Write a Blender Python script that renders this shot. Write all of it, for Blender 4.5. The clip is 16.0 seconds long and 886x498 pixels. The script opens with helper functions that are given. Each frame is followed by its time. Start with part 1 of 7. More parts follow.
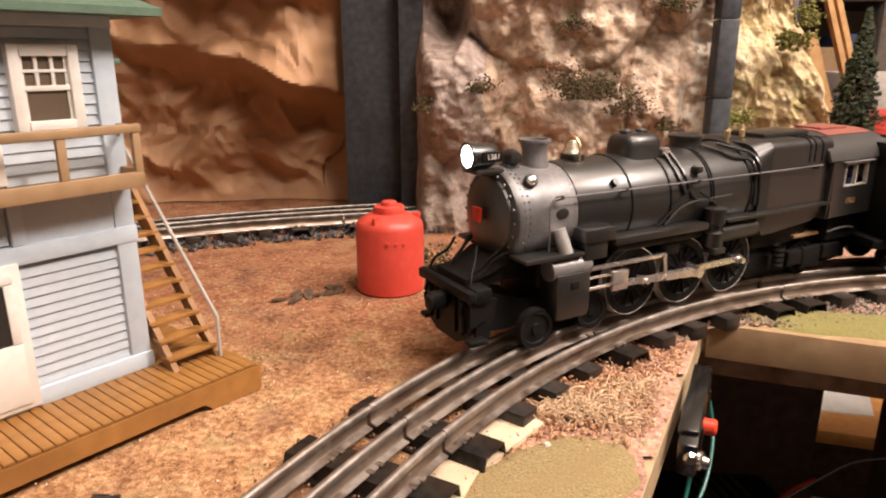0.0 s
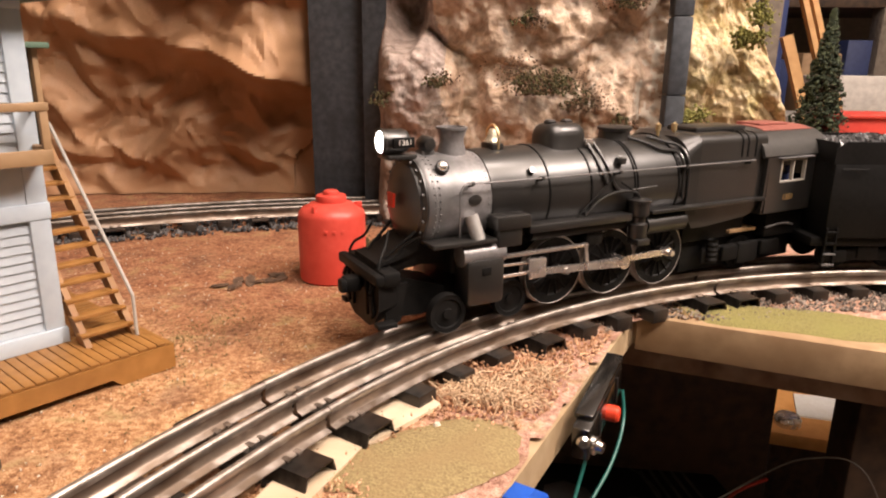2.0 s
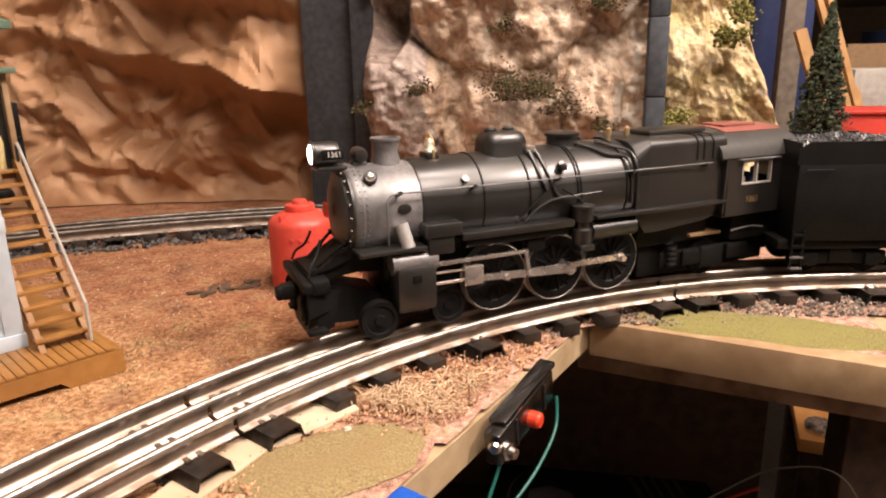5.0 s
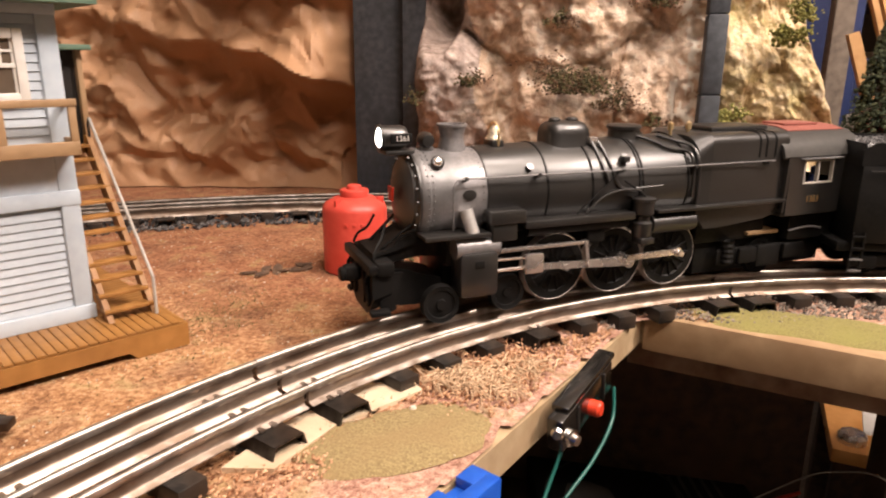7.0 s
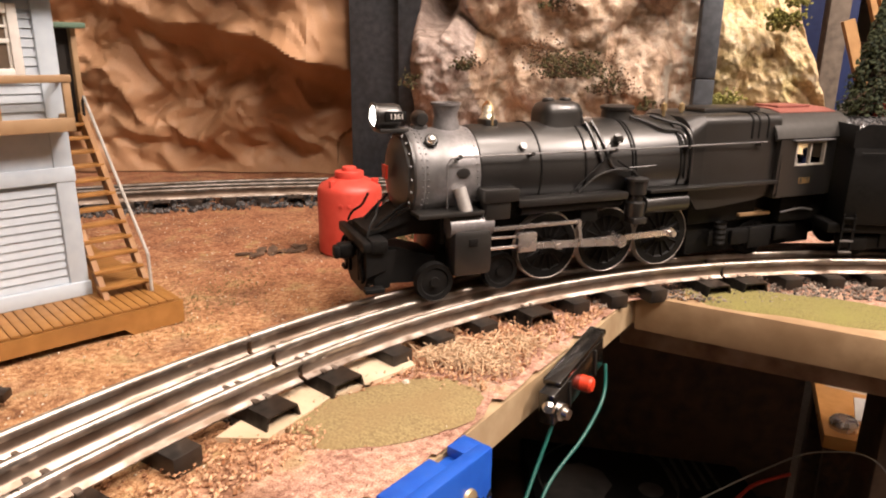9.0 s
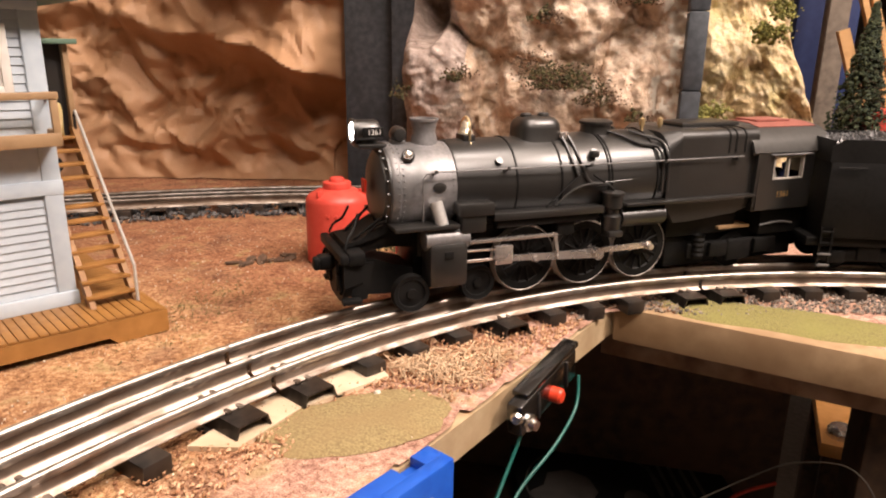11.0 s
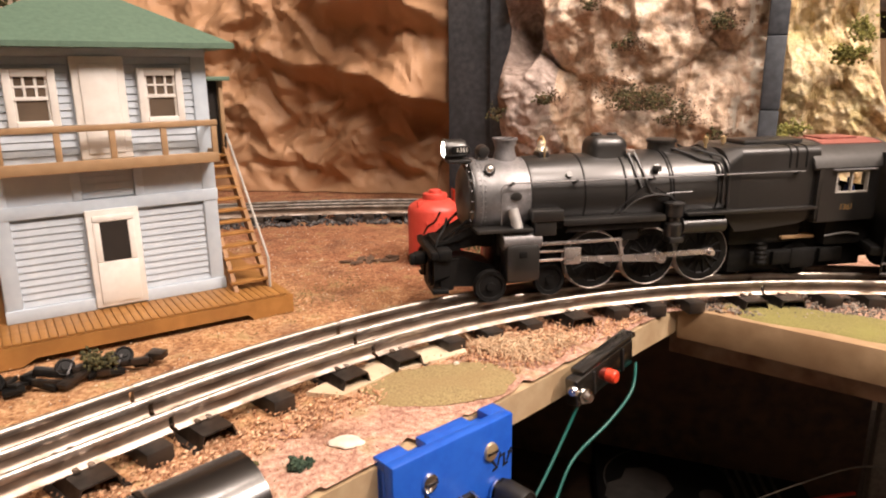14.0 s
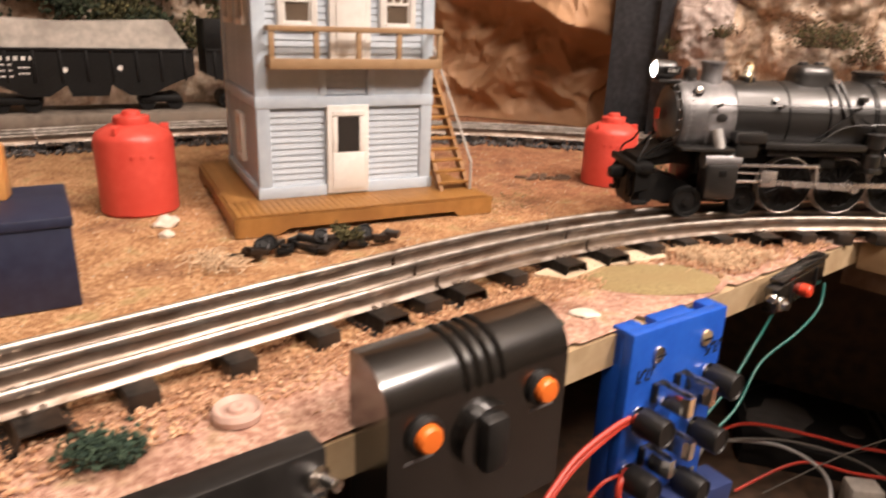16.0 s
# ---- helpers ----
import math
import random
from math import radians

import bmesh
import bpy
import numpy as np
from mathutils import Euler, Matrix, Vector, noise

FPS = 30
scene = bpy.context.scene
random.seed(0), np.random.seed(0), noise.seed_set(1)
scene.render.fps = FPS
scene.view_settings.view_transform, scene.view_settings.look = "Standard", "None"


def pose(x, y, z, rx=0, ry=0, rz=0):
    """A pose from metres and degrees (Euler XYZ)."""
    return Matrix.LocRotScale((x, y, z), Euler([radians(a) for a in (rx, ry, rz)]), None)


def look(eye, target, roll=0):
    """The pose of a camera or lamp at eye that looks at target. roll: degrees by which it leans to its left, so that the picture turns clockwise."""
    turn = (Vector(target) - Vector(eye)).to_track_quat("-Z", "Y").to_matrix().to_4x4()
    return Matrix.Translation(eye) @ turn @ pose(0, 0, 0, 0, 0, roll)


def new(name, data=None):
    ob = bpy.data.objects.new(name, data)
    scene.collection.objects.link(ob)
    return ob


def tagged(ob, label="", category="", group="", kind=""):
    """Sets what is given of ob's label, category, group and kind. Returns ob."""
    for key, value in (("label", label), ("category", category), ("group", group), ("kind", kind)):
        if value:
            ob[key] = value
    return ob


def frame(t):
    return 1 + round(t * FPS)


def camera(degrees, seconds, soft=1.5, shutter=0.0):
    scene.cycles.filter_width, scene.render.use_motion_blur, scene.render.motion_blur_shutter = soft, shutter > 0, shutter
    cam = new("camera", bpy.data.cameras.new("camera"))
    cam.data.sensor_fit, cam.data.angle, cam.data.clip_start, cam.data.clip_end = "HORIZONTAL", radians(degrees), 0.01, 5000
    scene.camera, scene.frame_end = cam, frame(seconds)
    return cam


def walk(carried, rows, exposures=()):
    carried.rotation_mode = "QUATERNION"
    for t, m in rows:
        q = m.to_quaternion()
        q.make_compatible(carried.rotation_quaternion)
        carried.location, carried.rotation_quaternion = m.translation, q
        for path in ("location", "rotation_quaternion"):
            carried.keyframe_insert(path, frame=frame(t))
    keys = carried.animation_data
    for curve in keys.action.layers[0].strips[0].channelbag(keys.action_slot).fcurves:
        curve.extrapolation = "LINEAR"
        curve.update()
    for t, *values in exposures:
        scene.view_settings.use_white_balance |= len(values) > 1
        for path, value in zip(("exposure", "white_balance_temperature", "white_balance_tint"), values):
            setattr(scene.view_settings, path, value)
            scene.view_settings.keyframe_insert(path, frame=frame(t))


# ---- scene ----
# camera and its walk
cam = camera(66.2, 16.0, soft=2.0, shutter=0.5)
PATH = [
    (0, (0.0436, 0.0568, 0.1517), (0.0165, 0.3442, 0.0700), -0.05),
    (0.5, (0.0545, 0.0525, 0.1486), (0.0155, 0.3389, 0.0685), -0.19),
    (1, (0.0745, 0.0450, 0.1491), (0.0332, 0.3309, 0.0683), 0.07),
    (1.5, (0.0848, 0.0522, 0.1478), (0.0484, 0.3381, 0.0647), 0.27),
    (2, (0.0915, 0.0555, 0.1441), (0.0593, 0.3428, 0.0641), 0.69),
    (2.5, (0.0901, 0.0598, 0.1324), (0.0458, 0.3443, 0.0484), 0.75),
    (3, (0.1059, 0.0519, 0.1364), (0.0480, 0.3356, 0.0578), 1.27),
    (3.5, (0.1234, 0.0585, 0.1398), (0.0743, 0.3443, 0.0628), 0.29),
    (4, (0.1407, 0.0596, 0.1373), (0.0931, 0.3472, 0.0662), -0.04),
    (4.2, (0.1450, 0.0625, 0.1438), (0.0968, 0.3487, 0.0681), -0.54),
    (6.3, (0.1554, 0.0515, 0.1502), (0.0908, 0.3332, 0.0696), -0.56),
    (6.5, (0.1477, 0.0522, 0.1498), (0.0887, 0.3358, 0.0719), 0.12),
    (7, (0.1331, 0.0505, 0.1438), (0.0677, 0.3321, 0.0637), 0.46),
    (7.5, (0.1306, 0.0436, 0.1421), (0.0623, 0.3252, 0.0642), 0.53),
    (8, (0.1321, 0.0467, 0.1390), (0.0653, 0.3266, 0.0542), 0.71),
    (8.5, (0.1343, 0.0471, 0.1370), (0.0695, 0.3279, 0.0537), 0.78),
    (9, (0.1356, 0.0469, 0.1380), (0.0719, 0.3278, 0.0542), 0.71),
    (11.5, (0.155, 0.043, 0.146), (-0.317, 1.906, -0.405), 1.0),
    (12, (0.144, 0.035, 0.142), (-0.378, 1.886, -0.407), 1.4),
    (12.5, (0.158, 0.031, 0.143), (-0.426, 1.871, -0.383), 1.0),
    (13, (0.155, 0.019, 0.131), (-0.427, 1.856, -0.406), 2.5),
    (13.5, (0.167, 0.0, 0.147), (-0.567, 1.784, -0.381), 1.0),
    (14, (0.189, -0.011, 0.152), (-0.574, 1.768, -0.349), -0.5),
    (14.5, (0.191, -0.033, 0.146), (-0.632, 1.706, -0.401), 0.1),
    (15, (0.18, -0.052, 0.146), (-0.707, 1.648, -0.424), 0.6),
    (15.5, (0.167, -0.065, 0.144), (-0.762, 1.608, -0.437), 1.7),
    (16, (0.141, -0.087, 0.137), (-0.812, 1.543, -0.523), 2.2),
]
walk(cam, [(t, look(eye, target, roll)) for t, eye, target, roll in PATH])

# ---- world, lamps, exposure ----
world = bpy.data.worlds.new("room_air")
scene.world = world
world.use_nodes = True
world.node_tree.nodes["Background"].inputs[0].default_value = (1.0, 0.8, 0.6, 1)
world.node_tree.nodes["Background"].inputs[1].default_value = 0.02
scene.view_settings.exposure = 0.03
WARM = (1.0, 0.835, 0.745)
CM = 0.01


def ceiling_panel(x, y, z, target, watts, w, h):
    """A warm lamp panel under the ceiling: the housing and its light."""
    data = bpy.data.lights.new("panel_light", "AREA")
    data.shape, data.size, data.size_y = "RECTANGLE", w * CM, h * CM
    data.energy, data.color = watts, WARM
    ob = new("panel_light", data)
    ob.matrix_world = look((x * CM, y * CM, z * CM), [c * CM for c in target])
    return ob


def ceiling_bulb(x, y, z, watts, size):
    data = bpy.data.lights.new("bulb_light", "POINT")
    data.energy, data.color, data.shadow_soft_size = watts, WARM, size * CM
    ob = new("bulb_light", data)
    ob.location = (x * CM, y * CM, z * CM)
    return ob


ceiling_panel(30, 30, 112, (14, 62, 4), 6.5, 46, 16)
ceiling_bulb(46, -20, 102, 28, 13)
ceiling_bulb(92, 30, 96, 58, 11)

# ---- materials ----


def nodes_of(name):
    m = bpy.data.materials.new(name)
    m.use_nodes = True
    nt = m.node_tree
    return m, nt, nt.nodes["Principled BSDF"]


def mat(name, a, b=None, rough=0.6, metal=0.0, grain=300, blotch=30, bump=0.2, depth=0.0004, c=None, spread=0.5, coat=0.0, vary=0.0):
    """A surface of colours a to b by fine grain, with stains of colour c at a wider scale."""
    m, nt, bs = nodes_of(name)
    N, K = nt.nodes.new, nt.links.new
    tc = N("ShaderNodeTexCoord")
    fine, wide = N("ShaderNodeTexNoise"), N("ShaderNodeTexNoise")
    for n, s, d in ((fine, grain, 5), (wide, blotch, 4)):
        n.inputs["Scale"].default_value, n.inputs["Detail"].default_value = s, d
        K(tc.outputs["Object"], n.inputs["Vector"])
    ramp = N("ShaderNodeValToRGB")
    ramp.color_ramp.elements[0].position, ramp.color_ramp.elements[1].position = 0.5 - spread / 3, 0.5 + spread / 3
    ramp.color_ramp.elements[0].color = (*a, 1)
    ramp.color_ramp.elements[1].color = (*(b or a), 1)
    K(fine.outputs["Fac"], ramp.inputs["Fac"])
    mix = N("ShaderNodeMix")
    mix.data_type = "RGBA"
    soft = N("ShaderNodeMapRange")
    soft.inputs["From Min"].default_value, soft.inputs["From Max"].default_value = 0.45, 0.7
    soft.inputs["To Max"].default_value = 0.85
    K(wide.outputs["Fac"], soft.inputs["Value"])
    K(soft.outputs["Result"], mix.inputs["Factor"])
    K(ramp.outputs["Color"], mix.inputs["A"])
    mix.inputs["B"].default_value = (*(c or b or a), 1)
    out = mix.outputs["Result"]
    if vary:
        info, hsv, mr = N("ShaderNodeObjectInfo"), N("ShaderNodeHueSaturation"), N("ShaderNodeMapRange")
        mr.inputs["To Min"].default_value, mr.inputs["To Max"].default_value = 1 - vary, 1 + vary
        K(info.outputs["Random"], mr.inputs["Value"])
        K(mr.outputs["Result"], hsv.inputs["Value"])
        K(out, hsv.inputs["Color"])
        out = hsv.outputs["Color"]
    K(out, bs.inputs["Base Color"])
    rr = N("ShaderNodeMapRange")
    rr.inputs["To Min"].default_value, rr.inputs["To Max"].default_value = max(rough - 0.12, 0.03), min(rough + 0.12, 1)
    K(wide.outputs["Fac"], rr.inputs["Value"])
    K(rr.outputs["Result"], bs.inputs["Roughness"])
    bs.inputs["Metallic"].default_value = metal
    bs.inputs["Coat Weight"].default_value = coat
    if bump:
        bp = N("ShaderNodeBump")
        bp.inputs["Strength"].default_value, bp.inputs["Distance"].default_value = bump, depth
        K(fine.outputs["Fac"], bp.inputs["Height"])
        K(bp.outputs["Normal"], bs.inputs["Normal"])
    return m


def glow(name, colour, strength):
    m, nt, bs = nodes_of(name)
    bs.inputs["Base Color"].default_value = (*colour, 1)
    bs.inputs["Emission Color"].default_value = (*colour, 1)
    bs.inputs["Emission Strength"].default_value = strength
    return m


def leaf_mat(name, a, b, rough=0.8):
    """Colour that varies from clump to clump."""
    m, nt, bs = nodes_of(name)
    N, K = nt.nodes.new, nt.links.new
    geo, ramp = N("ShaderNodeNewGeometry"), N("ShaderNodeValToRGB")
    ramp.color_ramp.elements[0].color, ramp.color_ramp.elements[1].color = (*a, 1), (*b, 1)
    K(geo.outputs["Random Per Island"], ramp.inputs["Fac"])
    K(ramp.outputs["Color"], bs.inputs["Base Color"])
    bs.inputs["Roughness"].default_value = rough
    return m


def ground_mat():
    """Scattered ground foam: rusty at the back, straw-coloured near the rails, pinkish earth along the front edge."""
    m, nt, bs = nodes_of("ground_foam")
    N, K = nt.nodes.new, nt.links.new
    tc, sep = N("ShaderNodeTexCoord"), N("ShaderNodeSeparateXYZ")
    K(tc.outputs["Object"], sep.inputs[0])

    def noise_of(scale, detail=5):
        n = N("ShaderNodeTexNoise")
        n.inputs["Scale"].default_value, n.inputs["Detail"].default_value = scale, detail
        K(tc.outputs["Object"], n.inputs["Vector"])
        return n.outputs["Fac"]

    def ramp_of(src, stops):
        r = N("ShaderNodeValToRGB")
        while len(r.color_ramp.elements) < len(stops):
            r.color_ramp.elements.new(0.5)
        for e, (p, col) in zip(r.color_ramp.elements, stops):
            e.position, e.color = p, (*col, 1)
        K(src, r.inputs["Fac"])
        return r.outputs["Color"]

    def blend(fac, a, b):
        x = N("ShaderNodeMix")
        x.data_type = "RGBA"
        K(fac, x.inputs["Factor"])
        K(a, x.inputs["A"])
        K(b, x.inputs["B"])
        return x.outputs["Result"]

    def ranged(src, lo, hi):
        r = N("ShaderNodeMapRange")
        r.inputs["From Min"].default_value, r.inputs["From Max"].default_value = lo, hi
        K(src, r.inputs["Value"])
        return r.outputs["Result"]

    def maths(op, a, b):
        x = N("ShaderNodeMath")
        x.operation = op
        for n, v in enumerate((a, b)):
            if isinstance(v, (int, float)):
                x.inputs[n].default_value = v
            else:
                K(v, x.inputs[n])
        return x.outputs[0]

    grit, fine0, mid, big = noise_of(1500, 3), noise_of(330, 6), noise_of(60), noise_of(14, 4)
    fine = maths("ADD", maths("MULTIPLY", grit, 0.38), maths("ADD", maths("MULTIPLY", fine0, 0.37), maths("MULTIPLY", mid, 0.25)))
    straw = ramp_of(fine, [(0.37, (0.13, 0.052, 0.02)), (0.48, (0.40, 0.20, 0.085)), (0.60, (0.72, 0.47, 0.26))])
    rust = ramp_of(fine, [(0.37, (0.085, 0.03, 0.014)), (0.48, (0.27, 0.105, 0.046)), (0.61, (0.52, 0.28, 0.15))])
    pink = ramp_of(fine, [(0.37, (0.20, 0.085, 0.058)), (0.48, (0.46, 0.26, 0.19)), (0.61, (0.74, 0.53, 0.41))])
    green = ramp_of(fine, [(0.36, (0.09, 0.065, 0.02)), (0.6, (0.34, 0.26, 0.10))])
    wob = maths("MULTIPLY", maths("SUBTRACT", big, 0.5), 0.22)
    far = ranged(maths("ADD", maths("ADD", sep.outputs["Y"], maths("MULTIPLY", sep.outputs["X"], 0.35)), wob), 0.30, 0.42)
    col = blend(far, straw, rust)
    edge = maths("ADD", maths("SUBTRACT", sep.outputs["X"], maths("MULTIPLY", sep.outputs["Y"], 0.4)), maths("MULTIPLY", wob, 0.25))
    col = blend(ranged(edge, -0.085, -0.045), col, pink)
    col = blend(maths("MULTIPLY", ranged(mid, 0.56, 0.68), 0.6), col, green)
    umber = ramp_of(fine, [(0.37, (0.07, 0.028, 0.014)), (0.5, (0.21, 0.095, 0.048)), (0.61, (0.40, 0.22, 0.12))])
    patch = noise_of(26, 6)
    col = blend(maths("MULTIPLY", ranged(patch, 0.52, 0.66), 0.75), col, umber)
    K(col, bs.inputs["Base Color"])
    bs.inputs["Roughness"].default_value = 0.95
    bp = N("ShaderNodeBump")
    bp.inputs["Strength"].default_value, bp.inputs["Distance"].default_value = 0.9, 0.0012
    K(fine, bp.inputs["Height"])
    K(bp.outputs["Normal"], bs.inputs["Normal"])
    return m


def rock_mat(name, tints, moss, k=1.0):
    m, nt, bs = nodes_of(name)
    N, K = nt.nodes.new, nt.links.new
    tc = N("ShaderNodeTexCoord")

    def noise_of(scale, detail=6, warp=0.0):
        n = N("ShaderNodeTexNoise")
        n.inputs["Scale"].default_value, n.inputs["Detail"].default_value, n.inputs["Distortion"].default_value = scale, detail, warp
        K(tc.outputs["Object"], n.inputs["Vector"])
        return n.outputs["Fac"]

    a, b, g, s = noise_of(46 * k, 10, 1.2), noise_of(230 * k, 8), noise_of(19 * k, 6, 0.7), noise_of(95 * k, 8, 0.6)
    r = N("ShaderNodeValToRGB")
    while len(r.color_ramp.elements) < len(tints):
        r.color_ramp.elements.new(0.5)
    for n, (e, col) in enumerate(zip(r.color_ramp.elements, tints)):
        e.position, e.color = 0.30 + 0.4 * n / (len(tints) - 1), (*col, 1)
    K(a, r.inputs["Fac"])
    mr, mix = N("ShaderNodeMapRange"), N("ShaderNodeMix")
    mr.inputs["From Min"].default_value, mr.inputs["From Max"].default_value, mr.inputs["To Max"].default_value = 0.53, 0.66, 0.65
    K(g, mr.inputs["Value"])
    mix.data_type = "RGBA"
    K(mr.outputs["Result"], mix.inputs["Factor"])
    K(r.outputs["Color"], mix.inputs["A"])
    mix.inputs["B"].default_value = (*moss, 1)
    over = N("ShaderNodeMix")
    over.data_type, over.blend_type = "RGBA", "OVERLAY"
    over.inputs["Factor"].default_value = 0.4
    # Crevice shade painted by noise: dark spots multiplied into the rock colour.
    crev = N("ShaderNodeMapRange")
    crev.inputs["From Min"].default_value, crev.inputs["From Max"].default_value, crev.inputs["To Min"].default_value = 0.34, 0.46, 0.74
    K(s, crev.inputs["Value"])
    crev_shade = N("ShaderNodeMix")
    crev_shade.data_type, crev_shade.blend_type = "RGBA", "MULTIPLY"
    crev_shade.inputs["Factor"].default_value = 1.0
    K(mix.outputs["Result"], over.inputs["A"])
    K(b, over.inputs["B"])
    K(over.outputs["Result"], crev_shade.inputs["A"])
    K(crev.outputs["Result"], crev_shade.inputs["B"])
    K(crev_shade.outputs["Result"], bs.inputs["Base Color"])
    bs.inputs["Roughness"].default_value = 0.52
    bp = N("ShaderNodeBump")
    bp.inputs["Strength"].default_value, bp.inputs["Distance"].default_value = 0.8, 0.003
    K(b, bp.inputs["Height"])
    K(bp.outputs["Normal"], bs.inputs["Normal"])
    return m


GROUND = ground_mat()
STEEL = mat("worn_track_steel", (0.30, 0.26, 0.22), (0.66, 0.61, 0.56), 0.36, 0.85, 120, 14, 0.1, 0.0002, (0.36, 0.30, 0.25), spread=0.6)
# Rail web: browner than the head, its dark reflection painted into the colour.
RAILSIDE = mat("rail_side_dark_reflection", (0.15, 0.108, 0.078), (0.31, 0.245, 0.195), 0.36, 0.55, 70, 30, 0.08, 0.0002, (0.11, 0.072, 0.05))
FLANGE = mat("worn_rail_flange", (0.11, 0.08, 0.058), (0.44, 0.385, 0.34), 0.38, 0.75, 60, 50, 0.1, 0.0002, (0.16, 0.115, 0.08), spread=0.3)
TIE_BLACK = mat("black_tie", (0.010, 0.009, 0.008), (0.028, 0.023, 0.019), 0.42, 0, 250, 60, 0.4, 0.0004, (0.045, 0.029, 0.019))
TIE_METAL = mat("blackened_metal_tie", (0.015, 0.014, 0.013), (0.05, 0.045, 0.04), 0.38, 0.6, 250, 60, 0.2, 0.0002, (0.06, 0.035, 0.02))
PLY = mat("raw_plywood", (0.62, 0.49, 0.34), (0.76, 0.64, 0.47), 0.7, 0, 60, 12, 0.2, 0.0004, (0.5, 0.34, 0.19))
PLY_EDGE = mat("painted_board_edge", (0.44, 0.32, 0.185), (0.56, 0.43, 0.265), 0.7, 0, 90, 22, 0.25, 0.0004, (0.36, 0.235, 0.125))
FASCIA = mat("bare_fascia_lumber", (0.36, 0.235, 0.125), (0.47, 0.325, 0.185), 0.7, 0, 90, 18, 0.25, 0.0004, (0.30, 0.185, 0.095))
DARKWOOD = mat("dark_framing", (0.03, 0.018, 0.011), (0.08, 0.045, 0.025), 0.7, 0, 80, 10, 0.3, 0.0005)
LOCO = mat("satin_black_engine", (0.013, 0.0124, 0.0116), (0.019, 0.018, 0.0168), 0.345, 0.0, 900, 40, 0.14, 0.0001, (0.020, 0.019, 0.018))
LOCO.node_tree.nodes["Principled BSDF"].inputs["Specular IOR Level"].default_value = 1.0
LOCO_FLAT = mat("flat_black_frame", (0.005, 0.005, 0.005), (0.010, 0.0095, 0.009), 0.55, 0.1, 400, 60, 0.12, 0.0002)
LOCO_FLAT.node_tree.nodes["Principled BSDF"].inputs["Specular IOR Level"].default_value = 0.24
GRAPHITE = mat("graphite_smokebox", (0.25, 0.245, 0.25), (0.32, 0.31, 0.315), 0.40, 0.45, 500, 40, 0.06, 0.0001, (0.14, 0.14, 0.14))
SILVER = mat("bright_rod_metal", (0.74, 0.68, 0.65), (0.88, 0.82, 0.78), 0.27, 0.85, 300, 80, 0.05, 0.0001)
TYRE = mat("wheel_tyre_metal", (0.6, 0.55, 0.5), (0.7, 0.65, 0.6), 0.3, 0.65, 300, 80, 0.05, 0.0001)
BRASS = mat("brass", (0.78, 0.58, 0.30), (0.86, 0.68, 0.40), 0.32, 0.75, 300, 80, 0.05, 0.0001)
BELL_METAL = mat("pale_bell_metal", (0.80, 0.70, 0.52), (0.88, 0.80, 0.64), 0.3, 0.6, 300, 80, 0.05, 0.0001)
RUSTRED = mat("red_brown_cab_roof", (0.25, 0.085, 0.065), (0.32, 0.115, 0.09), 0.45, 0, 300, 40, 0.1, 0.0002)
KEYRED = mat("red_plate", (0.55, 0.03, 0.012), (0.6, 0.04, 0.02), 0.4, 0, 300, 40, 0.05)
TANK_RED = mat("red_plastic", (0.62, 0.065, 0.045), (0.67, 0.085, 0.06), 0.42, 0, 200, 30, 0.08, 0.0002, (0.57, 0.055, 0.036))
WALL_BLUE = mat("pale_blue_siding", (0.46, 0.525, 0.59), (0.53, 0.59, 0.645), 0.6, 0, 200, 25, 0.1, 0.0002, (0.42, 0.48, 0.535), vary=0.03)
TRIM_BLUE = mat("pale_blue_trim", (0.47, 0.55, 0.63), (0.53, 0.61, 0.68), 0.55, 0, 200, 25, 0.1, 0.0002)
WHITE = mat("white_paint", (0.76, 0.735, 0.69), (0.84, 0.82, 0.78), 0.5, 0, 200, 25, 0.1, 0.0002, (0.71, 0.67, 0.60))
ROOF_GREEN = mat("green_roof", (0.075, 0.13, 0.09), (0.10, 0.165, 0.115), 0.6, 0, 300, 25, 0.3, 0.0004)
DECK = mat("ochre_brown_plastic_wood", (0.28, 0.13, 0.032), (0.37, 0.18, 0.05), 0.5, 0, 120, 25, 0.2, 0.0003, (0.24, 0.11, 0.03), vary=0.06)
STAIN = mat("tan_wood_rail", (0.27, 0.165, 0.08), (0.36, 0.23, 0.12), 0.55, 0, 120, 25, 0.2, 0.0003)
PANE = mat("dim_window_pane", (0.10, 0.075, 0.055), (0.14, 0.105, 0.075), 0.25, 0, 60, 15, 0.0)
DARK_IN = mat("dark_interior", (0.012, 0.009, 0.007), (0.02, 0.015, 0.011), 0.8, 0, 60, 15, 0.0)
PAPER = mat("brown_kraft_paper", (0.47, 0.27, 0.145), (0.52, 0.31, 0.17), 0.62, 0, 700, 9, 0.12, 0.0002, (0.43, 0.24, 0.125), coat=0.05)
SLATE = mat("blue_grey_portal_board", (0.045, 0.052, 0.062), (0.085, 0.095, 0.11), 0.7, 0, 160, 30, 0.4, 0.0006, (0.035, 0.04, 0.046))
# Darker copy of the rail steel, putting the far track's shade into its colour.
SHADED_STEEL = mat("shaded_far_rail", (0.16, 0.14, 0.12), (0.34, 0.31, 0.28), 0.42, 0.8, 160, 45, 0.2, 0.0002, (0.12, 0.09, 0.065))
PALE_METAL = mat("pale_grey_pipe", (0.42, 0.41, 0.40), (0.5, 0.49, 0.47), 0.4, 0.3, 300, 40, 0.05)
ROOF_GREY = mat("dark_grey_roof", (0.05, 0.048, 0.045), (0.065, 0.062, 0.058), 0.42, 0.1, 300, 40, 0.06)
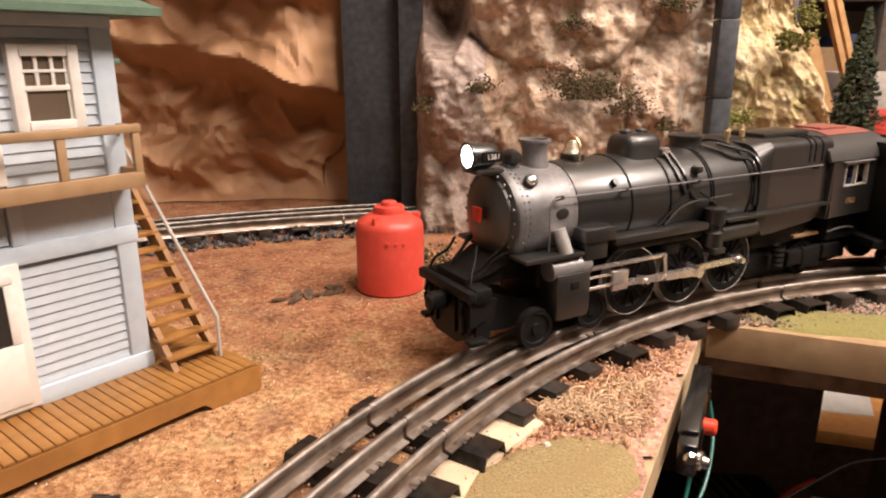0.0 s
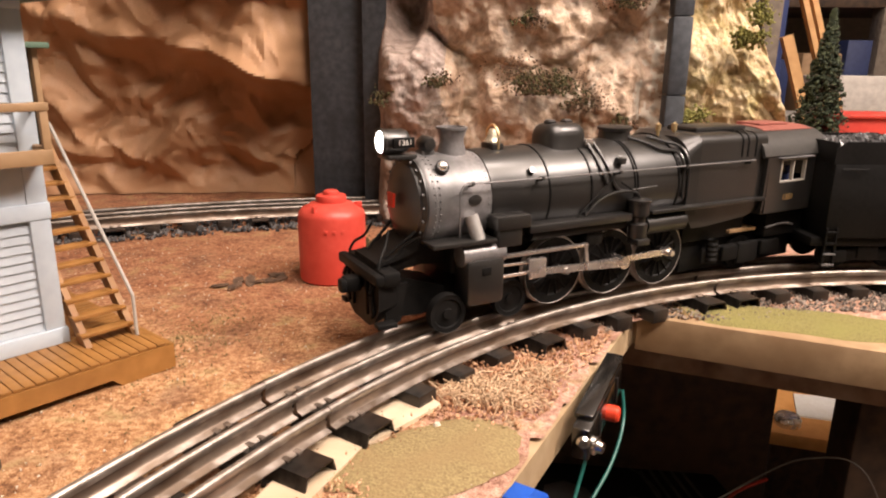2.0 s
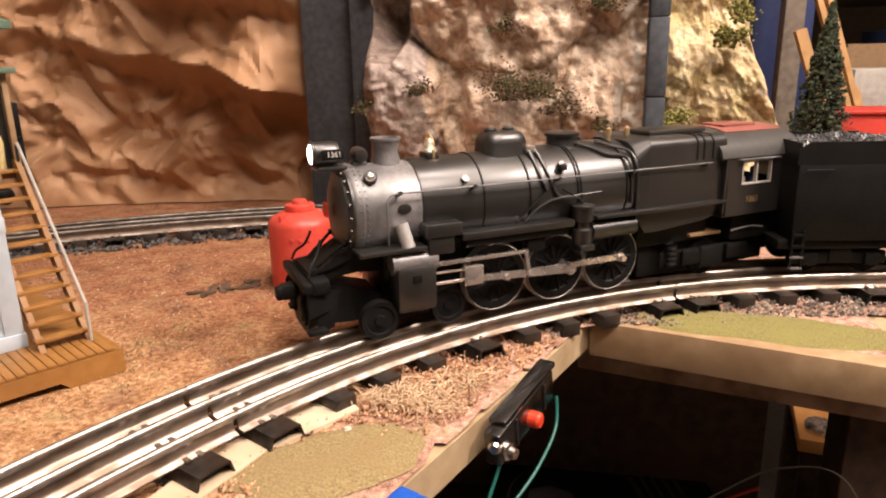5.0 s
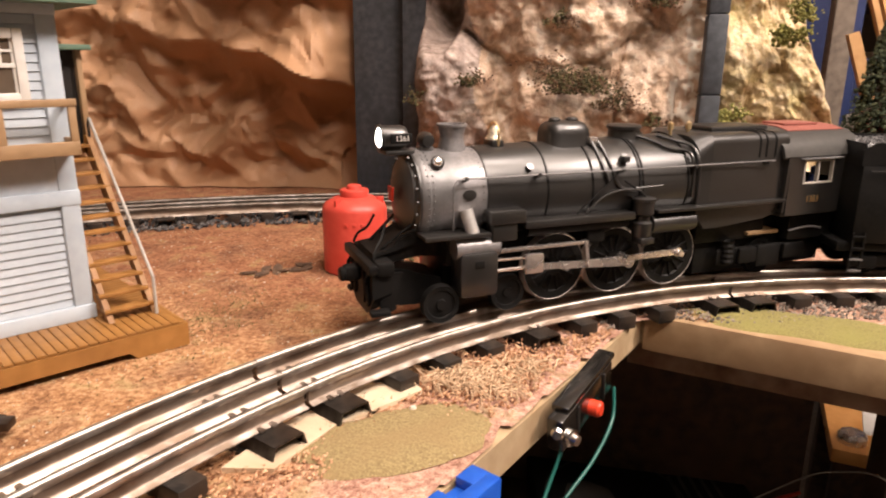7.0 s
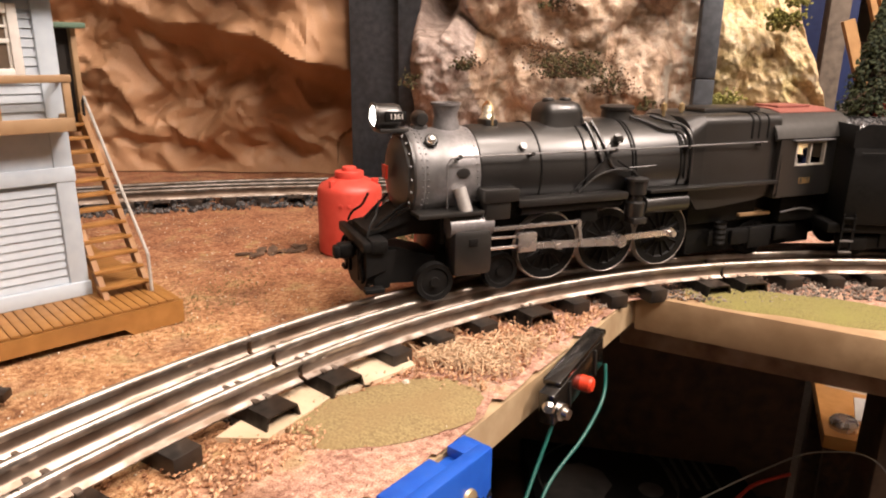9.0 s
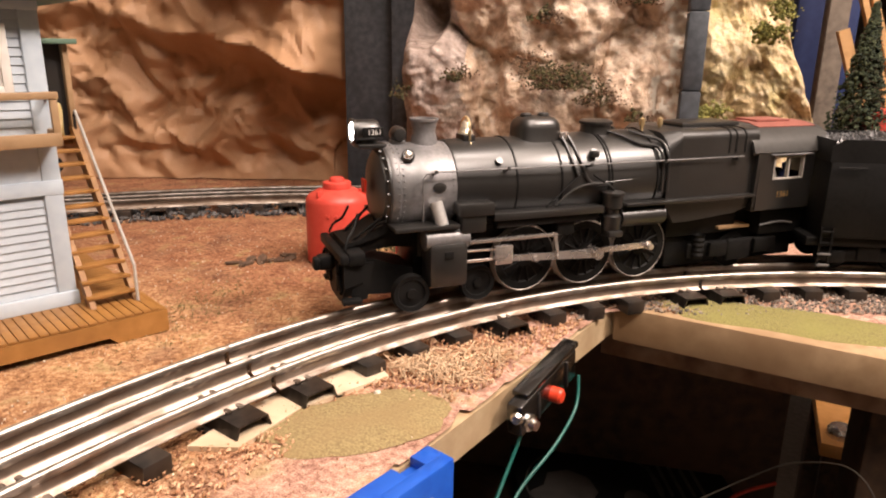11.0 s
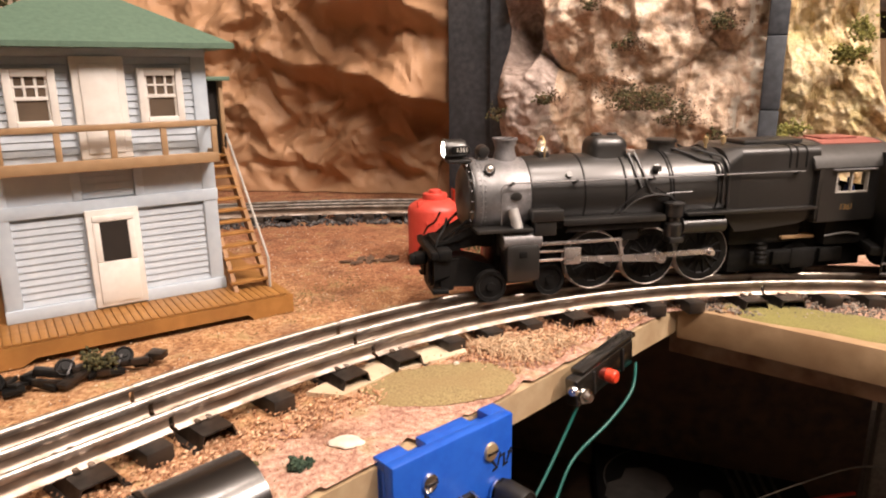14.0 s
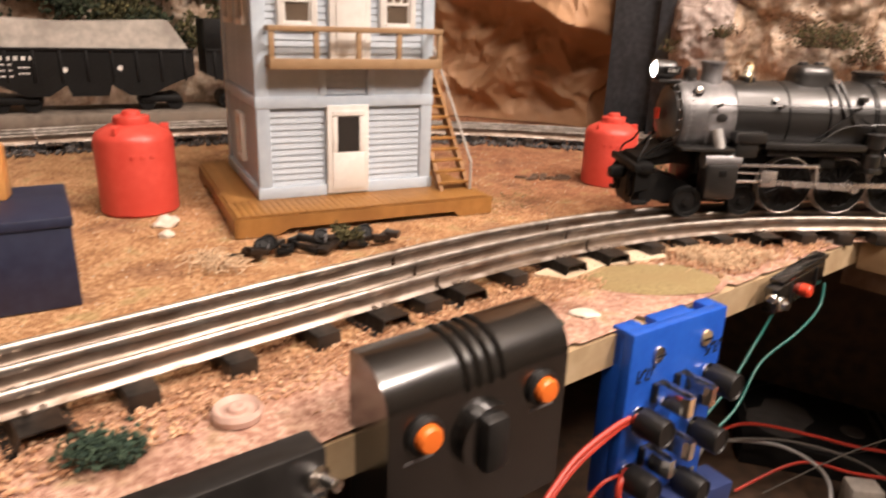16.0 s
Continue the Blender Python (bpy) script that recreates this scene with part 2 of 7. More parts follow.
ROCK = rock_mat("mottled_tan_rock", [(0.36, 0.24, 0.165), (0.52, 0.37, 0.255), (0.61, 0.45, 0.325), (0.74, 0.60, 0.47), (0.60, 0.49, 0.40)], (0.30, 0.215, 0.135))
ROCK_GREY = rock_mat("grey_pink_rock", [(0.20, 0.15, 0.125), (0.36, 0.28, 0.24), (0.46, 0.37, 0.32), (0.60, 0.51, 0.45)], (0.15, 0.115, 0.075))
ROCK_OCHRE = rock_mat("ochre_rock", [(0.40, 0.27, 0.13), (0.56, 0.42, 0.22), (0.68, 0.54, 0.33), (0.80, 0.69, 0.50)], (0.48, 0.40, 0.16), 1.3)
GRASS = mat("olive_turf", (0.19, 0.135, 0.058), (0.40, 0.315, 0.15), 0.95, 0, 900, 45, 0.7, 0.0008, (0.30, 0.215, 0.10), spread=0.7)
GRASS_GREEN = mat("green_turf", (0.16, 0.14, 0.045), (0.33, 0.29, 0.10), 0.95, 0, 1300, 40, 0.9, 0.001, (0.27, 0.25, 0.075))
CHIPS = leaf_mat("tan_foam_crumbs", (0.17, 0.065, 0.03), (0.56, 0.33, 0.18), 0.95)
COARSE = leaf_mat("coarse_foam_crumbs", (0.38, 0.18, 0.085), (0.80, 0.54, 0.34), 0.95)
GRAVEL = leaf_mat("dark_ballast", (0.015, 0.015, 0.017), (0.16, 0.15, 0.145), 0.8)
MIXED_GRAVEL = leaf_mat("mixed_grey_ballast", (0.03, 0.028, 0.027), (0.40, 0.33, 0.27), 0.8)
STRAW = leaf_mat("dry_grass_fibre", (0.40, 0.26, 0.15), (0.76, 0.57, 0.38), 0.9)
OLIVE_FOAM = leaf_mat("olive_foam", (0.14, 0.11, 0.045), (0.32, 0.25, 0.11), 0.95)
LEAF = leaf_mat("dark_moss", (0.03, 0.031, 0.011), (0.13, 0.115, 0.045), 0.9)
NEEDLE = leaf_mat("evergreen_needles", (0.008, 0.016, 0.008), (0.05, 0.065, 0.03), 0.85)
TEAL_LEAF = leaf_mat("dark_green_clump", (0.012, 0.03, 0.02), (0.05, 0.085, 0.05), 0.9)
COAL = leaf_mat("coal_lumps", (0.012, 0.012, 0.012), (0.13, 0.13, 0.135), 0.35)
BLACK_GLOSS = mat("glossy_black_plastic", (0.005, 0.0045, 0.004), (0.008, 0.007, 0.006), 0.22, 0, 250, 30, 0.03, 0.0001, coat=0.9)
BLACK_GLOSS.node_tree.nodes["Principled BSDF"].inputs["Coat Roughness"].default_value = 0.19
BLACK_GLOSS.node_tree.nodes["Principled BSDF"].inputs["Specular IOR Level"].default_value = 0.9
BLACK_SOFT = mat("black_plastic", (0.010, 0.0095, 0.009), (0.016, 0.015, 0.014), 0.42, 0, 250, 30, 0.06, 0.0001)
BLUE_PLASTIC = mat("bright_blue_plastic", (0.012, 0.085, 0.50), (0.018, 0.11, 0.56), 0.35, 0, 250, 30, 0.06, 0.0001)
NAVY = mat("navy_box", (0.012, 0.016, 0.042), (0.022, 0.028, 0.06), 0.5, 0, 150, 20, 0.1, 0.0002)
ORANGE = mat("orange_button", (0.85, 0.16, 0.02), (0.9, 0.2, 0.03), 0.3, 0, 150, 20, 0.0)
RED_BTN = mat("red_button", (0.75, 0.055, 0.02), (0.8, 0.07, 0.03), 0.35, 0, 150, 20, 0.0)
CHROME = mat("chrome", (0.75, 0.73, 0.7), (0.85, 0.83, 0.8), 0.16, 1.0, 150, 20, 0.0)
WIRE_TEAL = mat("teal_wire", (0.008, 0.095, 0.08), (0.01, 0.12, 0.10), 0.4, 0, 200, 20, 0.0)
WIRE_RED = mat("red_wire", (0.42, 0.035, 0.02), (0.5, 0.05, 0.03), 0.4, 0, 200, 20, 0.0)
WIRE_GREY = mat("grey_wire", (0.11, 0.10, 0.09), (0.15, 0.14, 0.12), 0.5, 0, 200, 20, 0.0)
GOLD_INK = mat("dull_gold_lettering", (0.20, 0.12, 0.045), (0.25, 0.155, 0.06), 0.5, 0, 200, 20, 0.0)
WHITE_INK = mat("white_lettering", (0.75, 0.73, 0.68), (0.8, 0.78, 0.73), 0.5, 0, 200, 20, 0.0)
INK = mat("black_marker_ink", (0.005, 0.005, 0.006), (0.008, 0.008, 0.01), 0.5, 0, 200, 20, 0.0)
PINE = mat("light_pine", (0.44, 0.25, 0.10), (0.56, 0.34, 0.15), 0.6, 0, 70, 12, 0.15, 0.0003)
SHELF_WOOD = mat("orange_wood_shelf", (0.66, 0.30, 0.08), (0.78, 0.40, 0.14), 0.3, 0, 60, 12, 0.15, 0.0003)
PLASTER = mat("room_plaster", (0.17, 0.135, 0.10), (0.22, 0.175, 0.13), 0.85, 0, 60, 3, 0.1, 0.0006)
CEIL = mat("ceiling_white", (0.62, 0.57, 0.5), (0.68, 0.63, 0.56), 0.85, 0, 60, 3, 0.1, 0.0006)
FLOOR = mat("dark_concrete_floor", (0.05, 0.04, 0.03), (0.09, 0.07, 0.055), 0.7, 0, 60, 4, 0.1, 0.0006)
GREYPLANK = mat("grey_weathered_plank", (0.12, 0.098, 0.078), (0.21, 0.175, 0.14), 0.85, 0, 90, 16, 0.4, 0.0006)
PRINT_GREY = mat("dull_grey_print", (0.035, 0.032, 0.03), (0.07, 0.064, 0.058), 0.6, 0, 90, 16, 0.1)
PALE_LOAD = mat("pale_grey_load", (0.40, 0.37, 0.33), (0.56, 0.52, 0.46), 0.85, 0, 120, 20, 0.5, 0.001, (0.28, 0.25, 0.22))
BRICKRED = mat("brick_red_car", (0.30, 0.055, 0.03), (0.36, 0.075, 0.045), 0.5, 0, 200, 20, 0.1)
CARRED = mat("bright_red_car", (0.50, 0.04, 0.03), (0.56, 0.06, 0.04), 0.4, 0, 200, 20, 0.1)
PALE_STONE = mat("pale_plaster_lump", (0.62, 0.54, 0.44), (0.75, 0.68, 0.58), 0.8, 0, 200, 30, 0.5, 0.0008)
PINKISH = mat("dusty_pink_disc", (0.50, 0.33, 0.27), (0.60, 0.42, 0.35), 0.45, 0, 200, 30, 0.1)
BOX_BLUE = mat("blue_carton", (0.015, 0.028, 0.10), (0.022, 0.038, 0.125), 0.6, 0, 100, 10, 0.1)
BOX_RED = mat("red_carton", (0.32, 0.03, 0.02), (0.38, 0.045, 0.03), 0.6, 0, 100, 10, 0.1)
CARD = mat("cardboard", (0.34, 0.21, 0.11), (0.42, 0.27, 0.15), 0.75, 0, 100, 10, 0.1)
PALE_CLOTH = mat("pale_grey_cover", (0.34, 0.32, 0.29), (0.46, 0.43, 0.39), 0.8, 0, 100, 10, 0.3)
SKIN = mat("figurine_paint", (0.62, 0.47, 0.16), (0.7, 0.60, 0.34), 0.5, 0, 200, 30, 0.1)
BARK = mat("dark_bark", (0.055, 0.032, 0.02), (0.14, 0.085, 0.052), 0.85, 0, 300, 60, 0.5, 0.0006)
SCUFFED = mat("scuffed_beam", (0.20, 0.12, 0.078), (0.38, 0.26, 0.17), 0.7, 0, 80, 25, 0.3, 0.0004, (0.55, 0.44, 0.33))
GRAINS = leaf_mat("pale_grains", (0.45, 0.34, 0.22), (0.85, 0.76, 0.62), 0.6)
TWIG = leaf_mat("brown_twigs", (0.06, 0.034, 0.02), (0.22, 0.13, 0.075), 0.9)
LAMP_GLOW = glow("lit_headlamp", (1.0, 0.97, 0.9), 22)
BULB_GLOW = glow("lit_bulb", WARM, 6)

# ---- mesh helpers, in centimetres ----


def bm_new():
    return bmesh.new()


def box(bm, x0, x1, y0, y1, z0, z1, bevel=0.0, m=None):
    vs = [bm.verts.new((x, y, z)) for x in (x0, x1) for y in (y0, y1) for z in (z0, z1)]
    fs = [bm.faces.new([vs[i] for i in q]) for q in ((0, 1, 3, 2), (4, 6, 7, 5), (0, 4, 5, 1), (2, 3, 7, 6), (0, 2, 6, 4), (1, 5, 7, 3))]
    if m is not None:
        for v in vs:
            v.co = m @ v.co
    if bevel:
        bmesh.ops.bevel(bm, geom=list({e for f in fs for e in f.edges}), offset=bevel, segments=2, affect="EDGES", profile=0.5)
    return bm


def prism(bm, outline, depth, m):
    """A flat outline (x, z) made solid from y = 0 to y = depth, placed by m."""
    a = [bm.verts.new(m @ Vector((x, 0, z))) for x, z in outline]
    b = [bm.verts.new(m @ Vector((x, depth, z))) for x, z in outline]
    n = len(a)
    bm.faces.new(a)
    bm.faces.new(b[::-1])
    for i in range(n):
        bm.faces.new((a[i], b[i], b[(i + 1) % n], a[(i + 1) % n]))
    return bm


def axis_to(p, d):
    """Places local z along d at p."""
    return Matrix.Translation(p) @ Vector(d).to_track_quat("Z", "Y").to_matrix().to_4x4()


def lathe(bm, profile, seg=32, m=None):
    """A turned shape from (radius, height) pairs round the local z."""
    m = m or Matrix.Identity(4)
    rings = []
    for r, z in profile:
        if r < 1e-4:
            rings.append([bm.verts.new(m @ Vector((0, 0, z)))])
        else:
            rings.append([bm.verts.new(m @ Vector((r * math.cos(2 * math.pi * k / seg), r * math.sin(2 * math.pi * k / seg), z))) for k in range(seg)])
    for a, b in zip(rings, rings[1:]):
        for k in range(seg):
            j = (k + 1) % seg
            if len(a) == 1 and len(b) == 1:
                continue
            if len(a) == 1:
                bm.faces.new((a[0], b[k], b[j]))
            elif len(b) == 1:
                bm.faces.new((a[k], a[j], b[0]))
            else:
                bm.faces.new((a[k], a[j], b[j], b[k]))
    return bm


def rod(bm, p, q, r, seg=12, r2=None):
    d = Vector(q) - Vector(p)
    return lathe(bm, [(0, 0), (r, 0), (r if r2 is None else r2, d.length), (0, d.length)], seg, axis_to(Vector(p), d))


def tube(bm, pts, r, seg=8):
    """A bent wire or pipe through the points."""
    pts = [Vector(p) for p in pts]
    rings = []
    for i, p in enumerate(pts):
        d = (pts[min(i + 1, len(pts) - 1)] - pts[max(i - 1, 0)]).normalized()
        side = d.cross(Vector((0, 0, 1)))
        side = side.normalized() if side.length > 1e-3 else Vector((1, 0, 0))
        up = side.cross(d).normalized()
        rings.append([bm.verts.new(p + r * (math.cos(2 * math.pi * k / seg) * side + math.sin(2 * math.pi * k / seg) * up)) for k in range(seg)])
    for a, b in zip(rings, rings[1:]):
        for k in range(seg):
            bm.faces.new((a[k], a[(k + 1) % seg], b[(k + 1) % seg], b[k]))
    bm.faces.new(rings[0])
    bm.faces.new(rings[-1][::-1])
    return bm


def smooth_line(pts, steps=8):
    """Points along a curve through pts."""
    pts = [Vector(p) for p in pts]
    out = []
    for i in range(len(pts) - 1):
        p0, p1, p2, p3 = pts[max(i - 1, 0)], pts[i], pts[i + 1], pts[min(i + 2, len(pts) - 1)]
        for k in range(steps):
            t = k / steps
            out.append(0.5 * (2 * p1 + (p2 - p0) * t + (2 * p0 - 5 * p1 + 4 * p2 - p3) * t * t + (3 * p1 - p0 - 3 * p2 + p3) * t ** 3))
    return out + [pts[-1]]


def finish(me, bm, material, angle=32):
    bmesh.ops.recalc_face_normals(bm, faces=bm.faces)
    for v in bm.verts:
        v.co *= CM
    for f in bm.faces:
        f.smooth = True
    bm.to_mesh(me)
    bm.free()
    me.set_sharp_from_angle(angle=radians(angle))
    me.materials.append(material)


def part(name, bm, material, parent, label="", kind="", angle=32):
    """Links a bmesh as one mesh object under a thing or a part."""
    me = bpy.data.meshes.new(name)
    finish(me, bm, material, angle)
    ob = new(name, me)
    if parent is not None:
        ob.parent = parent
    return tagged(ob, label, "", "", kind)


def piece(name, me, parent, x, y, z, rz=0.0, sx=1.0):
    """One more piece on shared mesh data, at a place in centimetres."""
    ob = new(name, me)
    ob.parent = parent
    ob.matrix_basis = pose(x * CM, y * CM, z * CM, 0, 0, rz) @ Matrix.Diagonal((sx, 1, 1, 1))
    return ob


def mesh_of(name, bm, material, angle=32):
    me = bpy.data.meshes.new(name)
    finish(me, bm, material, angle)
    return me


def thing(name, x, y, z, rz, label, category, group="", kind=""):
    ob = new(name)
    ob.empty_display_size = 0.02
    ob.matrix_basis = pose(x * CM, y * CM, z * CM, 0, 0, rz)
    return tagged(ob, label, category, group, kind)


def solid(name, bm, material, label, category, kind="", group="", x=0, y=0, z=0, rz=0, angle=32):
    """A thing that is one mesh."""
    ob = part(name, bm, material, None, angle=angle)
    ob.matrix_basis = pose(x * CM, y * CM, z * CM, 0, 0, rz)
    return tagged(ob, label, category, group, kind)


def crumbs(name, spots, size, material, label, category, parent=None, flat=0.6):
    """Many small rough lumps as one mesh."""
    verts, faces = [], []
    rng = np.random.default_rng(len(spots))
    corner = np.array([(1, 0, 0), (-1, 0, 0), (0, 1, 0), (0, -1, 0), (0, 0, 1), (0, 0, -1)], float)
    tri = ((0, 2, 4), (2, 1, 4), (1, 3, 4), (3, 0, 4), (2, 0, 5), (1, 2, 5), (3, 1, 5), (0, 3, 5))
    for x, y, z in spots:
        s = size * rng.uniform(0.5, 1.4)
        v = corner * s * rng.uniform(0.6, 1.3, (6, 3))
        v[:, 2] *= flat
        a, b = rng.uniform(0, 6.28, 2)
        ca, sa, cb, sb = math.cos(a), math.sin(a), math.cos(b * 0.3), math.sin(b * 0.3)
        v = v @ np.array([(ca, -sa, 0), (sa, ca, 0), (0, 0, 1)]) @ np.array([(cb, 0, sb), (0, 1, 0), (-sb, 0, cb)])
        n = len(verts)
        verts += [tuple(q * CM) for q in v + (x, y, z)]
        faces += [(n + i, n + j, n + k) for i, j, k in tri]
    me = bpy.data.meshes.new(name)
    me.from_pydata(verts, [], faces)
    me.materials.append(material)
    ob = new(name, me)
    if parent is not None:
        ob.parent = parent
        return tagged(ob, label, kind="stuff")
    return tagged(ob, label, category, kind="stuff")



def creases(U, V, cell, tilt, seed):
    """Height of a sheet broken into tilted facets that meet in sharp creases, over numpy arrays U and V."""
    q = np.random.default_rng(seed)
    nu, nv = int(U.max() / cell) + 8, int(V.max() / cell) + 8
    jit = q.uniform(-0.48, 0.48, (nu, nv, 2))
    grad = np.clip(q.normal(0, 0.4 * tilt, (nu, nv, 2)), -0.55 * tilt, 0.55 * tilt)
    lift = q.uniform(-0.3, 0.3, (nu, nv)) * tilt * cell
    iu, iv = (U / cell).astype(int) + 3, (V / cell).astype(int) + 3
    best = np.full(U.shape, -1e9)
    for a in range(-3, 4):
        for b in range(-3, 4):
            i, j = np.clip(iu + a, 0, nu - 1), np.clip(iv + b, 0, nv - 1)
            du = U - (i - 2.5 + jit[i, j, 0]) * cell
            dv = V - (j - 2.5 + jit[i, j, 1]) * cell
            best = np.maximum(best, lift[i, j] + grad[i, j, 0] * du + grad[i, j, 1] * dv - 1.25 * tilt * np.sqrt(du * du + dv * dv + (0.05 * cell) ** 2))
    return best


def grid_part(name, P, material, angle):
    """A sheet mesh from a grid of points in centimetres, shape (rows, columns, 3)."""
    nv, nu = P.shape[:2]
    k = np.arange(nv * nu).reshape(nv, nu)
    quads = np.stack((k[:-1, :-1], k[:-1, 1:], k[1:, 1:], k[1:, :-1]), -1).reshape(-1, 4)
    me = bpy.data.meshes.new(name)
    me.from_pydata((P.reshape(-1, 3) * CM).tolist(), [], quads.tolist())
    for f in me.polygons:
        f.use_smooth = True
    me.set_sharp_from_angle(angle=radians(angle))
    me.materials.append(material)
    return new(name, me)


# ---- the large structure ----


def edge_x(y):
    """Where the front edge of the layout board lies."""
    return 5.2 + 0.393 * (y - 16.5)


def flat_sheet(outline, z0, z1):
    bm = bm_new()
    a = [bm.verts.new((x, y, z0)) for x, y in outline]
    b = [bm.verts.new((x, y, z1)) for x, y in outline]
    n = len(a)
    bm.faces.new(a[::-1])
    bm.faces.new(b)
    for i in range(n):
        bm.faces.new((a[i], a[(i + 1) % n], b[(i + 1) % n], b[i]))
    return bm


CORNER = (16.3, 44.7)
OUTLINE = [(edge_x(-30), -30), CORNER, (28.6, 41.0), (33.4, 39.55), (34.6, 46.8), (110, 46.8), (110, 88), (38, 88), (38, 130), (-110, 130), (-110, -30)]
board = part("board", flat_sheet(OUTLINE, -1.9, -0.25), PLY_EDGE, None)
tagged(board, "plywood layout board with a pale bare sawn edge", "layout board", kind="structure")


def grid_ground():
    """The scenery sheet on the board, slightly uneven, trimmed a little short of the board's edge."""
    bm = bm_new()
    step, verts = 1.5, {}
    bx, by = CORNER
    slope = (41.0 - by) / (28.6 - bx)

    rows = np.arange(-30, 131, step)
    for j, y in enumerate(rows):
        for i, x in enumerate(np.arange(-110, 111, step)):
            lim = edge_x(y) if y < by else 110
            if y < by:
                yb = by + slope * (x - bx)
                if x > lim and y < yb:
                    px, py = (lim, y) if x - lim < step else (None, None)
                    if px is None:
                        py2 = yb
                        px, py = (x, py2) if py2 - y < step else (None, None)
                    if px is None:
                        continue
                    x2, y2 = px, py
                else:
                    x2, y2 = x, y
            else:
                x2, y2 = x, y
            if x2 > 33.2 and y2 < 46.8 or x2 > 37.8 and y2 > 87.8:
                continue
            h = 0.10 * noise.noise(Vector((x2 * 0.16, y2 * 0.16, 0))) + 0.05 * noise.noise(Vector((x2 * 0.6, y2 * 0.6, 3)))
            verts[i, j] = bm.verts.new((x2, y2, h - 0.05))
    for (i, j), v in verts.items():
        q = [verts.get(k) for k in ((i, j), (i + 1, j), (i + 1, j + 1), (i, j + 1))]
        if all(q):
            try:
                bm.faces.new(q)
            except ValueError:
                pass
    return bm


ground = part("ground", grid_ground(), GROUND, None, angle=80)
tagged(ground, "rust and straw coloured ground foam scattered over the layout", "ground", kind="structure")

# room round the layout
for nm, b, m_, lab in (("floor", (-250, 250, -250, 260, -104, -100), FLOOR, "dark concrete basement floor"),
                       ("ceiling", (-250, 250, -250, 260, 132, 136), CEIL, "plain off-white ceiling"),
                       ("wall_north", (-250, 250, 256, 260, -100, 132), PLASTER, "dim tan plaster wall"),
                       ("wall_south", (-250, 250, -250, -246, -100, 132), PLASTER, "dim tan plaster wall"),
                       ("wall_west", (-250, -246, -246, 256, -100, 132), PLASTER, "dim tan plaster wall"),
                       ("wall_east", (246, 250, -246, 256, -100, 132), PLASTER, "dim tan plaster wall")):
    tagged(part(nm, box(bm_new(), *b), m_, None), lab, nm.split("_")[0], kind="structure")

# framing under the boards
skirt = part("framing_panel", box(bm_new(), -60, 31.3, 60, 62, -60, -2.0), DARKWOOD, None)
tagged(skirt, "dark wooden panel under the layout board", "framing", kind="structure")
for k, (x0, y0, x1, y1, zt, zb, w) in enumerate(((15.8, 47.3, 34, 42.3, -2.3, -4.4, 1.2), (-20, -25, 6.5, 42.5, -2.2, -8.5, 1.0))):
    d = Vector((x1 - x0, y1 - y0, 0))
    bm = box(bm_new(), 0, d.length, 0, w, zb, zt, 0.08)
    fr = solid("framing_beam", bm, DARKWOOD if k else SCUFFED, "scuffed dark framing beam screwed under the board", "beam", "structure", x=x0, y=y0, rz=math.degrees(math.atan2(d.y, d.x)))

fascia = solid("board_fascia", box(bm_new(), 0, 17.5, -0.25, 1.2, -2.15, 0.02, 0.06), FASCIA, "pale bare lumber edge of the side board", "board edge", "structure", x=CORNER[0] + 0.2, y=CORNER[1] - 0.1, rz=math.degrees(math.atan2(41.0 - CORNER[1], 28.6 - CORNER[0])))

# ---- track ----
CX, CY, RAD = 40.5, 8.55, 44.9
A1 = math.atan2(28.43 - CY, 2.02 - CX)


def line_at(d):
    """Centre of the near track, d centimetres along from the joint below the front wheels: place and heading."""
    if d >= 0:
        a = A1 - d / RAD
        return Vector((CX + RAD * math.cos(a), CY + RAD * math.sin(a), 0)), a - math.pi / 2
    p, _ = line_at(0)
    h0 = A1 - math.pi / 2
    steps, left, h = 24, -d, h0
    ds = left / steps
    for k in range(steps):
        h = h0 + radians(9.5) * min((k + 0.5) * ds, 11) / 11
        p = p - ds * Vector((math.cos(h), math.sin(h), 0))
    return p, h0 + radians(9.5) * min(left, 11) / 11


FAR = smooth_line([(-64, 0, 0), (-57, 16, 0), (-51.5, 28, 0), (-45.5, 39.5, 0), (-36.5, 50.5, 0), (-25, 59.2, 0), (-12, 65.6, 0), (2, 69.5, 0), (18, 72, 0)], 10)
FAR_LEN = [0.0]
for a, b in zip(FAR, FAR[1:]):
    FAR_LEN.append(FAR_LEN[-1] + (b - a).length)


def far_at(d):
    x = float(np.interp(d, FAR_LEN, [p.x for p in FAR]))
    y = float(np.interp(d, FAR_LEN, [p.y for p in FAR]))
    x2 = float(np.interp(d + 1, FAR_LEN, [p.x for p in FAR]))
    y2 = float(np.interp(d + 1, FAR_LEN, [p.y for p in FAR]))
    return Vector((x, y, 0)), math.atan2(y2 - y, x2 - x)


RAIL = [(-0.36, 0.70), (0.36, 0.70), (0.36, 0.76), (0.08, 0.82), (0.055, 1.22), (0.13, 1.30), (0.16, 1.43), (0.12, 1.56), (0.0, 1.62),
        (-0.12, 1.56), (-0.16, 1.43), (-0.13, 1.30), (-0.055, 1.22), (-0.08, 0.82), (-0.36, 0.76)]


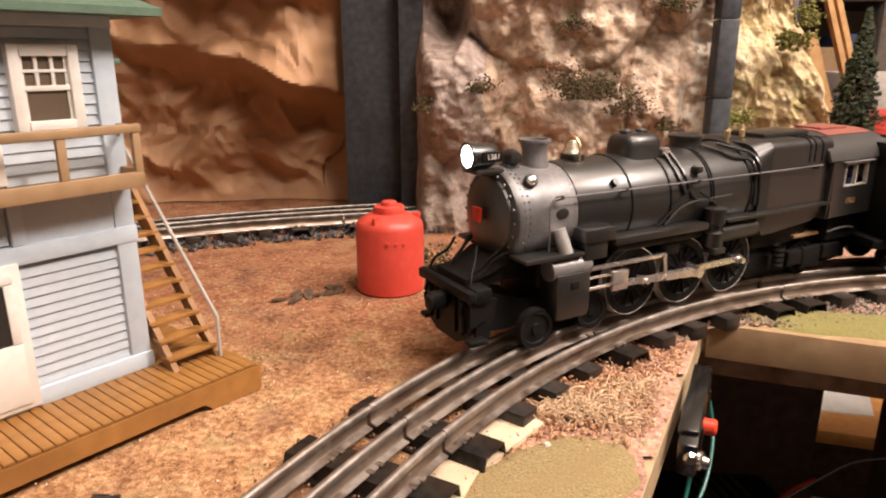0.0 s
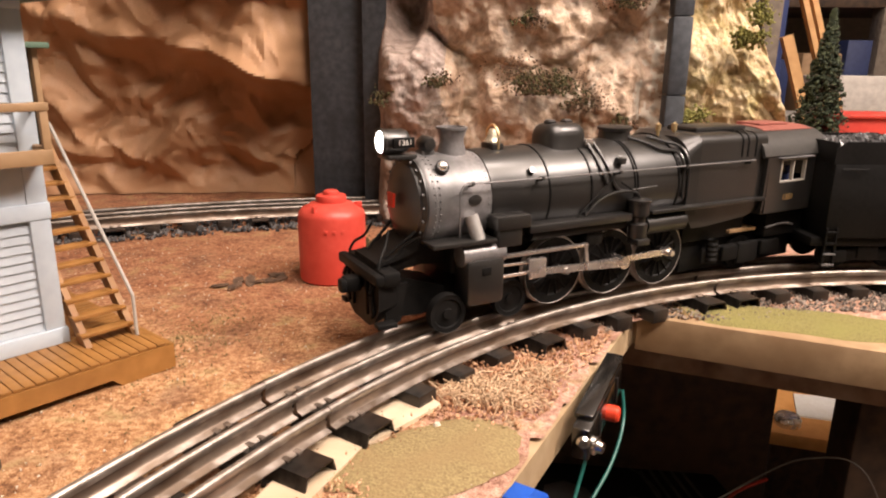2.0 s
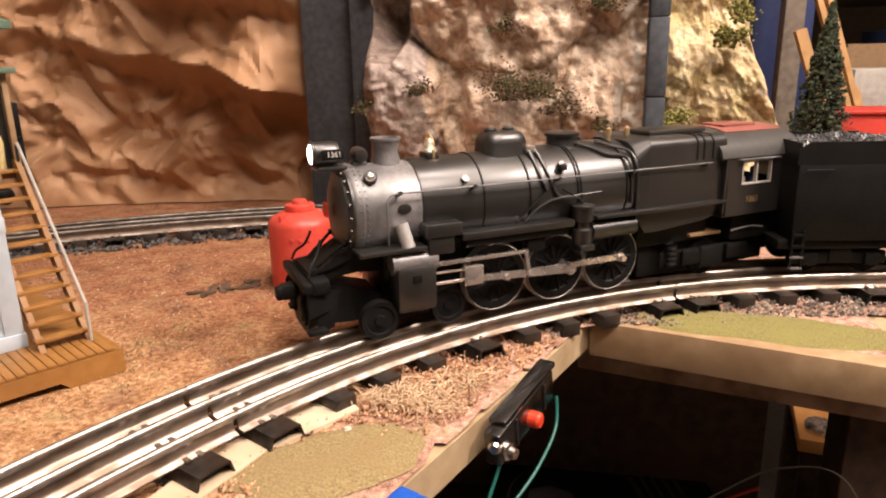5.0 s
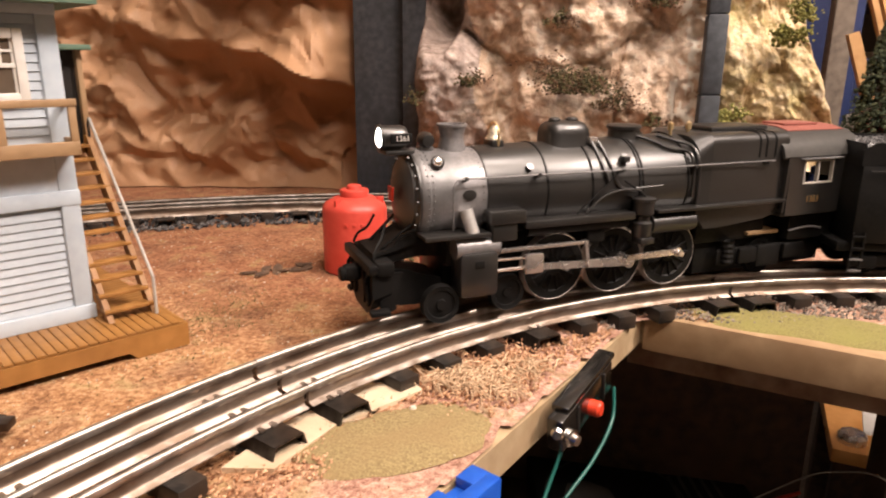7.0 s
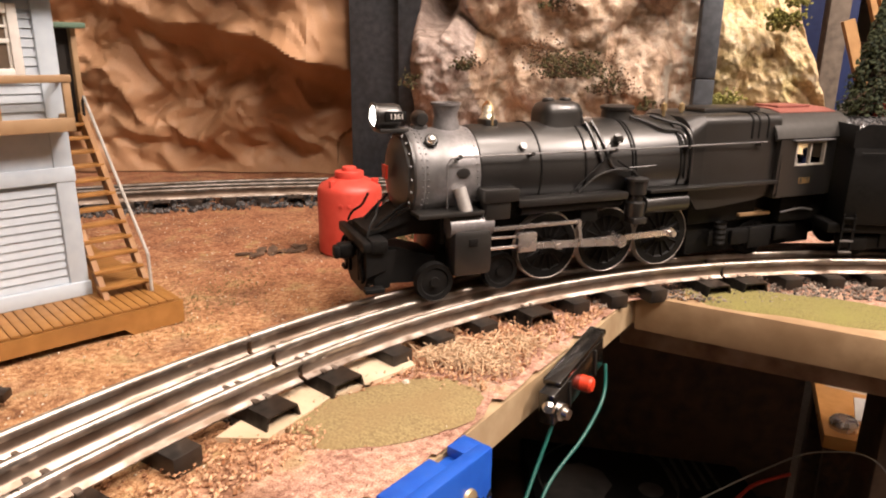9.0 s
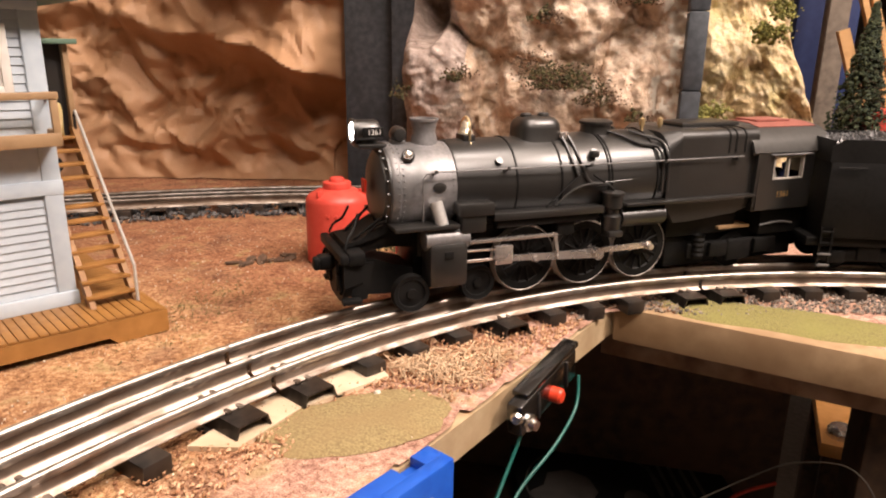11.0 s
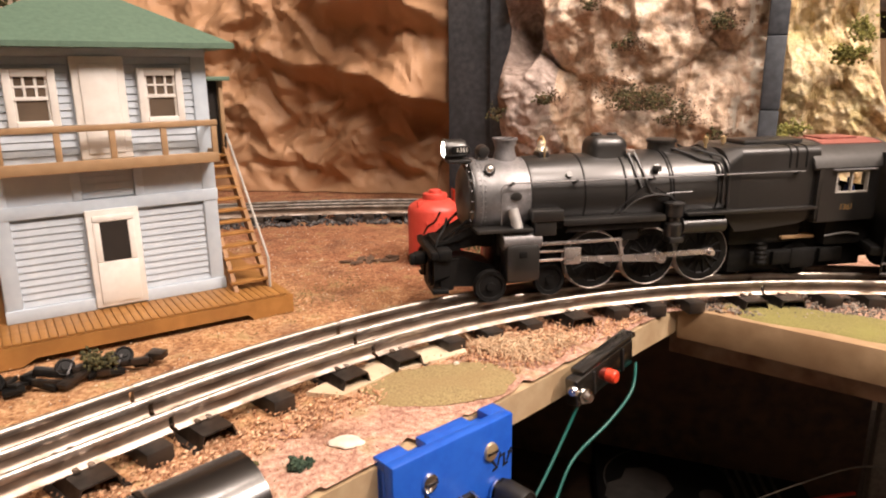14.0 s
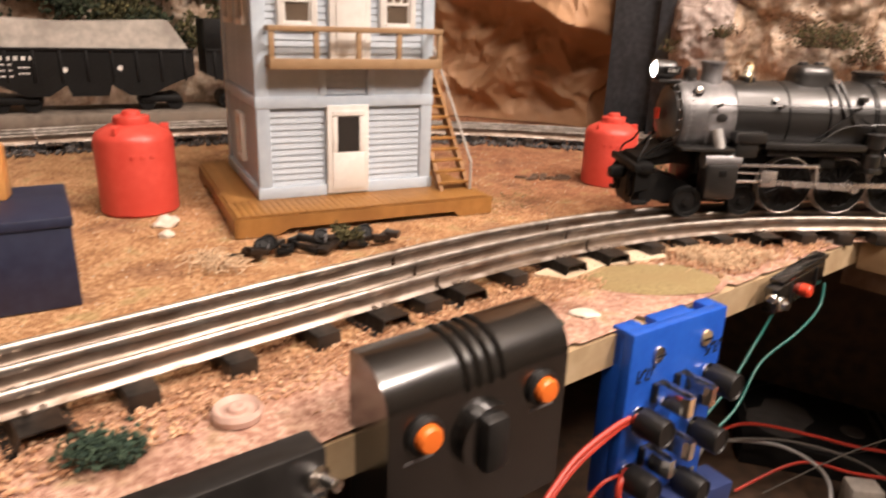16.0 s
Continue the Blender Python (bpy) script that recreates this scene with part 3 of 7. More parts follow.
def rail_mesh(at, d0, d1, off, step=0.8):
    bm = bm_new()
    n = max(2, int((d1 - d0) / step))
    rings = []
    for k in range(n + 1):
        p, h = at(d0 + (d1 - d0) * k / n)
        side = Vector((-math.sin(h), math.cos(h), 0))
        rings.append([bm.verts.new(p + side * (off + u) + Vector((0, 0, z))) for u, z in RAIL])
    for a, b in zip(rings, rings[1:]):
        for k in range(len(RAIL)):
            j = (k + 1) % len(RAIL)
            bm.faces.new((a[k], a[j], b[j], b[k]))
    bm.faces.new(rings[0])
    bm.faces.new(rings[-1][::-1])
    return bm


def wood_tie():
    return mesh_of("tie", box(bm_new(), -0.58, 0.58, -3.0, 3.0, -0.1, 0.69, 0.06), TIE_BLACK)


def metal_tie():
    """A pressed sheet tie: a channel with splayed flanges and folded ends."""
    bm = bm_new()
    prof = [(-1.15, -0.02), (-1.0, -0.02), (-0.80, 0.06), (-0.64, 0.62), (0.64, 0.62), (0.80, 0.06), (1.0, -0.02), (1.15, -0.02), (1.12, 0.05), (0.87, 0.12), (0.70, 0.69), (-0.70, 0.69), (-0.87, 0.12), (-1.12, 0.05)]
    prism(bm, prof, 6.8, Matrix.Translation((0, -3.4, 0)))
    for y in (-1.8, 0, 1.8):
        for sx in (-1, 1):
            box(bm, sx * 0.28 - 0.13, sx * 0.28 + 0.13, y - 0.46, y + 0.46, 0.69, 0.81, 0.04)
    return mesh_of("tie", bm, TIE_METAL)


WOOD, METAL = wood_tie(), metal_tie()
METAL.materials.append(FLANGE)
for f in METAL.polygons:
    if f.center.z / CM > 0.70:
        f.material_index = 1


def track_section(at, d0, d1, ties, label, gap=0.06, head=None):
    p, h = at(d0)
    th = thing("track_section", 0, 0, 0, 0, label, "train track", "track sections")
    for off in (-1.8, 0.0, 1.8):
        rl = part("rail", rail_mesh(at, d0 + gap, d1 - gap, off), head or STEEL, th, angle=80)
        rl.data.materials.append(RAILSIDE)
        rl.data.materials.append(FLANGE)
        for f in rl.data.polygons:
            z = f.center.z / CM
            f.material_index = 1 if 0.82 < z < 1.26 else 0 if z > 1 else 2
    for d, me in ties:
        q, hh = at(d)
        ob = new("tie", me)
        ob.parent = th
        ob.matrix_basis = pose(q.x * CM, q.y * CM, 0, 0, 0, math.degrees(hh) + random.uniform(-2, 2))
    # connecting pins at the lower end
    for off in (-1.8, 0.0, 1.8):
        q, hh = at(d0)
        side = Vector((-math.sin(hh), math.cos(hh), 0))
        ahead = Vector((math.cos(hh), math.sin(hh), 0))
        c = q + side * off + Vector((0, 0, 1.42))
        part("pin", rod(bm_new(), c - ahead * 0.4, c + ahead * 0.4, 0.15, 10), STEEL, th)
    return th


LABEL = "three-rail tubular steel track on black ties"
track_section(line_at, 28.6, 57, [(29.9, METAL), (33.0, WOOD), (36, WOOD), (39, WOOD), (42, METAL), (45, WOOD), (48, WOOD), (51, WOOD), (54.5, METAL)], LABEL)
track_section(line_at, 0, 28.5, [(1.3, METAL), (4.9, WOOD), (7.8, WOOD), (10.8, WOOD), (14.1, METAL), (17.4, WOOD), (20.3, WOOD), (23.1, WOOD), (27.2, METAL)], LABEL)
track_section(line_at, -11.2, -0.1, [(-2.3, METAL), (-6.3, WOOD), (-9.9, METAL)], LABEL)
track_section(line_at, -37, -11.3, [(-12.4, WOOD), (-15, METAL), (-18.2, WOOD), (-22, WOOD), (-25.7, WOOD), (-29, METAL), (-32.5, WOOD), (-36, METAL)], LABEL)
far_total = FAR_LEN[-1]
for k in range(4):
    a, b = far_total * k / 4, far_total * (k + 1) / 4
    track_section(far_at, a, b - 0.1, [(a + 1.2 + 3.0 * i, METAL if i % 4 == 0 else WOOD) for i in range(int((b - a) / 3.0))], "three-rail tubular track in front of the paper backdrop", head=SHADED_STEEL)

# ---- ground cover ----
rng = np.random.default_rng(7)


def beside(at, d0, d1, lo, hi, count, z=0.06):
    out = []
    for _ in range(count):
        q, h = at(rng.uniform(d0, d1))
        o = rng.uniform(lo, hi) * rng.choice((-1, 1)) if lo >= 0 else rng.uniform(lo, hi)
        out.append((q.x - math.sin(h) * o, q.y + math.cos(h) * o, z + rng.uniform(0, 0.08)))
    return [p for p in out if p[0] < edge_x(p[1]) - 0.3 or p[1] > 44]


crumbs("foam_crumbs", beside(line_at, -37, 27, -4.6, 4.2, 9000), 0.075, CHIPS, "tan ground foam crumbs along the rails", "ground cover")
crumbs("foam_crumbs", [(x, y, 0.03) for x, y in zip(rng.uniform(-32, 10, 9000), rng.uniform(0, 58, 9000)) if x < edge_x(y) - 0.6], 0.045, CHIPS, "fine tan crumbs scattered over the ground", "ground cover")
crumbs("foam_crumbs", [p for p in beside(line_at, -37, 24, -5.4, -2.7, 3600, 0.04) if math.hypot((p[0] - 6.3), (p[1] - 27.9)) > 2.9], 0.11, COARSE, "coarse tan foam crumbs in front of the rails", "ground cover")
crumbs("foam_crumbs", [(9.3 + a, 34.6 + b, 0.05 + abs(c)) for a, b, c in zip(rng.normal(0, 1.1, 1300), rng.normal(0, 1.7, 1300), rng.normal(0, 0.16, 1300)) if 9.3 + a < edge_x(34.6 + b) - 0.4], 0.11, COARSE, "shredded tan fibre heaped beside the rails", "ground cover")
crumbs("foam_crumbs", [(-7.8 + a, 37.0 + b, 0.03) for a, b in zip(rng.normal(0, 1.5, 900), rng.normal(0, 3.6, 900))], 0.05, OLIVE_FOAM, "sparse olive foam scattered by the tower platform", "ground cover")
crumbs("pale_grains", [(x, y, 0.05) for x, y in zip(rng.uniform(-30, 9, 2600), rng.uniform(2, 56, 2600)) if x < edge_x(y) - 0.6], 0.055, GRAINS, "pale glinting grains scattered over the ground", "ground cover")
crumbs("ballast", beside(far_at, 2, far_total, -4.6, 4.2, 7000, 0.1), 0.2, GRAVEL, "dark grey ballast under the far track", "ballast", flat=0.8)
crumbs("ballast", beside(line_at, 19, 56, -5.2, 4.0, 6500, 0.06), 0.11, MIXED_GRAVEL, "dark grey ballast beside the curved track", "ballast", flat=0.8)


def turf(cx, cy, rx, ry, rot, material, label, seed):
    """A low mat of turf with a ragged outline."""
    bm = bm_new()
    rings, n = 9, 56
    ca, sa = math.cos(rot), math.sin(rot)
    prev = None
    for j in range(rings + 1):
        f = j / rings
        ring = []
        for k in range(n):
            a = 2 * math.pi * k / n
            wob = 1 + 0.22 * noise.noise(Vector((math.cos(a) * 2, math.sin(a) * 2, seed))) + 0.06 * noise.noise(Vector((math.cos(a) * 7, math.sin(a) * 7, seed)))
            x, y = rx * f * wob * math.cos(a), ry * f * wob * math.sin(a)
            h = 0.20 * (1 - f ** 6) + 0.05 * noise.noise(Vector((x * 1.5, y * 1.5, seed))) * (1 - f) - 0.02 * (j == rings)
            ring.append(bm.verts.new((cx + x * ca - y * sa, cy + x * sa + y * ca, max(h, -0.04))))
        if prev:
            for k in range(n):
                bm.faces.new((prev[k], prev[(k + 1) % n], ring[(k + 1) % n], ring[k]))
        prev = ring
    bmesh.ops.remove_doubles(bm, verts=bm.verts, dist=0.001)
    return tagged(part("turf_patch", bm, material, None, angle=80), label, "turf", kind="stuff")


turf(6.3, 27.9, 4.0, 2.3, radians(38), GRASS, "oval olive turf mat on the layout near the edge", 1)
turf(26.4, 44.6, 7.8, 2.3, radians(-8), GRASS_GREEN, "yellow-green turf beside the curved track", 2)

# bare plywood strip showing under the track
bare = solid("bare_patch", flat_sheet([(0.7, 24.2), (2.6, 24.6), (3.6, 28.0), (6.2, 31.8), (5.2, 33.0), (3.4, 31.4), (1.4, 27.4)], -0.04, 0.17), PLY, "bare pale plywood strip beside the rails", "plywood", "structure")


def straw_tuft(cx, cy, count, spread, label):
    bm = bm_new()
    r = random.Random(int(cx * 10))
    for _ in range(count):
        a = r.uniform(0, 6.28)
        px, py = cx + r.gauss(0, spread), cy + r.gauss(0, spread * 0.55)
        ln = r.uniform(0.5, 1.4)
        tube(bm, [(px, py, r.uniform(0.05, 0.3)), (px + ln * 0.5 * math.cos(a), py + ln * 0.5 * math.sin(a), r.uniform(0.25, 0.6)), (px + ln * math.cos(a + 0.4), py + ln * math.sin(a + 0.4), r.uniform(0.05, 0.4))], 0.032, 4)
    return tagged(part("dry_grass", bm, STRAW, None, angle=80), label, "dry grass", kind="stuff")


straw_tuft(8.3, 33.2, 380, 0.95, "tangle of dry straw fibres beside the track")
straw_tuft(10.4, 35.2, 70, 0.7, "tangle of dry straw fibres beside the track")
straw_tuft(-14.5, 15.2, 110, 0.9, "flattened dry straw on the ground")


def bush(cx, cy, cz, r, count, material, label, flat=0.7, size=0.12):
    spots = []
    rr = np.random.default_rng(int(abs(cx) * 31 + abs(cy) * 7 + count))
    lobes = [(rr.normal(0, 0.45, 3) * r) for _ in range(6)]
    while len(spots) < count:
        c = lobes[rr.integers(6)]
        p = c + rr.normal(0, 0.33, 3) * r
        z = cz + p[2] * flat + r * 0.4
        if z > cz - 0.02:
            spots.append((cx + p[0], cy + p[1], z))
    return crumbs("bush", spots, size, material, label, "bush", flat=1.0)


bush(4.05, 18.9, 0, 0.36, 200, TEAL_LEAF, "small dark green lichen clump on the ground")
bush(-3.6, 1.7, 0, 0.95, 620, TEAL_LEAF, "dark green lichen clump on the ground", 0.45, 0.1)
bush(-0.9, 53.5, 0, 1.6, 300, LEAF, "low olive bush behind the red tank")
rb = random.Random(12)
for k in range(9):
    a_, b_ = rb.uniform(0.35, 0.95), rb.uniform(0.15, 0.35)
    m = Matrix.Rotation(rb.uniform(-0.25, 0.25), 4, "Y") @ Matrix.Rotation(rb.uniform(-0.3, 0.3), 4, "X")
    bm = prism(bm_new(), [(-a_, 0), (-a_ * 0.5, b_ * 0.9), (a_ * 0.4, b_), (a_, 0.1 * b_), (a_ * 0.5, -b_), (-a_ * 0.6, -b_ * 0.7)], 0.14, Matrix.Translation((0, 0, 0.12)) @ m @ Matrix.Rotation(radians(-90), 4, "X"))
    solid("bark_chip", bm, BARK, "dark brown chip of bark lying on the ground", "bark", group="bark chips", x=-9.6 + 0.38 * k + rb.uniform(-0.5, 0.5), y=46.2 + 0.28 * k + rb.uniform(-0.7, 0.7), rz=rb.uniform(0, 180))
bush(2.2, 32.8 - 14.6, 0, 0.1, 8, LEAF, "crumb of dark moss on the ground")

# ---- kraft paper backdrop ----


def paper_sheet():
    """Crumpled paper: facets and creases at four sizes on a sheet with one deep overhanging fold."""
    U, Z = np.meshgrid(np.arange(0, 79.01, 0.25), np.arange(0, 60.01, 0.25))
    wu = U + 0.9 * np.sin(Z * 0.41 + 1.3 * np.sin(U * 0.17)) + 0.4 * np.sin(Z * 1.13 + U * 0.5)
    wz = Z + 0.9 * np.sin(U * 0.37 + 1.1 * np.sin(Z * 0.23)) + 0.4 * np.sin(U * 0.97 - Z * 0.3)
    wu, wz = wu - wu.min(), wz - wz.min()
    def turned(deg, k=1.0):
        """The sheet's own coordinates turned by deg and squeezed across, kept positive."""
        c, n = math.cos(radians(deg)), math.sin(radians(deg))
        return wu * c - wz * n + 60, (wu * n + wz * c) * k + 60

    patchy = 0.5 + 0.5 * np.sin(wu * 0.21 + 2 * np.sin(wz * 0.13)) * np.sin(wz * 0.19 + 1.0)
    h = 0.8 * creases(*turned(-25, 1.3), 8.0, 0.30, 4) - 0.8 * creases(*turned(40, 1.5), 5.6, 0.34, 11)
    h += (0.65 + 0.5 * patchy) * (creases(*turned(-55, 1.4), 3.3, 0.40, 23) - creases(*turned(15, 1.3), 2.5, 0.36, 37))
    h += (0.3 + 0.6 * patchy) * 0.8 * (creases(*turned(70, 1.3), 1.5, 0.36, 51) - creases(*turned(-35), 1.15, 0.30, 67))
    h -= h.mean()
    line = 20.3 - (U - 41) * 0.255 + 0.5 * np.sin(U * 0.33) + 0.25 * np.sin(U * 0.9)
    deep = 0.5 + 8.5 * np.clip((U - 43) / 25, 0, 1)
    d = Z - line
    fold = np.where(d > 0, deep * np.exp(-np.maximum(d, 0) / 20.0), deep * np.exp(-(d / 1.5) ** 2))
    # an added second sag higher up, there to shade the paper below it
    shade_sag = Z - (23.5 - (U - 60) * 0.12 + 0.6 * np.sin(U * 0.5))
    fold += 6.5 * np.clip((U - 52) / 10, 0, 1) * np.where(shade_sag > 0, np.exp(-np.maximum(shade_sag, 0) / 25.0), np.exp(-(shade_sag / 1.6) ** 2))
    # the sheet turns forward where it meets the portal board
    turn = 3.0 * np.clip((U - 57) / 18, 0, 1) ** 1.6
    out = (h + fold) * (1 - 0.85 * np.clip((U - 69) / 6, 0, 1)) * np.minimum(1.0, 0.25 + Z / 4) + turn
    P = np.stack((-84 + 0.962 * U + 0.274 * out, 59.5 + 0.274 * U - 0.962 * out, Z + 0.1), -1)
    return grid_part("paper_backdrop", P, PAPER, 22)


paper = paper_sheet()
tagged(paper, "crumpled brown kraft paper hung behind the layout", "paper backdrop")

# ---- rock faces and portal boards ----


def rock_face(x0, x1, y, tall, bulge, seed, left=None, right=None, nu=130, nv=120, lumps=(), fine=1.0):
    bm = bm_new()
    vs = []
    FU, FV = np.meshgrid(np.linspace(0, (x1 - x0) * fine, nu + 1), np.linspace(0, tall * fine, nv + 1))
    FW = FV * 0.8 + 1.2 * np.sin(FU * 0.5) + 2
    facet = creases(FU + 0.8 * np.sin(FV * 0.7) + 1, FW, 5.5, 0.55, int(seed) + 70) - 0.8 * creases(FU + 2, FW, 3.1, 0.5, int(seed) + 90) + 1.0 * creases(FU + 0.3 * FV + 1, FV + 1, 1.6, 0.5, int(seed) + 40) - 0.9 * creases(FU, FV, 0.9, 0.45, int(seed) + 20)
    facet -= facet.mean()
    for j in range(nv + 1):
        z = tall * j / nv
        xa = x0 if left is None else left(z)
        xb = x1 if right is None else right(z)
        row = []
        for i in range(nu + 1):
            f = i / nu
            x = xa + (xb - xa) * f
            p = Vector((x * 0.13, z * 0.11, seed))
            h = noise.hetero_terrain(p, 0.9, 2.1, 6, 0.7) * 0.9
            ridge = 1 - abs(noise.noise(Vector((x * 0.22 + 3, z * 0.13, seed + 5))))
            ledge = math.sin((z + 2.5 * noise.noise(Vector((x * 0.1, 0, seed)))) * 0.62)
            small = noise.noise(Vector((x * 0.75, z * 0.6, seed + 9)))
            edge = max(0, 1 - f / 0.07) ** 2 + max(0, (f - 0.93) / 0.07) ** 2
            out = 0.62 * facet[j, i] / fine + bulge * (0.55 * h + 0.7 * ridge ** 2 + 0.3 * ledge + 0.12 * small + 0.06 * noise.noise(Vector((x * 1.9, z * 1.7, seed + 2))) + 0.03 * noise.noise(Vector((x * 4.1, z * 3.7, seed + 4)))) - 5 * edge
            for cx, cz, rx, rz, amp in lumps:
                d2 = ((x - cx) / rx) ** 2 + ((z - cz + 0.5 * small) / rz) ** 2
                if d2 < 1:
                    out += amp * math.sqrt(1 - d2) if amp > 0 else amp * (1 - d2)
            row.append(bm.verts.new((x, y - out + z * 0.06, z)))
        vs.append(row)
    for j in range(nv):
        for i in range(nu):
            bm.faces.new((vs[j][i], vs[j][i + 1], vs[j + 1][i + 1], vs[j + 1][i]))
    # back and sides close the block
    back = [bm.verts.new((x, y + 9, z)) for x, z in ((x0, 0), (x1, 0), (x1 if right is None else right(tall), tall), (x0 if left is None else left(tall), tall))]
    bm.faces.new(back)
    bm.faces.new([vs[j][0] for j in range(nv + 1)] + [back[3], back[0]])
    bm.faces.new([vs[j][-1] for j in range(nv + 1)] + [back[2], back[1]])
    bm.faces.new(vs[-1] + [back[2], back[3]])
    return bm


cliff = part("rock_cliff", rock_face(-4.2, 22.4, 66.6, 42, 1.7, 2.0, nu=160, nv=260, lumps=((8.6, 18.9, 7.8, 4.7, 1.9), (0.0, 11.4, 4.0, 5.4, 1.6), (-1.2, 19.2, 2.2, 4.4, -4.5), (4.9, 11.0, 1.2, 4.0, -1.2), (9.8, 11.8, 3.4, 1.6, -0.5), (9.5, 8.5, 6.0, 4.2, 1.4), (16.5, 10.5, 2.4, 8.0, 1.4), (17.5, 22, 3.0, 5.0, 1.8), (9.0, 29, 8.0, 6.0, 2.4))), ROCK, None, angle=55)
cliff.data.materials.append(ROCK_GREY)
cliff.data.materials.append(PALE_STONE)
for f in cliff.data.polygons:
    c = f.center / CM
    if c.x + 0.22 * (c.z - 12) + 1.6 * noise.noise(c * 0.35) < 2.6:
        f.material_index = 1
    elif c.x + 1.5 * noise.noise(c * 0.8) > 19.0 and noise.noise(c * 1.7) > -0.15:
        f.material_index = 2
tagged(cliff, "mottled tan and grey plaster rock cliff behind the train", "rock cliff")
crag = part("rock_crag", rock_face(21.8, 33, 67.0, 34, 1.5, 8.0, fine=1.7, right=lambda z: 37.2 - 0.55 * z if z < 12 else 30.6 - 0.36 * (z - 12) if z < 20 else 27.7, nu=150, nv=200), ROCK_OCHRE, None, angle=55)
tagged(crag, "yellow ochre plaster crag beside the portal post", "rock crag")
for x, z, n_, r_ in ((10.2, 12.3, 1100, 2.6), (14.0, 11.0, 380, 1.5), (9.2, 17.5, 160, 1.1), (2.2, 12.6, 180, 1.2), (16.8, 19, 200, 1.4), (-2.5, 11.2, 160, 1.3), (17.2, 9.8, 140, 1.0), (5.8, 21.0, 120, 1.2)):
    bush(x, 63.2, z - 0.4, r_ * 0.9, int(n_ * 0.7), LEAF, "dark moss clump growing on the rock", 0.7, 0.12)
    bush(x + 0.3, 63.0, z - 0.5, r_ * 1.15, int(n_ * 0.7), TWIG, "dry brown twigs growing on the rock", 0.6, 0.10)
for x, z, n_ in ((26.6, 16, 160), (23.0, 10.2, 90), (27.6, 17.8, 120)):
    bush(x, 63.8, z - 0.4, 1.2, n_ * 2, leaf_mat("yellow_moss", (0.10, 0.10, 0.02), (0.30, 0.28, 0.07)), "yellow-green moss on the crag", 0.8, 0.14)


def post(x0, x1, y0, y1, tall, label, rz=0):
    """A portal post of stacked painted blocks."""
    th = thing("portal_post", x0, y0, 0, rz, label, "post")
    n = int(tall / 6)
    if rz:
        part("board", box(bm_new(), 0, x1 - x0, 0, y1 - y0, 0, tall, 0.1), SLATE, th)
        th.rotation_euler.z = 0
        return th
    for k in range(n):
        part("block", box(bm_new(), random.uniform(0, 0.06), x1 - x0, random.uniform(0, 0.06), y1 - y0, k * 6, k * 6 + 5.94, 0.1), SLATE, th)
    return th


post(20.5, 22.0, 62.6, 64.8, 42, "blue-grey painted wooden portal post against the rock")
post(-11.4, -5.6, 71.5, 73.0, 42, "dark blue-grey painted portal board beside the paper", 1)
post(-5.6, -3.4, 69.0, 72.0, 42, "blue-grey painted portal post beside the rock cliff", 1)
# ---- locomotive: local x to the rear, y to its far side ----
AX = 7.72


def loco_shell(bm, stations, seg=36):
    """Rings along x of (x, radius, centre height)."""
    rings = []
    for x, r, z in stations:
        rings.append([bm.verts.new((x, r * math.cos(2 * math.pi * k / seg), z + r * math.sin(2 * math.pi * k / seg))) for k in range(seg)])
    for a, b in zip(rings, rings[1:]):
        for k in range(seg):
            bm.faces.new((a[k], a[(k + 1) % seg], b[(k + 1) % seg], b[k]))
    bm.faces.new(rings[0])
    bm.faces.new(rings[-1][::-1])
    return bm


def rounded_section(half, low, high, radius, n=6):
    """Cross-section (y, z): straight sides with rounded upper shoulders."""
    pts = [(half, low)]
    for k in range(n + 1):
        a = math.pi / 2 * k / n
        pts.append((half - radius + radius * math.cos(a), high - radius + radius * math.sin(a)))
    return pts + [(-y, z) for y, z in pts[::-1]]


def extrude_x(bm, section, x0, x1, section1=None):
    a = [bm.verts.new((x0, y, z)) for y, z in section]
    b = [bm.verts.new((x1, y, z)) for y, z in (section1 or section)]
    bm.faces.new(a)
    bm.faces.new(b[::-1])
    n = len(a)
    for k in range(n):
        bm.faces.new((a[k], b[k], b[(k + 1) % n], a[(k + 1) % n]))
    return bm


def wheel_set(parent, name, x, y_near, r, z, spokes, material, rim=None, y_far=None):
    """A wheel on each side with spokes, hub and a bright tyre."""
    for s, yy in ((-1, y_near), (1, y_far if y_far is not None else y_near)):
        m = Matrix.Translation((x, s * yy, z)) @ Matrix.Rotation(radians(90 * s), 4, "X").inverted()
        w = part(name, lathe(bm_new(), [(0, 0.16), (r * 0.26, 0.16), (r * 0.28, 0.05), (r * 0.72, 0.02), (r * 0.76, 0.1), (r * 0.976, 0.12), (r * 0.978, -0.29), (0, -0.29)], 36, m), material, parent)
        if spokes:
            bm = bm_new()
            for k in range(spokes):
                a = 2 * math.pi * k / spokes
                p0, p1 = m @ Vector((0.2 * r * math.cos(a), 0.2 * r * math.sin(a), 0.09)), m @ Vector((0.76 * r * math.cos(a), 0.76 * r * math.sin(a), 0.07))
                rod(bm, p0, p1, 0.07, 6)
            part("spokes", bm, material, w)
        t = lathe(bm_new(), [(r * 0.976, 0.13), (r * 0.993, 0.15), (r, 0.1), (r, -0.12), (r * 1.045, -0.2), (r * 1.045, -0.28), (r * 0.976, -0.3)], 48, m)
        part("tyre", t, rim or material, w, "bright metal tyre" if rim else "")


loco = thing("steam_locomotive", 13.37, 44.93, 0, 35, "black and graphite toy steam locomotive on three-rail track", "locomotive")
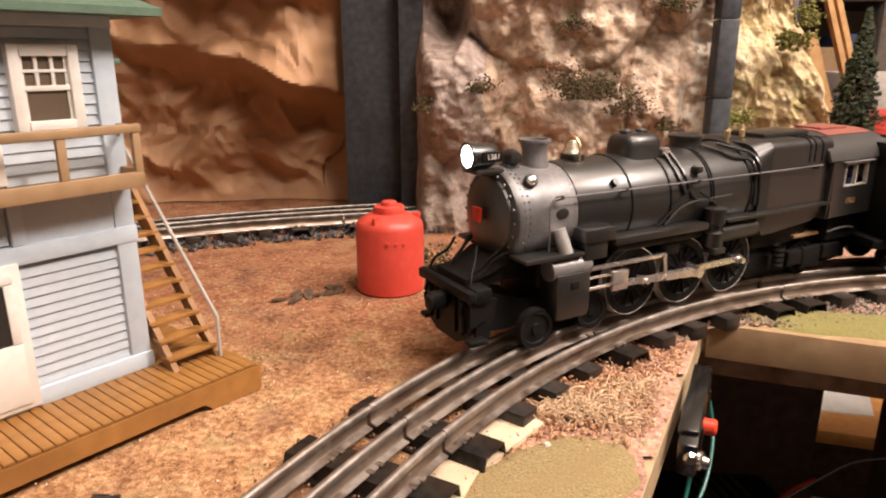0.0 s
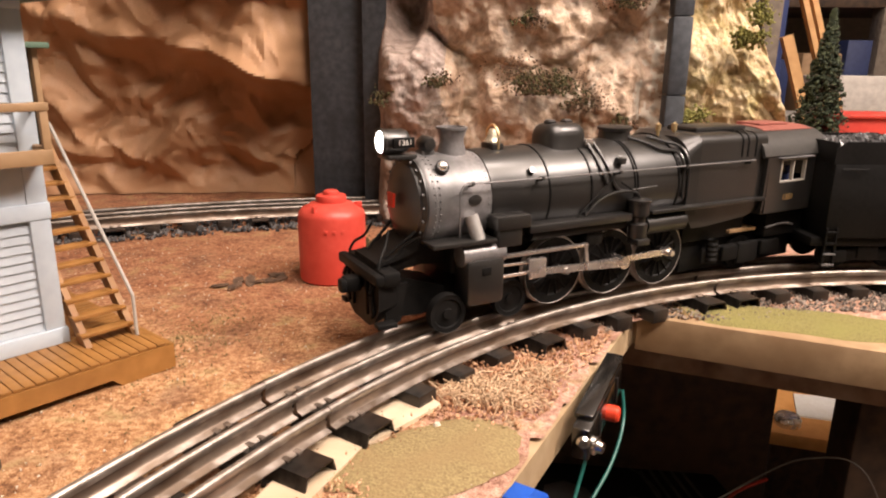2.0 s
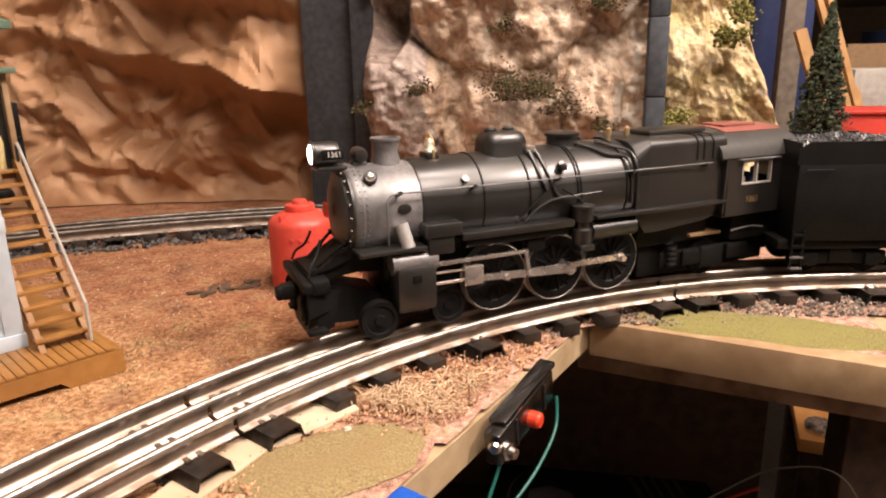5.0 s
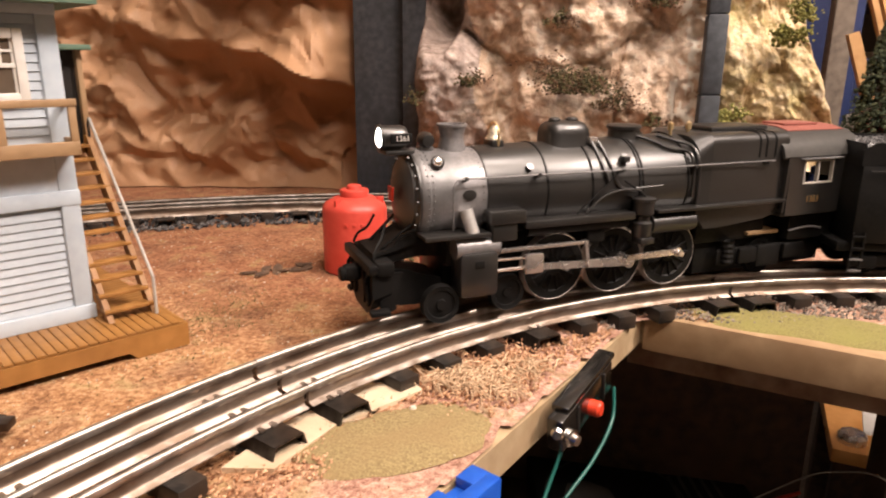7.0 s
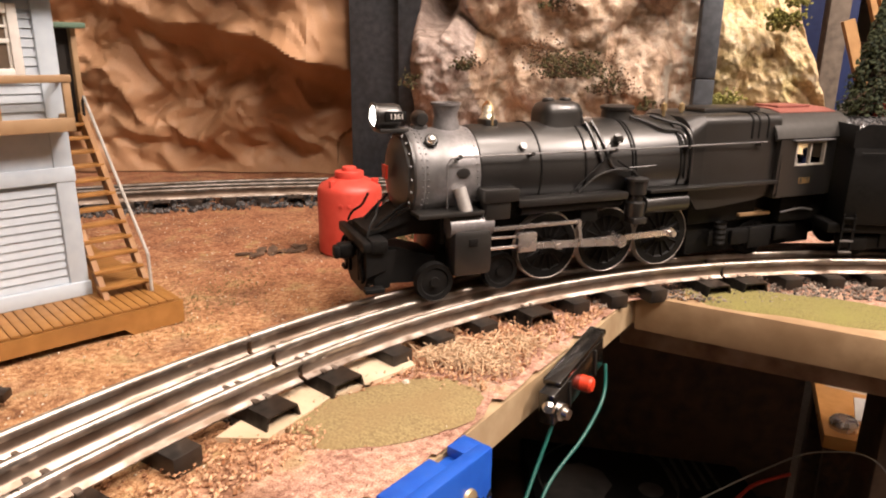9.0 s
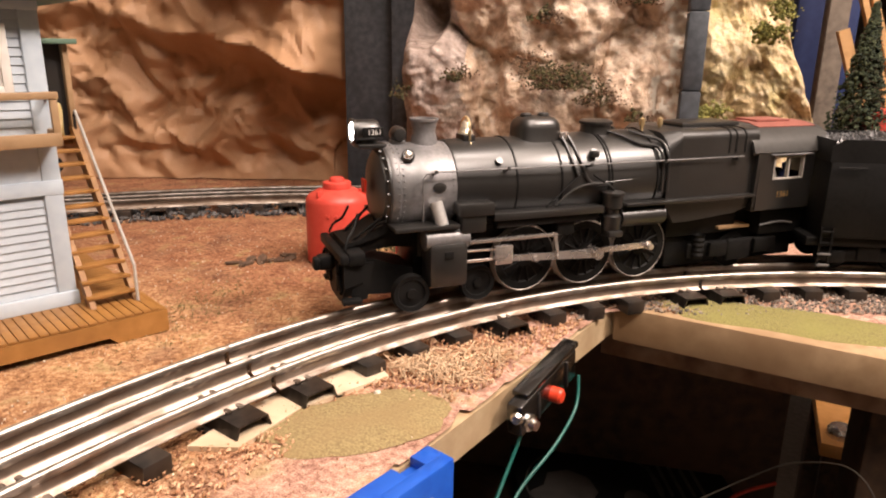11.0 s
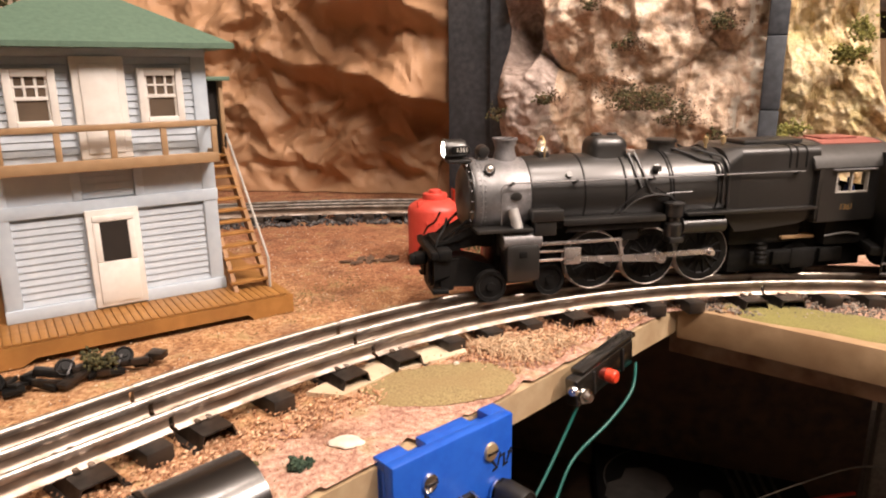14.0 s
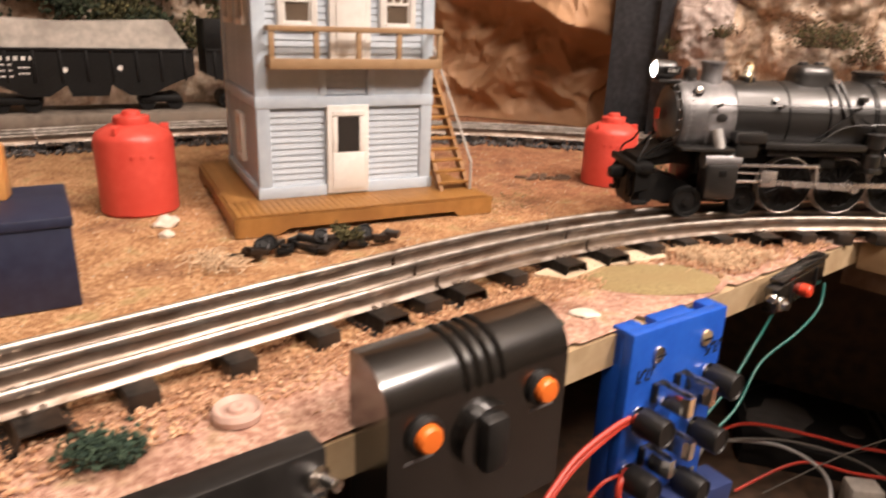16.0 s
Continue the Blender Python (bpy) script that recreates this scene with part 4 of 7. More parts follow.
smokebox = part("smokebox", loco_shell(bm_new(), [(-11.75, 2.28, AX), (-11.6, 2.36, AX), (-11.35, 2.36, AX), (-11.3, 2.30, AX), (-8.4, 2.32, AX), (-8.3, 2.30, AX)]), GRAPHITE, loco, "graphite grey smokebox with rivet rows")
bm = bm_new()
for x in (-11.45, -11.15, -8.5):
    for k in range(44):
        a = 2 * math.pi * k / 44
        rr = 2.37 if x < -11.3 else 2.32
        lathe(bm, [(0.055, -0.02), (0.045, 0.03), (0, 0.05)], 6, axis_to(Vector((x, rr * math.cos(a), AX + rr * math.sin(a))), (0, math.cos(a), math.sin(a))))
part("rivets", bm, GRAPHITE, smokebox, "", "stuff")
door = part("smokebox_door", lathe(bm_new(), [(2.28, 0), (2.26, 0.12), (1.95, 0.2), (1.9, 0.32), (1.7, 0.42), (1.0, 0.6), (0, 0.68)], 40, axis_to(Vector((-11.74, 0, AX)), (-1, 0, 0))), LOCO, loco, "black domed smokebox door")
bm = bm_new()
for k in range(20):
    a = 2 * math.pi * k / 20
    lathe(bm, [(0.09, 0), (0.08, 0.1), (0, 0.13)], 6, axis_to(Vector((-11.92, 2.08 * math.cos(a), AX + 2.08 * math.sin(a))), (-1, 0, 0)))
part("bolts", bm, LOCO, door)
prism_m = Matrix.Translation((-12.62, 0, AX + 0.15)) @ Matrix.Rotation(radians(90), 4, "Z")
part("keystone_plate", prism(bm_new(), [(-0.36, 0.34), (0.36, 0.34), (0.26, -0.36), (-0.26, -0.36)], 0.12, prism_m), KEYRED, door, "red keystone-shaped plate")
boiler = part("boiler", loco_shell(bm_new(), [(-8.3, 2.36, AX), (-8.2, 2.40, AX), (-2.0, 2.50, AX), (1.0, 2.60, AX), (4.2, 2.66, AX), (5.6, 2.68, AX)]), LOCO, loco, "satin black boiler")
for x, r in ((-4.9, 2.475), (-2.2, 2.53), (0.75, 2.62), (0.95, 2.625), (4.0, 2.68)):
    part("boiler_band", loco_shell(bm_new(), [(x - 0.05, r, AX), (x - 0.04, r + 0.03, AX), (x + 0.04, r + 0.03, AX), (x + 0.05, r, AX)], 40), LOCO_FLAT, boiler)
firebox = part("firebox", extrude_x(bm_new(), rounded_section(2.66, 5.9, 10.36, 1.5), 4.7, 5.5, rounded_section(2.72, 5.9, 10.5, 0.55)), LOCO, loco, "square-shouldered black firebox")
part("firebox_shell", extrude_x(bm_new(), rounded_section(2.72, 5.9, 10.5, 0.55), 5.5, 11.2), LOCO, firebox)
for x in (8.9, 9.4, 10.1):
    part("firebox_band", extrude_x(bm_new(), rounded_section(2.76, 9.1, 10.54, 0.57), x, x + 0.10), LOCO_FLAT, firebox)
part("firebox_ridge", box(bm_new(), 6.6, 11.0, -1.2, 1.2, 10.45, 10.78, 0.15), LOCO, firebox)
for s in (-1, 1):
    m = Matrix.Translation((0, s * 2.45 - 0.12, 0))
    part("firebox_skirt", prism(bm_new(), [(4.2, 6.3), (11.2, 6.3), (11.2, 5.7), (10.0, 5.35), (6.6, 5.05), (5.5, 5.05), (4.9, 5.9)], 0.24, m), LOCO, firebox)

# stack, domes, bell, whistles
stack = part("smokestack", lathe(bm_new(), [(0.78, 9.75), (0.70, 10.2), (0.62, 10.5), (0.62, 10.7), (0.74, 11.12), (0.80, 11.15), (0.80, 11.28), (0.68, 11.28), (0.56, 10.6), (0, 10.6)], 32, Matrix.Translation((-9.36, 0, 0))), GRAPHITE, loco, "flared graphite smokestack")


def dome(x0, x1, half, top, name, lab):
    """A long flat-topped dome with rounded shoulders."""
    bm = bm_new()
    seg, prev = 36, None
    cx, hx = (x0 + x1) / 2, (x1 - x0) / 2
    steps = [(0.0, 1.08), (0.12, 1.0), (0.6, 0.98), (0.74, 0.94), (0.86, 0.85), (0.94, 0.72), (0.99, 0.5), (1.0, 0.3)]
    for f, k in steps:
        z = 9.6 + (top - 9.6) * f
        ring = []
        for i in range(seg):
            t = 2 * math.pi * i / seg
            c, s = math.cos(t), math.sin(t)
            ring.append(bm.verts.new((cx + (hx - half * (1 - k)) * math.copysign(abs(c) ** 0.55, c), half * k * math.copysign(abs(s) ** 0.7, s), z)))
        if prev:
            for i in range(seg):
                bm.faces.new((prev[i], prev[(i + 1) % seg], ring[(i + 1) % seg], ring[i]))
        prev = ring
    bm.faces.new(prev)
    return part(name, bm, LOCO, loco, lab, angle=50)


sand = dome(-4.05, -1.35, 1.15, 11.28, "sand_dome", "long flat-topped black sand dome")
for x in (-3.3, -2.2):
    part("filler_cap", lathe(bm_new(), [(0.34, 11.2), (0.34, 11.36), (0.24, 11.44), (0, 11.46)], 18, Matrix.Translation((x, 0, 0))), LOCO, sand)
steam = part("steam_dome", lathe(bm_new(), [(1.05, 9.9), (0.9, 10.2), (0.88, 10.72), (0.98, 10.74), (0.99, 10.9), (0.85, 10.98), (0, 11.02)], 32, Matrix.Translation((1.3, 0, 0))), LOCO, loco, "low black steam dome with a flat lid")
bell = part("bell", lathe(bm_new(), [(0.44, 10.42), (0.40, 10.52), (0.28, 10.7), (0.24, 10.95), (0.14, 11.08), (0, 11.12)], 24, Matrix.Translation((-6.95, 0, 0))), BELL_METAL, loco, "small pale brass bell in a yoke")
bm = bm_new()
tube(bm, smooth_line([(-6.95, -0.55, 10.1), (-6.95, -0.55, 10.9), (-6.95, 0, 11.28), (-6.95, 0.55, 10.9), (-6.95, 0.55, 10.1)], 5), 0.08)
part("bell_yoke", bm, BRASS, bell)
part("bell_stand", box(bm_new(), -7.3, -6.6, -0.6, 0.6, 9.9, 10.4, 0.1), LOCO, loco)
for x in (4.2, 5.5):
    part("whistle", lathe(bm_new(), [(0.1, 10.2), (0.1, 10.6), (0.17, 10.62), (0.17, 11.0), (0.06, 11.05), (0, 11.12)], 12, Matrix.Translation((x, -0.5, 0))), BRASS, loco, "small brass whistle")
part("generator", lathe(bm_new(), [(0, -0.55), (0.3, -0.5), (0.42, -0.2), (0.42, 0.2), (0.3, 0.5), (0, 0.55)], 18, Matrix.Translation((-10.85, -0.1, 10.5)) @ Matrix.Rotation(radians(90), 4, "X")), LOCO, loco)
part("generator_stand", box(bm_new(), -11.2, -10.5, -0.4, 0.4, 9.9, 10.2, 0.06), GRAPHITE, loco)

# headlamp
lamp = part("headlamp", lathe(bm_new(), [(0, 0), (0.5, 0.05), (0.6, 0.3), (0.6, 1.25), (0.66, 1.3), (0.66, 1.45), (0.54, 1.45), (0.5, 1.36), (0, 1.36)], 28, axis_to(Vector((-11.85, 0, 10.68)), (-1, 0, 0))), LOCO, loco, "black lit headlamp with number boards")
part("lens", lathe(bm_new(), [(0.5, 1.37), (0.4, 1.46), (0, 1.52)], 24, axis_to(Vector((-11.85, 0, 10.68)), (-1, 0, 0))), LAMP_GLOW, lamp, "glowing headlamp lens")
part("lamp_bracket", box(bm_new(), -13.1, -11.6, -0.7, 0.7, 9.86, 10.08, 0.05), LOCO, lamp)
part("lamp_foot", box(bm_new(), -12.9, -12.2, -0.3, 0.3, 10.0, 10.25, 0.04), LOCO, lamp)
for s in (-1, 1):
    part("number_board", box(bm_new(), -12.85, -11.75, s * 0.66 - 0.05, s * 0.66 + 0.05, 10.42, 10.92, 0.03), LOCO_FLAT, lamp)


def lettering(text, size, m, material, name, parent):
    """Raised letters as a mesh, reading along local x."""
    cu = bpy.data.curves.new(name, "FONT")
    cu.body, cu.size, cu.extrude = text, size * CM, 0.0001
    cu.align_x, cu.align_y = "CENTER", "CENTER"
    tmp = bpy.data.objects.new(name, cu)
    scene.collection.objects.link(tmp)
    me = bpy.data.meshes.new_from_object(tmp.evaluated_get(bpy.context.evaluated_depsgraph_get()))
    bpy.data.objects.remove(tmp)
    me.materials.clear()
    me.materials.append(material)
    ob = new(name, me)
    ob.parent = parent
    ob.matrix_basis = m
    return ob


def on_near_side(x, y, z):
    return pose(x * CM, y * CM, z * CM, 90, 0, 0)


lettering("1361", 0.38, on_near_side(-12.25, -0.725, 10.67), WHITE_INK, "number", lamp)

# marker lens and stays on the smokebox
for s in (-1, 1):
    c = Vector((-10.75, s * 1.55, AX + 1.78))
    m = axis_to(c, (-0.25, s * 0.95, 0.55))
    mk = part("marker_lamp", lathe(bm_new(), [(0.34, -0.25), (0.34, 0.22), (0.26, 0.3), (0, 0.3)], 20, m), LOCO, loco)
    part("marker_lens", lathe(bm_new(), [(0.22, 0.3), (0.16, 0.38), (0, 0.42)], 16, m), CHROME, mk)
    part("builder_plate", lathe(bm_new(), [(0.36, 0), (0.36, 0.05), (0.3, 0.06), (0, 0.06)], 24, axis_to(Vector((-9.3, s * 2.3, AX + 0.25)), (0, s, 0.08)) @ Matrix.Diagonal((1, 0.7, 1, 1))), LOCO, smokebox)
    part("steam_pipe", rod(bm_new(), (-9.5, s * 2.3, AX - 0.5), (-9.28, s * 2.72, 6.05), 0.34, 20), PALE_METAL, loco, "pale steam pipe")
    # handrail with stanchions
    bm = bm_new()
    tube(bm, [(-10.3, s * 2.62, 6.3), (-10.3, s * 2.62, 8.5), (-10.1, s * 2.6, 8.75), (-9.7, s * 2.58, 8.82), (-4, s * 2.72, 8.84), (2, s * 2.84, 8.86), (9.9, s * 3.0, 8.9)], 0.045, 8)
    hr = part("handrail", bm, GRAPHITE, loco, "thin dark metal handrail")
    for x in (-9.6, -5.6, -0.6, 4.2, 9.4):
        part("stanchion", rod(bm_new(), (x, s * 2.2, 8.7), (x, s * (2.63 + 0.027 * (x + 9.6)), 8.83), 0.11, 10), LOCO, hr)
    # piping that loops over the boiler
    for path in ([(-1.6, s * 1.0, 10.3), (-1.55, s * 1.6, 9.75), (-1.5, s * 2.25, 9.0), (-1.3, s * 2.62, 8.2)], [(-1.2, s * 1.0, 10.3), (-1.1, s * 1.6, 9.75), (-1.0, s * 2.25, 9.0), (-0.6, s * 2.66, 7.9), (0.4, s * 2.72, 7.7)],
                 [(1.6, s * 0.8, 10.4), (2.4, s * 1.4, 10.1), (3.1, s * 1.9, 9.75), (4.1, s * 2.1, 9.6), (4.3, s * 2.55, 9.0), (4.3, s * 2.72, 7.0)], [(3.0, s * 0.8, 10.4), (3.7, s * 1.4, 10.15), (4.5, s * 2.0, 9.85), (4.65, s * 2.62, 9.0), (4.65, s * 2.74, 7.0)]):
        part("pipe", tube(bm_new(), smooth_line(path, 4), 0.10, 8), LOCO, boiler)
    part("sand_box_valve", box(bm_new(), -1.75, -1.2, s * 1.05 - 0.16, s * 1.05 + 0.16, 10.05, 10.45, 0.05), SILVER, boiler)
    part("brake_rod", rod(bm_new(), (-3.2, s * 2.62, 6.6), (-0.9, s * 2.6, 8.5), 0.035, 6), LOCO_FLAT, boiler)
    part("feed_pipe", tube(bm_new(), [(-0.4, s * 2.75, 8.25), (0.3, s * 2.85, 7.8), (0.9, s * 2.9, 7.3)], 0.06, 6), LOCO_FLAT, boiler)
    part("grab_iron", tube(bm_new(), [(0.2, s * 2.95, 7.85), (2.0, s * 2.95, 7.9)], 0.05, 6), LOCO, boiler)
    for x, zz in ((-5.9, 9.1), (-0.1, 9.35)):
        part("boiler_fitting", rod(bm_new(), (x, s * 1.9, zz - 0.1), (x, s * 2.2, zz + 0.12), 0.2, 12), LOCO, boiler)
    part("check_valve", box(bm_new(), -0.35, 0.1, s * 2.25 - 0.22, s * 2.25 + 0.22, 9.15, 9.5, 0.08), LOCO, boiler)
    # running boards
    lo, hi = sorted((s * 1.6, s * 3.05))
    part("front_deck", box(bm_new(), -11.9, -8.4, lo, hi, 5.92, 6.14, 0.05), LOCO, loco)
    bx = part("equipment_box", box(bm_new(), -8.5, -6.5, min(s * 2.0, s * 3.15), max(s * 2.0, s * 3.15), 6.5, 7.2, 0.1), LOCO, loco)
    part("lower_box", box(bm_new(), -8.3, -6.9, min(s * 2.1, s * 3.0), max(s * 2.1, s * 3.0), 5.6, 6.5, 0.1), LOCO, bx)
    part("running_board", box(bm_new(), -6.5, 0.25, min(s * 2.0, s * 3.1), max(s * 2.0, s * 3.1), 6.15, 6.55, 0.06), LOCO, loco)
    part("reservoir", rod(bm_new(), (-6.2, s * 2.55, 6.0), (0.0, s * 2.55, 6.0), 0.36, 16), LOCO_FLAT, loco)
    part("running_board", box(bm_new(), 1.7, 11.1, min(s * 2.2, s * 3.15), max(s * 2.2, s * 3.15), 6.36, 6.56, 0.05), LOCO, loco)
    part("air_tank", rod(bm_new(), (1.6, s * 2.5, 5.65), (4.6, s * 2.5, 5.65), 0.55, 20), LOCO, loco)
    pump = part("air_pump", lathe(bm_new(), [(0.5, 5.1), (0.55, 5.2), (0.55, 5.9), (0.4, 6.0), (0.4, 6.3), (0.58, 6.4), (0.58, 7.1), (0.66, 7.12), (0.66, 7.25), (0.3, 7.32), (0, 7.34)], 20, Matrix.Translation((0.9, s * 2.85, 0))), LOCO, loco, "stacked black air pump")
    part("pump_pipe", tube(bm_new(), smooth_line([(0.9, s * 2.85, 7.3), (0.5, s * 2.9, 7.7), (-0.6, s * 2.75, 7.75), (-1.6, s * 2.6, 7.4), (-2.6, s * 2.55, 6.6)], 4), 0.07), LOCO, pump)
    part("pump_ribs", box(bm_new(), 0.45, 1.35, min(s * 2.6, s * 3.45), max(s * 2.6, s * 3.45), 4.75, 5.1, 0.06), LOCO, pump)
    # cylinders, valve gear, rods
    cy = part("cylinder", box(bm_new(), -10.1, -7.9, min(s * 1.6, s * 3.15), max(s * 1.6, s * 3.15), 2.75, 5.2, 0.35), LOCO, loco, "boxy black steam cylinder")
    part("valve_chest", rod(bm_new(), (-10.2, s * 2.45, 5.3), (-7.8, s * 2.45, 5.3), 0.55, 20), LOCO if s > 0 else GRAPHITE, cy)
    part("chest_plate", box(bm_new(), -9.3, -8.8, min(s * 3.1, s * 3.19), max(s * 3.1, s * 3.19), 4.35, 4.75, 0.02), LOCO_FLAT, cy)
    part("crosshead_guide", box(bm_new(), -7.9, -2.5, min(s * 2.5, s * 2.75), max(s * 2.5, s * 2.75), 4.92, 5.12, 0.04), SILVER, loco, "bright slide bar")
    part("piston_rod", rod(bm_new(), (-7.9, s * 2.6, 3.95), (-5.4, s * 2.6, 3.95), 0.1, 10), SILVER, loco, "bright piston rod")
    part("valve_rod", rod(bm_new(), (-7.9, s * 2.5, 4.5), (-5.2, s * 2.5, 4.45), 0.08, 10), SILVER, loco, "bright valve rod")
    part("crosshead", box(bm_new(), -6.3, -5.2, min(s * 2.5, s * 2.85), max(s * 2.5, s * 2.85), 3.65, 4.7, 0.07), SILVER, loco, "bright crosshead block")

    def bar(x0, z0, x1, z1, w0, w1, y, t):
        d = Vector((x1 - x0, 0, z1 - z0))
        b = bm_new()
        n = d.normalized().cross(Vector((0, 1, 0)))
        a0, a1 = Vector((x0, 0, z0)), Vector((x1, 0, z1))
        q = [a0 + n * w0, a1 + n * w1, a1 - n * w1, a0 - n * w0]
        prism(b, [(v.x, v.z) for v in q], t, Matrix.Translation((0, s * y - t / 2, 0)))
        for p_, w_ in ((a0, w0), (a1, w1)):
            rod(b, (p_.x, s * y - t * 0.75, p_.z), (p_.x, s * y + t * 0.75, p_.z), w_ * 1.55, 16)
        return b

    part("main_rod", bar(-5.7, 3.95, 0.35, 3.62, 0.16, 0.22, 2.62, 0.16), SILVER, loco, "bright main rod")
    part("side_rod", bar(-3.7, 3.72, 3.95, 3.78, 0.15, 0.17, 2.36, 0.15), SILVER, loco, "bright coupling rod")
    part("combination_lever", bar(-2.6, 5.02, -2.35, 3.75, 0.1, 0.1, 2.72, 0.1), SILVER, loco, "bright valve lever")
    for x in (-3.7, 0.3, 3.95):
        part("crank_pin", rod(bm_new(), (x, s * 1.8, 3.74), (x, s * 2.78, 3.74), 0.17 if x != 0.3 else 0.26, 14), SILVER, loco, "bright crank pin")
    part("gear_hanger", box(bm_new(), -2.4, -1.3, min(s * 1.9, s * 2.6), max(s * 1.9, s * 2.6), 4.9, 5.7, 0.12), LOCO_FLAT, loco)
    part("lamp_wire", tube(bm_new(), smooth_line([(-13.2, s * 1.2, 5.0), (-12.6, s * 1.4, 5.9), (-12.0, s * 1.8, 6.3)], 4), 0.07), LOCO_FLAT, loco)

# frames, pilot, wheels
part("frame", box(bm_new(), -10.3, 16.8, -1.15, 1.15, 2.9, 5.6, 0.1), LOCO_FLAT, loco)
for s in (-1, 1):
    part("frame_bar", prism(bm_new(), [(-13.6, 4.4), (-12.6, 4.62), (-11.6, 4.75), (-10.2, 4.6), (-10.2, 5.6), (-11.5, 6.05), (-13.6, 5.1)], 0.3, Matrix.Translation((0, s * 1.0 - 0.15, 0))), LOCO_FLAT, loco)
part("saddle", box(bm_new(), -10.4, -7.9, -1.9, 1.9, 4.2, 6.1, 0.2), LOCO_FLAT, loco)
pilot = part("pilot", box(bm_new(), -14.15, -13.25, -2.35, 2.35, 4.2, 4.9, 0.12), LOCO_FLAT, loco, "black cast pilot with steps")
bm = bm_new()
extrude_x(bm, [(-2.2, 4.3), (2.2, 4.3), (2.2, 3.0), (1.7, 2.3), (1.0, 1.95), (-1.0, 1.95), (-1.7, 2.3), (-2.2, 3.0)], -14.35, -13.3, [(-2.0, 4.3), (2.0, 4.3), (2.0, 3.2), (1.4, 2.5), (0.8, 2.25), (-0.8, 2.25), (-1.4, 2.5), (-2.0, 3.2)])
part("pilot_casting", bm, LOCO_FLAT, pilot)
for y in (-1.5, -0.9, 0.9, 1.5):
    part("pilot_rib", box(bm_new(), -14.5, -14.3, y - 0.1, y + 0.1, 2.5, 4.2, 0.05), LOCO_FLAT, pilot)
for s in (-1, 1):
    part("pilot_cheek", prism(bm_new(), [(-13.9, 4.2), (-12.7, 4.2), (-12.9, 3.4), (-13.1, 2.3), (-13.9, 2.1)], 0.22, Matrix.Translation((0, s * 1.85 - 0.11, 0))), LOCO_FLAT, pilot)
part("pilot_deck", prism(bm_new(), [(-14.1, 4.9), (-12.5, 5.3), (-11.4, 5.75), (-11.4, 6.1), (-11.9, 6.1), (-13.4, 5.25), (-14.1, 5.15)], 2.8, Matrix.Translation((0, -1.4, 0))), LOCO_FLAT, pilot)
part("end_beam", box(bm_new(), -14.6, -14.15, -2.5, 2.5, 4.35, 4.85, 0.1), LOCO_FLAT, pilot)
part("coupler", box(bm_new(), -15.3, -14.4, -0.4, 0.4, 3.5, 4.3, 0.18), LOCO_FLAT, pilot)
part("coupler_knuckle", box(bm_new(), -15.55, -15.2, -0.5, 0.15, 3.55, 4.25, 0.15), LOCO_FLAT, pilot)
part("pilot_back", prism(bm_new(), [(-13.4, 2.3), (-11.9, 2.2), (-10.4, 2.3), (-10.4, 3.5), (-11.6, 3.85), (-12.4, 4.15), (-13.4, 4.3)], 2.6, Matrix.Translation((0, -1.3, 0))), LOCO_FLAT, pilot)
for y in (-1.75, 1.75):
    part("air_hose", tube(bm_new(), smooth_line([(-14.2, y, 4.3), (-14.55, y, 4.0), (-14.55, y, 3.3), (-14.4, y * 0.95, 2.7)], 4), 0.1, 8), LOCO_FLAT, pilot)
for s in (-1, 1):
    part("cut_lever", tube(bm_new(), smooth_line([(-14.2, s * 1.9, 5.0), (-14.0, s * 1.7, 5.5), (-13.6, s * 1.3, 5.9), (-13.3, s * 1.0, 6.6)], 4), 0.07), LOCO_FLAT, pilot)
    part("step", box(bm_new(), -14.5, -13.5, min(s * 1.9, s * 2.5), max(s * 1.9, s * 2.5), 2.2, 2.45, 0.05), LOCO_FLAT, pilot)
    part("pilot_brace", rod(bm_new(), (-13.6, s * 1.0, 5.2), (-11.9, s * 1.4, 6.6), 0.08, 8), LOCO_FLAT, pilot)
for x, shift in ((-10.95, 0.92), (-6.95, 0.35)):
    wheel_set(loco, "pilot_wheel", x, 1.72 + shift, 0.98, 2.55, 0, LOCO_FLAT, y_far=1.72 - shift)
part("pilot_truck", box(bm_new(), -11.2, -6.7, -1.3, 1.0, 2.2, 2.9, 0.1), LOCO_FLAT, loco)
for x in (-4.0, -0.15, 3.7):
    wheel_set(loco, "driver_wheel", x, 1.75, 1.88, 3.58, 14, LOCO_FLAT, TYRE)
wheel_set(loco, "trailing_wheel", 10.9, 1.7, 1.15, 2.75, 8, LOCO_FLAT)
truck = part("trailing_truck", box(bm_new(), 7.2, 13.2, -2.15, -1.9, 2.5, 3.5, 0.15), LOCO_FLAT, loco)
part("far_side_frame", box(bm_new(), 7.2, 13.2, 1.9, 2.15, 2.5, 3.5, 0.15), LOCO_FLAT, truck)
part("axle_box", box(bm_new(), 10.0, 11.9, -2.55, -2.1, 2.2, 3.6, 0.2), LOCO_FLAT, truck)
part("truck_spring", lathe(bm_new(), [(0.35 + 0.06 * (k % 2), 2.6 + 0.16 * k) for k in range(10)], 16, Matrix.Translation((7.9, -2.2, 0))), LOCO_FLAT, truck)
part("ash_pan", box(bm_new(), 5.6, 11.0, -1.9, 1.9, 3.9, 5.9, 0.2), LOCO_FLAT, loco)
part("cab_pipe", tube(bm_new(), smooth_line([(12.6, -2.3, 4.3), (14.0, -2.5, 4.5), (15.2, -2.4, 4.3)], 4), 0.07), GRAPHITE, loco, "thin grey pipe under the cab")
